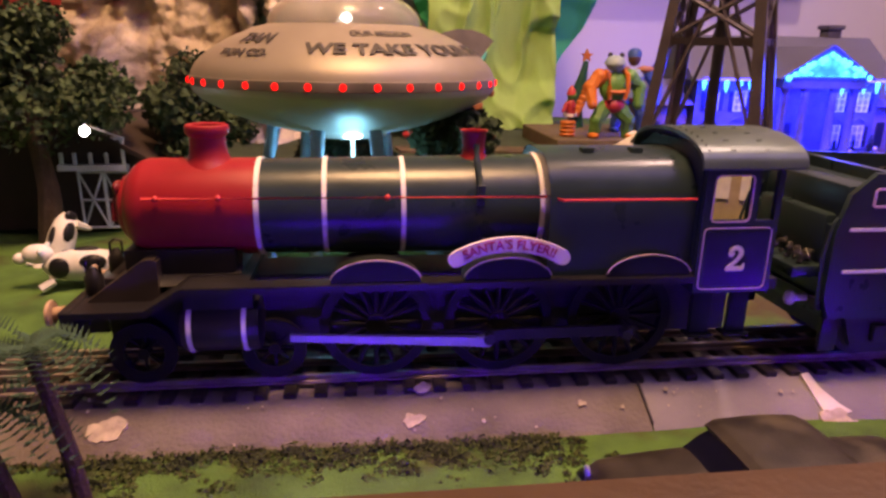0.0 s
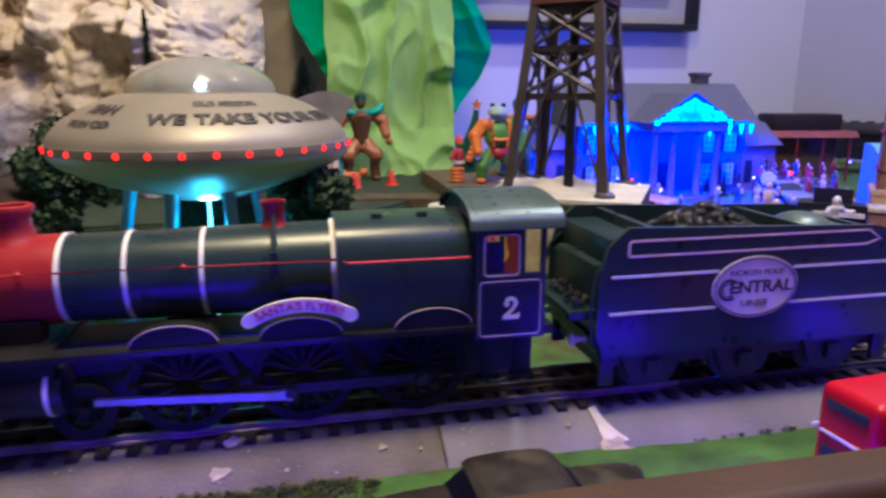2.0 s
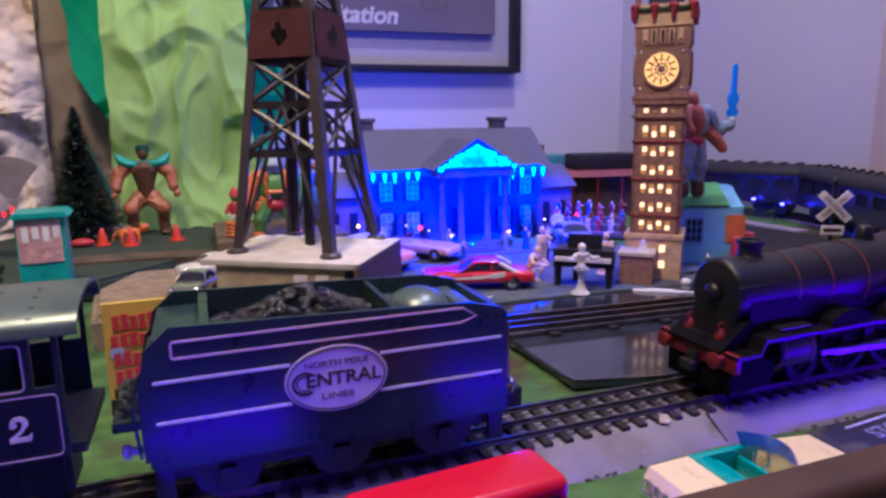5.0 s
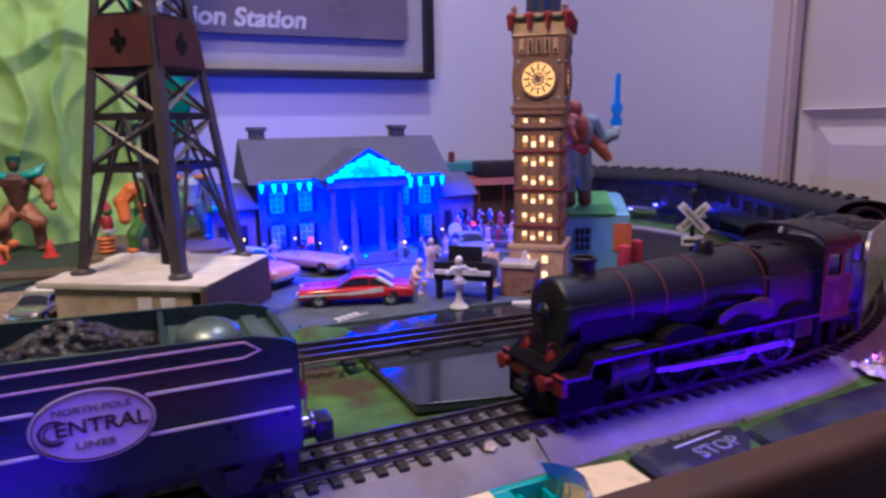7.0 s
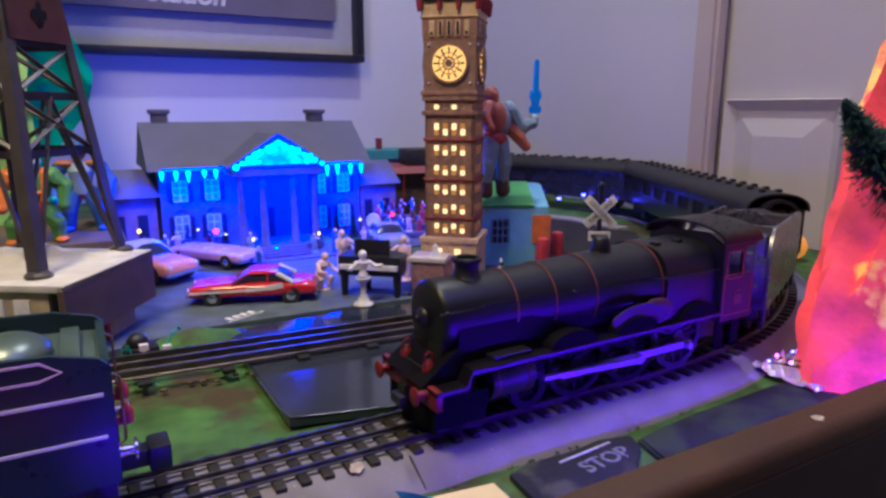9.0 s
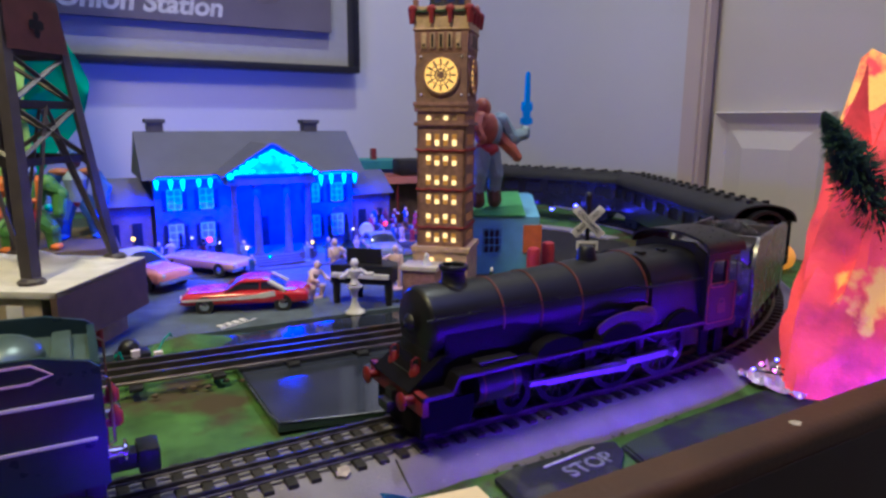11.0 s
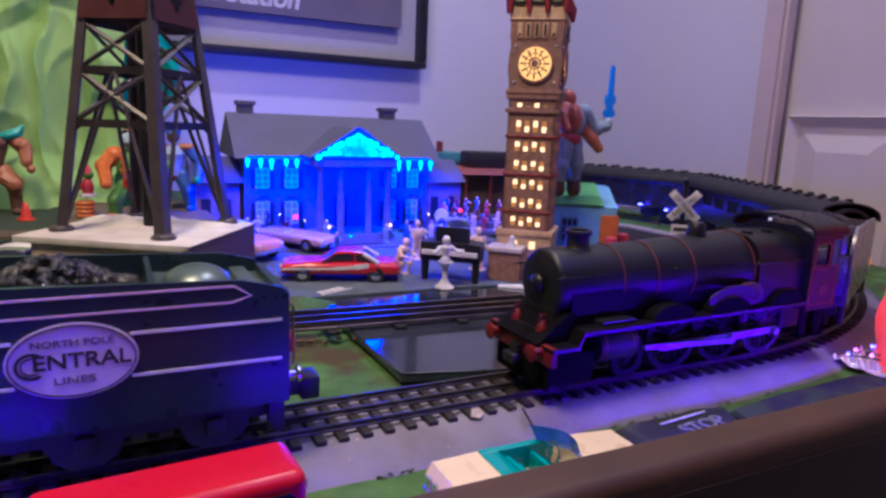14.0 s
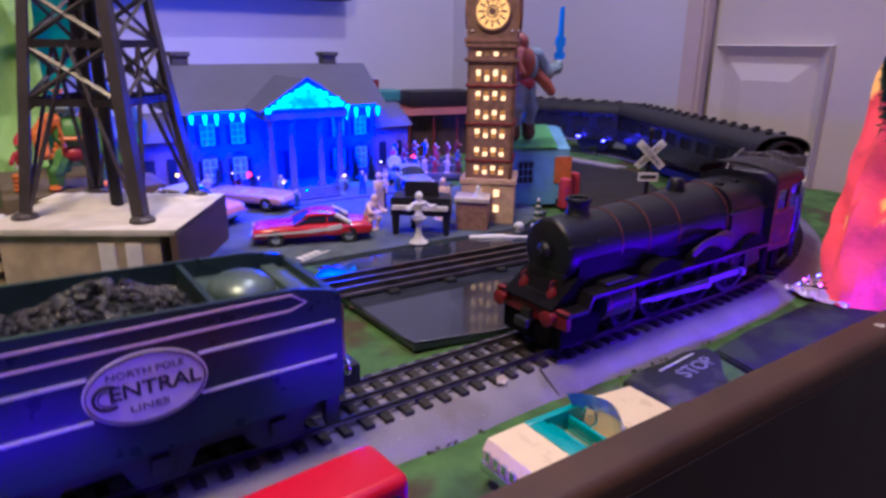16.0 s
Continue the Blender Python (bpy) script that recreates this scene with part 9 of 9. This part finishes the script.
for x, y, h in ((0.478, 0.842, 0.040), (0.505, 0.842, 0.030), (0.524, 0.838, 0.028), (0.652, 0.842, 0.030), (0.680, 0.842, 0.036), (0.706, 0.842, 0.038)):
    pine(pose(x, y, 0.0092), h, 0.010, "small trimmed cone shrub in front of the mansion", int(x * 1000), n=700)

# ---- glowing pink rock by the curve ----
rk = thing("pink_rock", pose(0.0, 0.0, 0.0), "translucent pink and orange rock lit from inside", "rock")
bm = B(); n, k = 40, 26
g = []
for j in range(k + 1):
    v = j / k
    row = []
    for i in range(n):
        a = 2 * math.pi * i / n
        R = 1.0 - 0.30 * v ** 1.3 + 0.16 * noise.noise((math.cos(a) * 1.6, math.sin(a) * 1.6, v * 3.0)) + 0.10 * noise.noise((math.cos(a) * 4, math.sin(a) * 4, v * 7))
        row.append(bm.verts.new((0.895 + 0.012 * v + 0.100 * R * math.cos(a), 0.203 + 0.048 * R * math.sin(a), 0.200 * v + 0.06 * v * noise.noise((math.cos(a) * 3, math.sin(a) * 3, 9)))))
    g.append(row)
for j in range(k):
    for i in range(n):
        bm.faces.new((g[j][i], g[j][(i + 1) % n], g[j + 1][(i + 1) % n], g[j + 1][i]))
bm.faces.new(g[-1])
bmesh.ops.recalc_face_normals(bm, faces=bm.faces)
part("shell", bm, PINKROCK, rk, smooth=30)
pine(pose(0.880, 0.188, 0.098, 0, -43, 0) @ pose(0, 0, 0, -6, 0, 0), 0.140, 0.036, "dark bottle-brush pine leaning out from the pink rock", 71, n=4200)
bm = B(); ball(bm, (0, 0, 0.012), 0.022, 1.2, 1, 0.9, 14)
for v in bm.verts:
    v.co += Vector((0.004, 0.004, 0.004)) * noise.noise(v.co * 90)
solo("orange_rock", bm, mat("glowing_orange_rock", (0.7, 0.3, 0.08), 0.7, emit=0.5, ecol=(1, 0.3, 0.03)), pose(1.165, 0.47, 0.006), "small rock glowing orange beside the curve", "rock")
tg = thing("fairy_lights", pose(0.806, 0.222, 0.004), "tangle of magenta and blue fairy lights on clear foil", "lights")
rnd = random.Random(8)
bm = B(); n = 16
g = [[bm.verts.new((-0.022 + 0.060 * i / n, -0.026 + 0.052 * j / n, 0.001 + 0.017 * abs(noise.noise((i * 0.8, j * 0.8, 2))) * (1 - 0.6 * abs(i / n - 0.5) * 2))) for i in range(n + 1)] for j in range(n + 1)]
for j in range(n):
    for i in range(n):
        bm.faces.new((g[j][i], g[j][i + 1], g[j + 1][i + 1], g[j + 1][i]))
part("foil", bm, mat("crinkled_foil", (0.6, 0.55, 0.65), 0.25, 0.5, bump=0.2), tg, "crinkled shiny foil", smooth=0)
bm = B(); tube(bm, [(-0.012 + 0.045 * i / 14, 0.02 * math.sin(i * 1.9), 0.0075 + 0.003 * math.cos(i * 2.7)) for i in range(15)], 0.0006, 5); part("cord", bm, BLACK, tg)
for i in range(14):
    bm = B(); ball(bm, (-0.012 + 0.045 * i / 14, 0.02 * math.sin(i * 1.9), 0.0085 + 0.003 * math.cos(i * 2.7)), 0.0011, n=8)
    part("bulb", bm, (LIT_MAG, LIT_COACH, LIT_CYANB, LIT_COACH)[i % 4], tg)
cl_ = thing("coach_light_string", pose(0, 0, 0), "string of small blue lights beside the coaches", "lights")
for i in range(9):
    q = cb.matrix_basis @ Vector((0.02 + 0.048 * i, 0.048, 0.040 + 0.006 * math.sin(i * 2.1)))
    bm = B(); ball(bm, q, 0.0024, 1.6, 1.6, 0.8, 8)
    part("bulb", bm, LIT_COACH, cl_)
bm = B(); tube(bm, [cb.matrix_basis @ Vector((0.01 + 0.017 * i, 0.048, 0.039 + 0.004 * math.sin(i))) for i in range(26)], 0.0008, 5); part("cord", bm, BLACK, cl_)
for i in range(3):
    q = cb.matrix_basis @ Vector((0.03 + 0.19 * i, 0.048, 0.0))
    bm = B(); cyl(bm, (q.x, q.y, 0.0), (q.x, q.y, 0.040), 0.0010, n=6); part("support", bm, BLACK, cl_)

# ---- dark ground and a pale path inside the curve ----
# flat patch that turns the grass here brown-black
bm = B(); prism(bm, [(0.845, 0.50), (1.00, 0.545), (1.085, 0.66), (1.075, 0.77), (1.045, 0.88), (0.97, 0.90), (0.88, 0.74), (0.84, 0.60)], "z", 0.004, 0.0125)
solo("dark_ground_patch", bm, mat("brown_black_ground", (0.022, 0.018, 0.016), 0.95, var=0.5, scale=60, bump=0.6), Matrix(), "brown-black flat patch inside the curve", "mat")
bm = B(); prism(bm, [(1.022, 0.900), (1.045, 0.905), (1.092, 0.80), (1.100, 0.69), (1.075, 0.69), (1.066, 0.79)], "z", 0.0126, 0.0150)
solo("pale_path", bm, mat("path_grey", (0.30, 0.27, 0.26), 0.9, var=0.3, scale=70, bump=0.4), Matrix(), "pale grey path beside the coaches", "path")

# ---- tracks ----
# the left length has a lighter, browner rail colour than the rest
track("front_track", route, -0.55, 0.25, 0.0125, 0.0255, 0.0056, 0.0030, 0.0104, 0.032, 0.0020, 0.0036, mat("lighter_brown_rail", (0.30, 0.25, 0.215), 0.5, 0.45, var=0.4, stain=(0.14, 0.10, 0.08)), TIE, "lighter brown-railed toy railway track on the old roadbed")
track("front_track", route, 0.25, 1.55, 0.0125, 0.0255, 0.0056, 0.0030, 0.0104, 0.032, 0.0016, 0.0036, BLKRAIL, TIE, "black toy railway track on the grey roadbed")


def route2(s, off=0.0):
    x = -0.3 + s
    y = 0.449 - 0.06 * max(0, x - 0.36)
    return Vector((x, y - off, 0)), -0.06


track("second_track", route2, 0.55, 1.30, 0.055, 0.026, 0.0090, 0.0030, 0.0080, 0.032, 0.0030, 0.0070, STEEL, BLACK2, "worn tubular steel railway track over the pond")
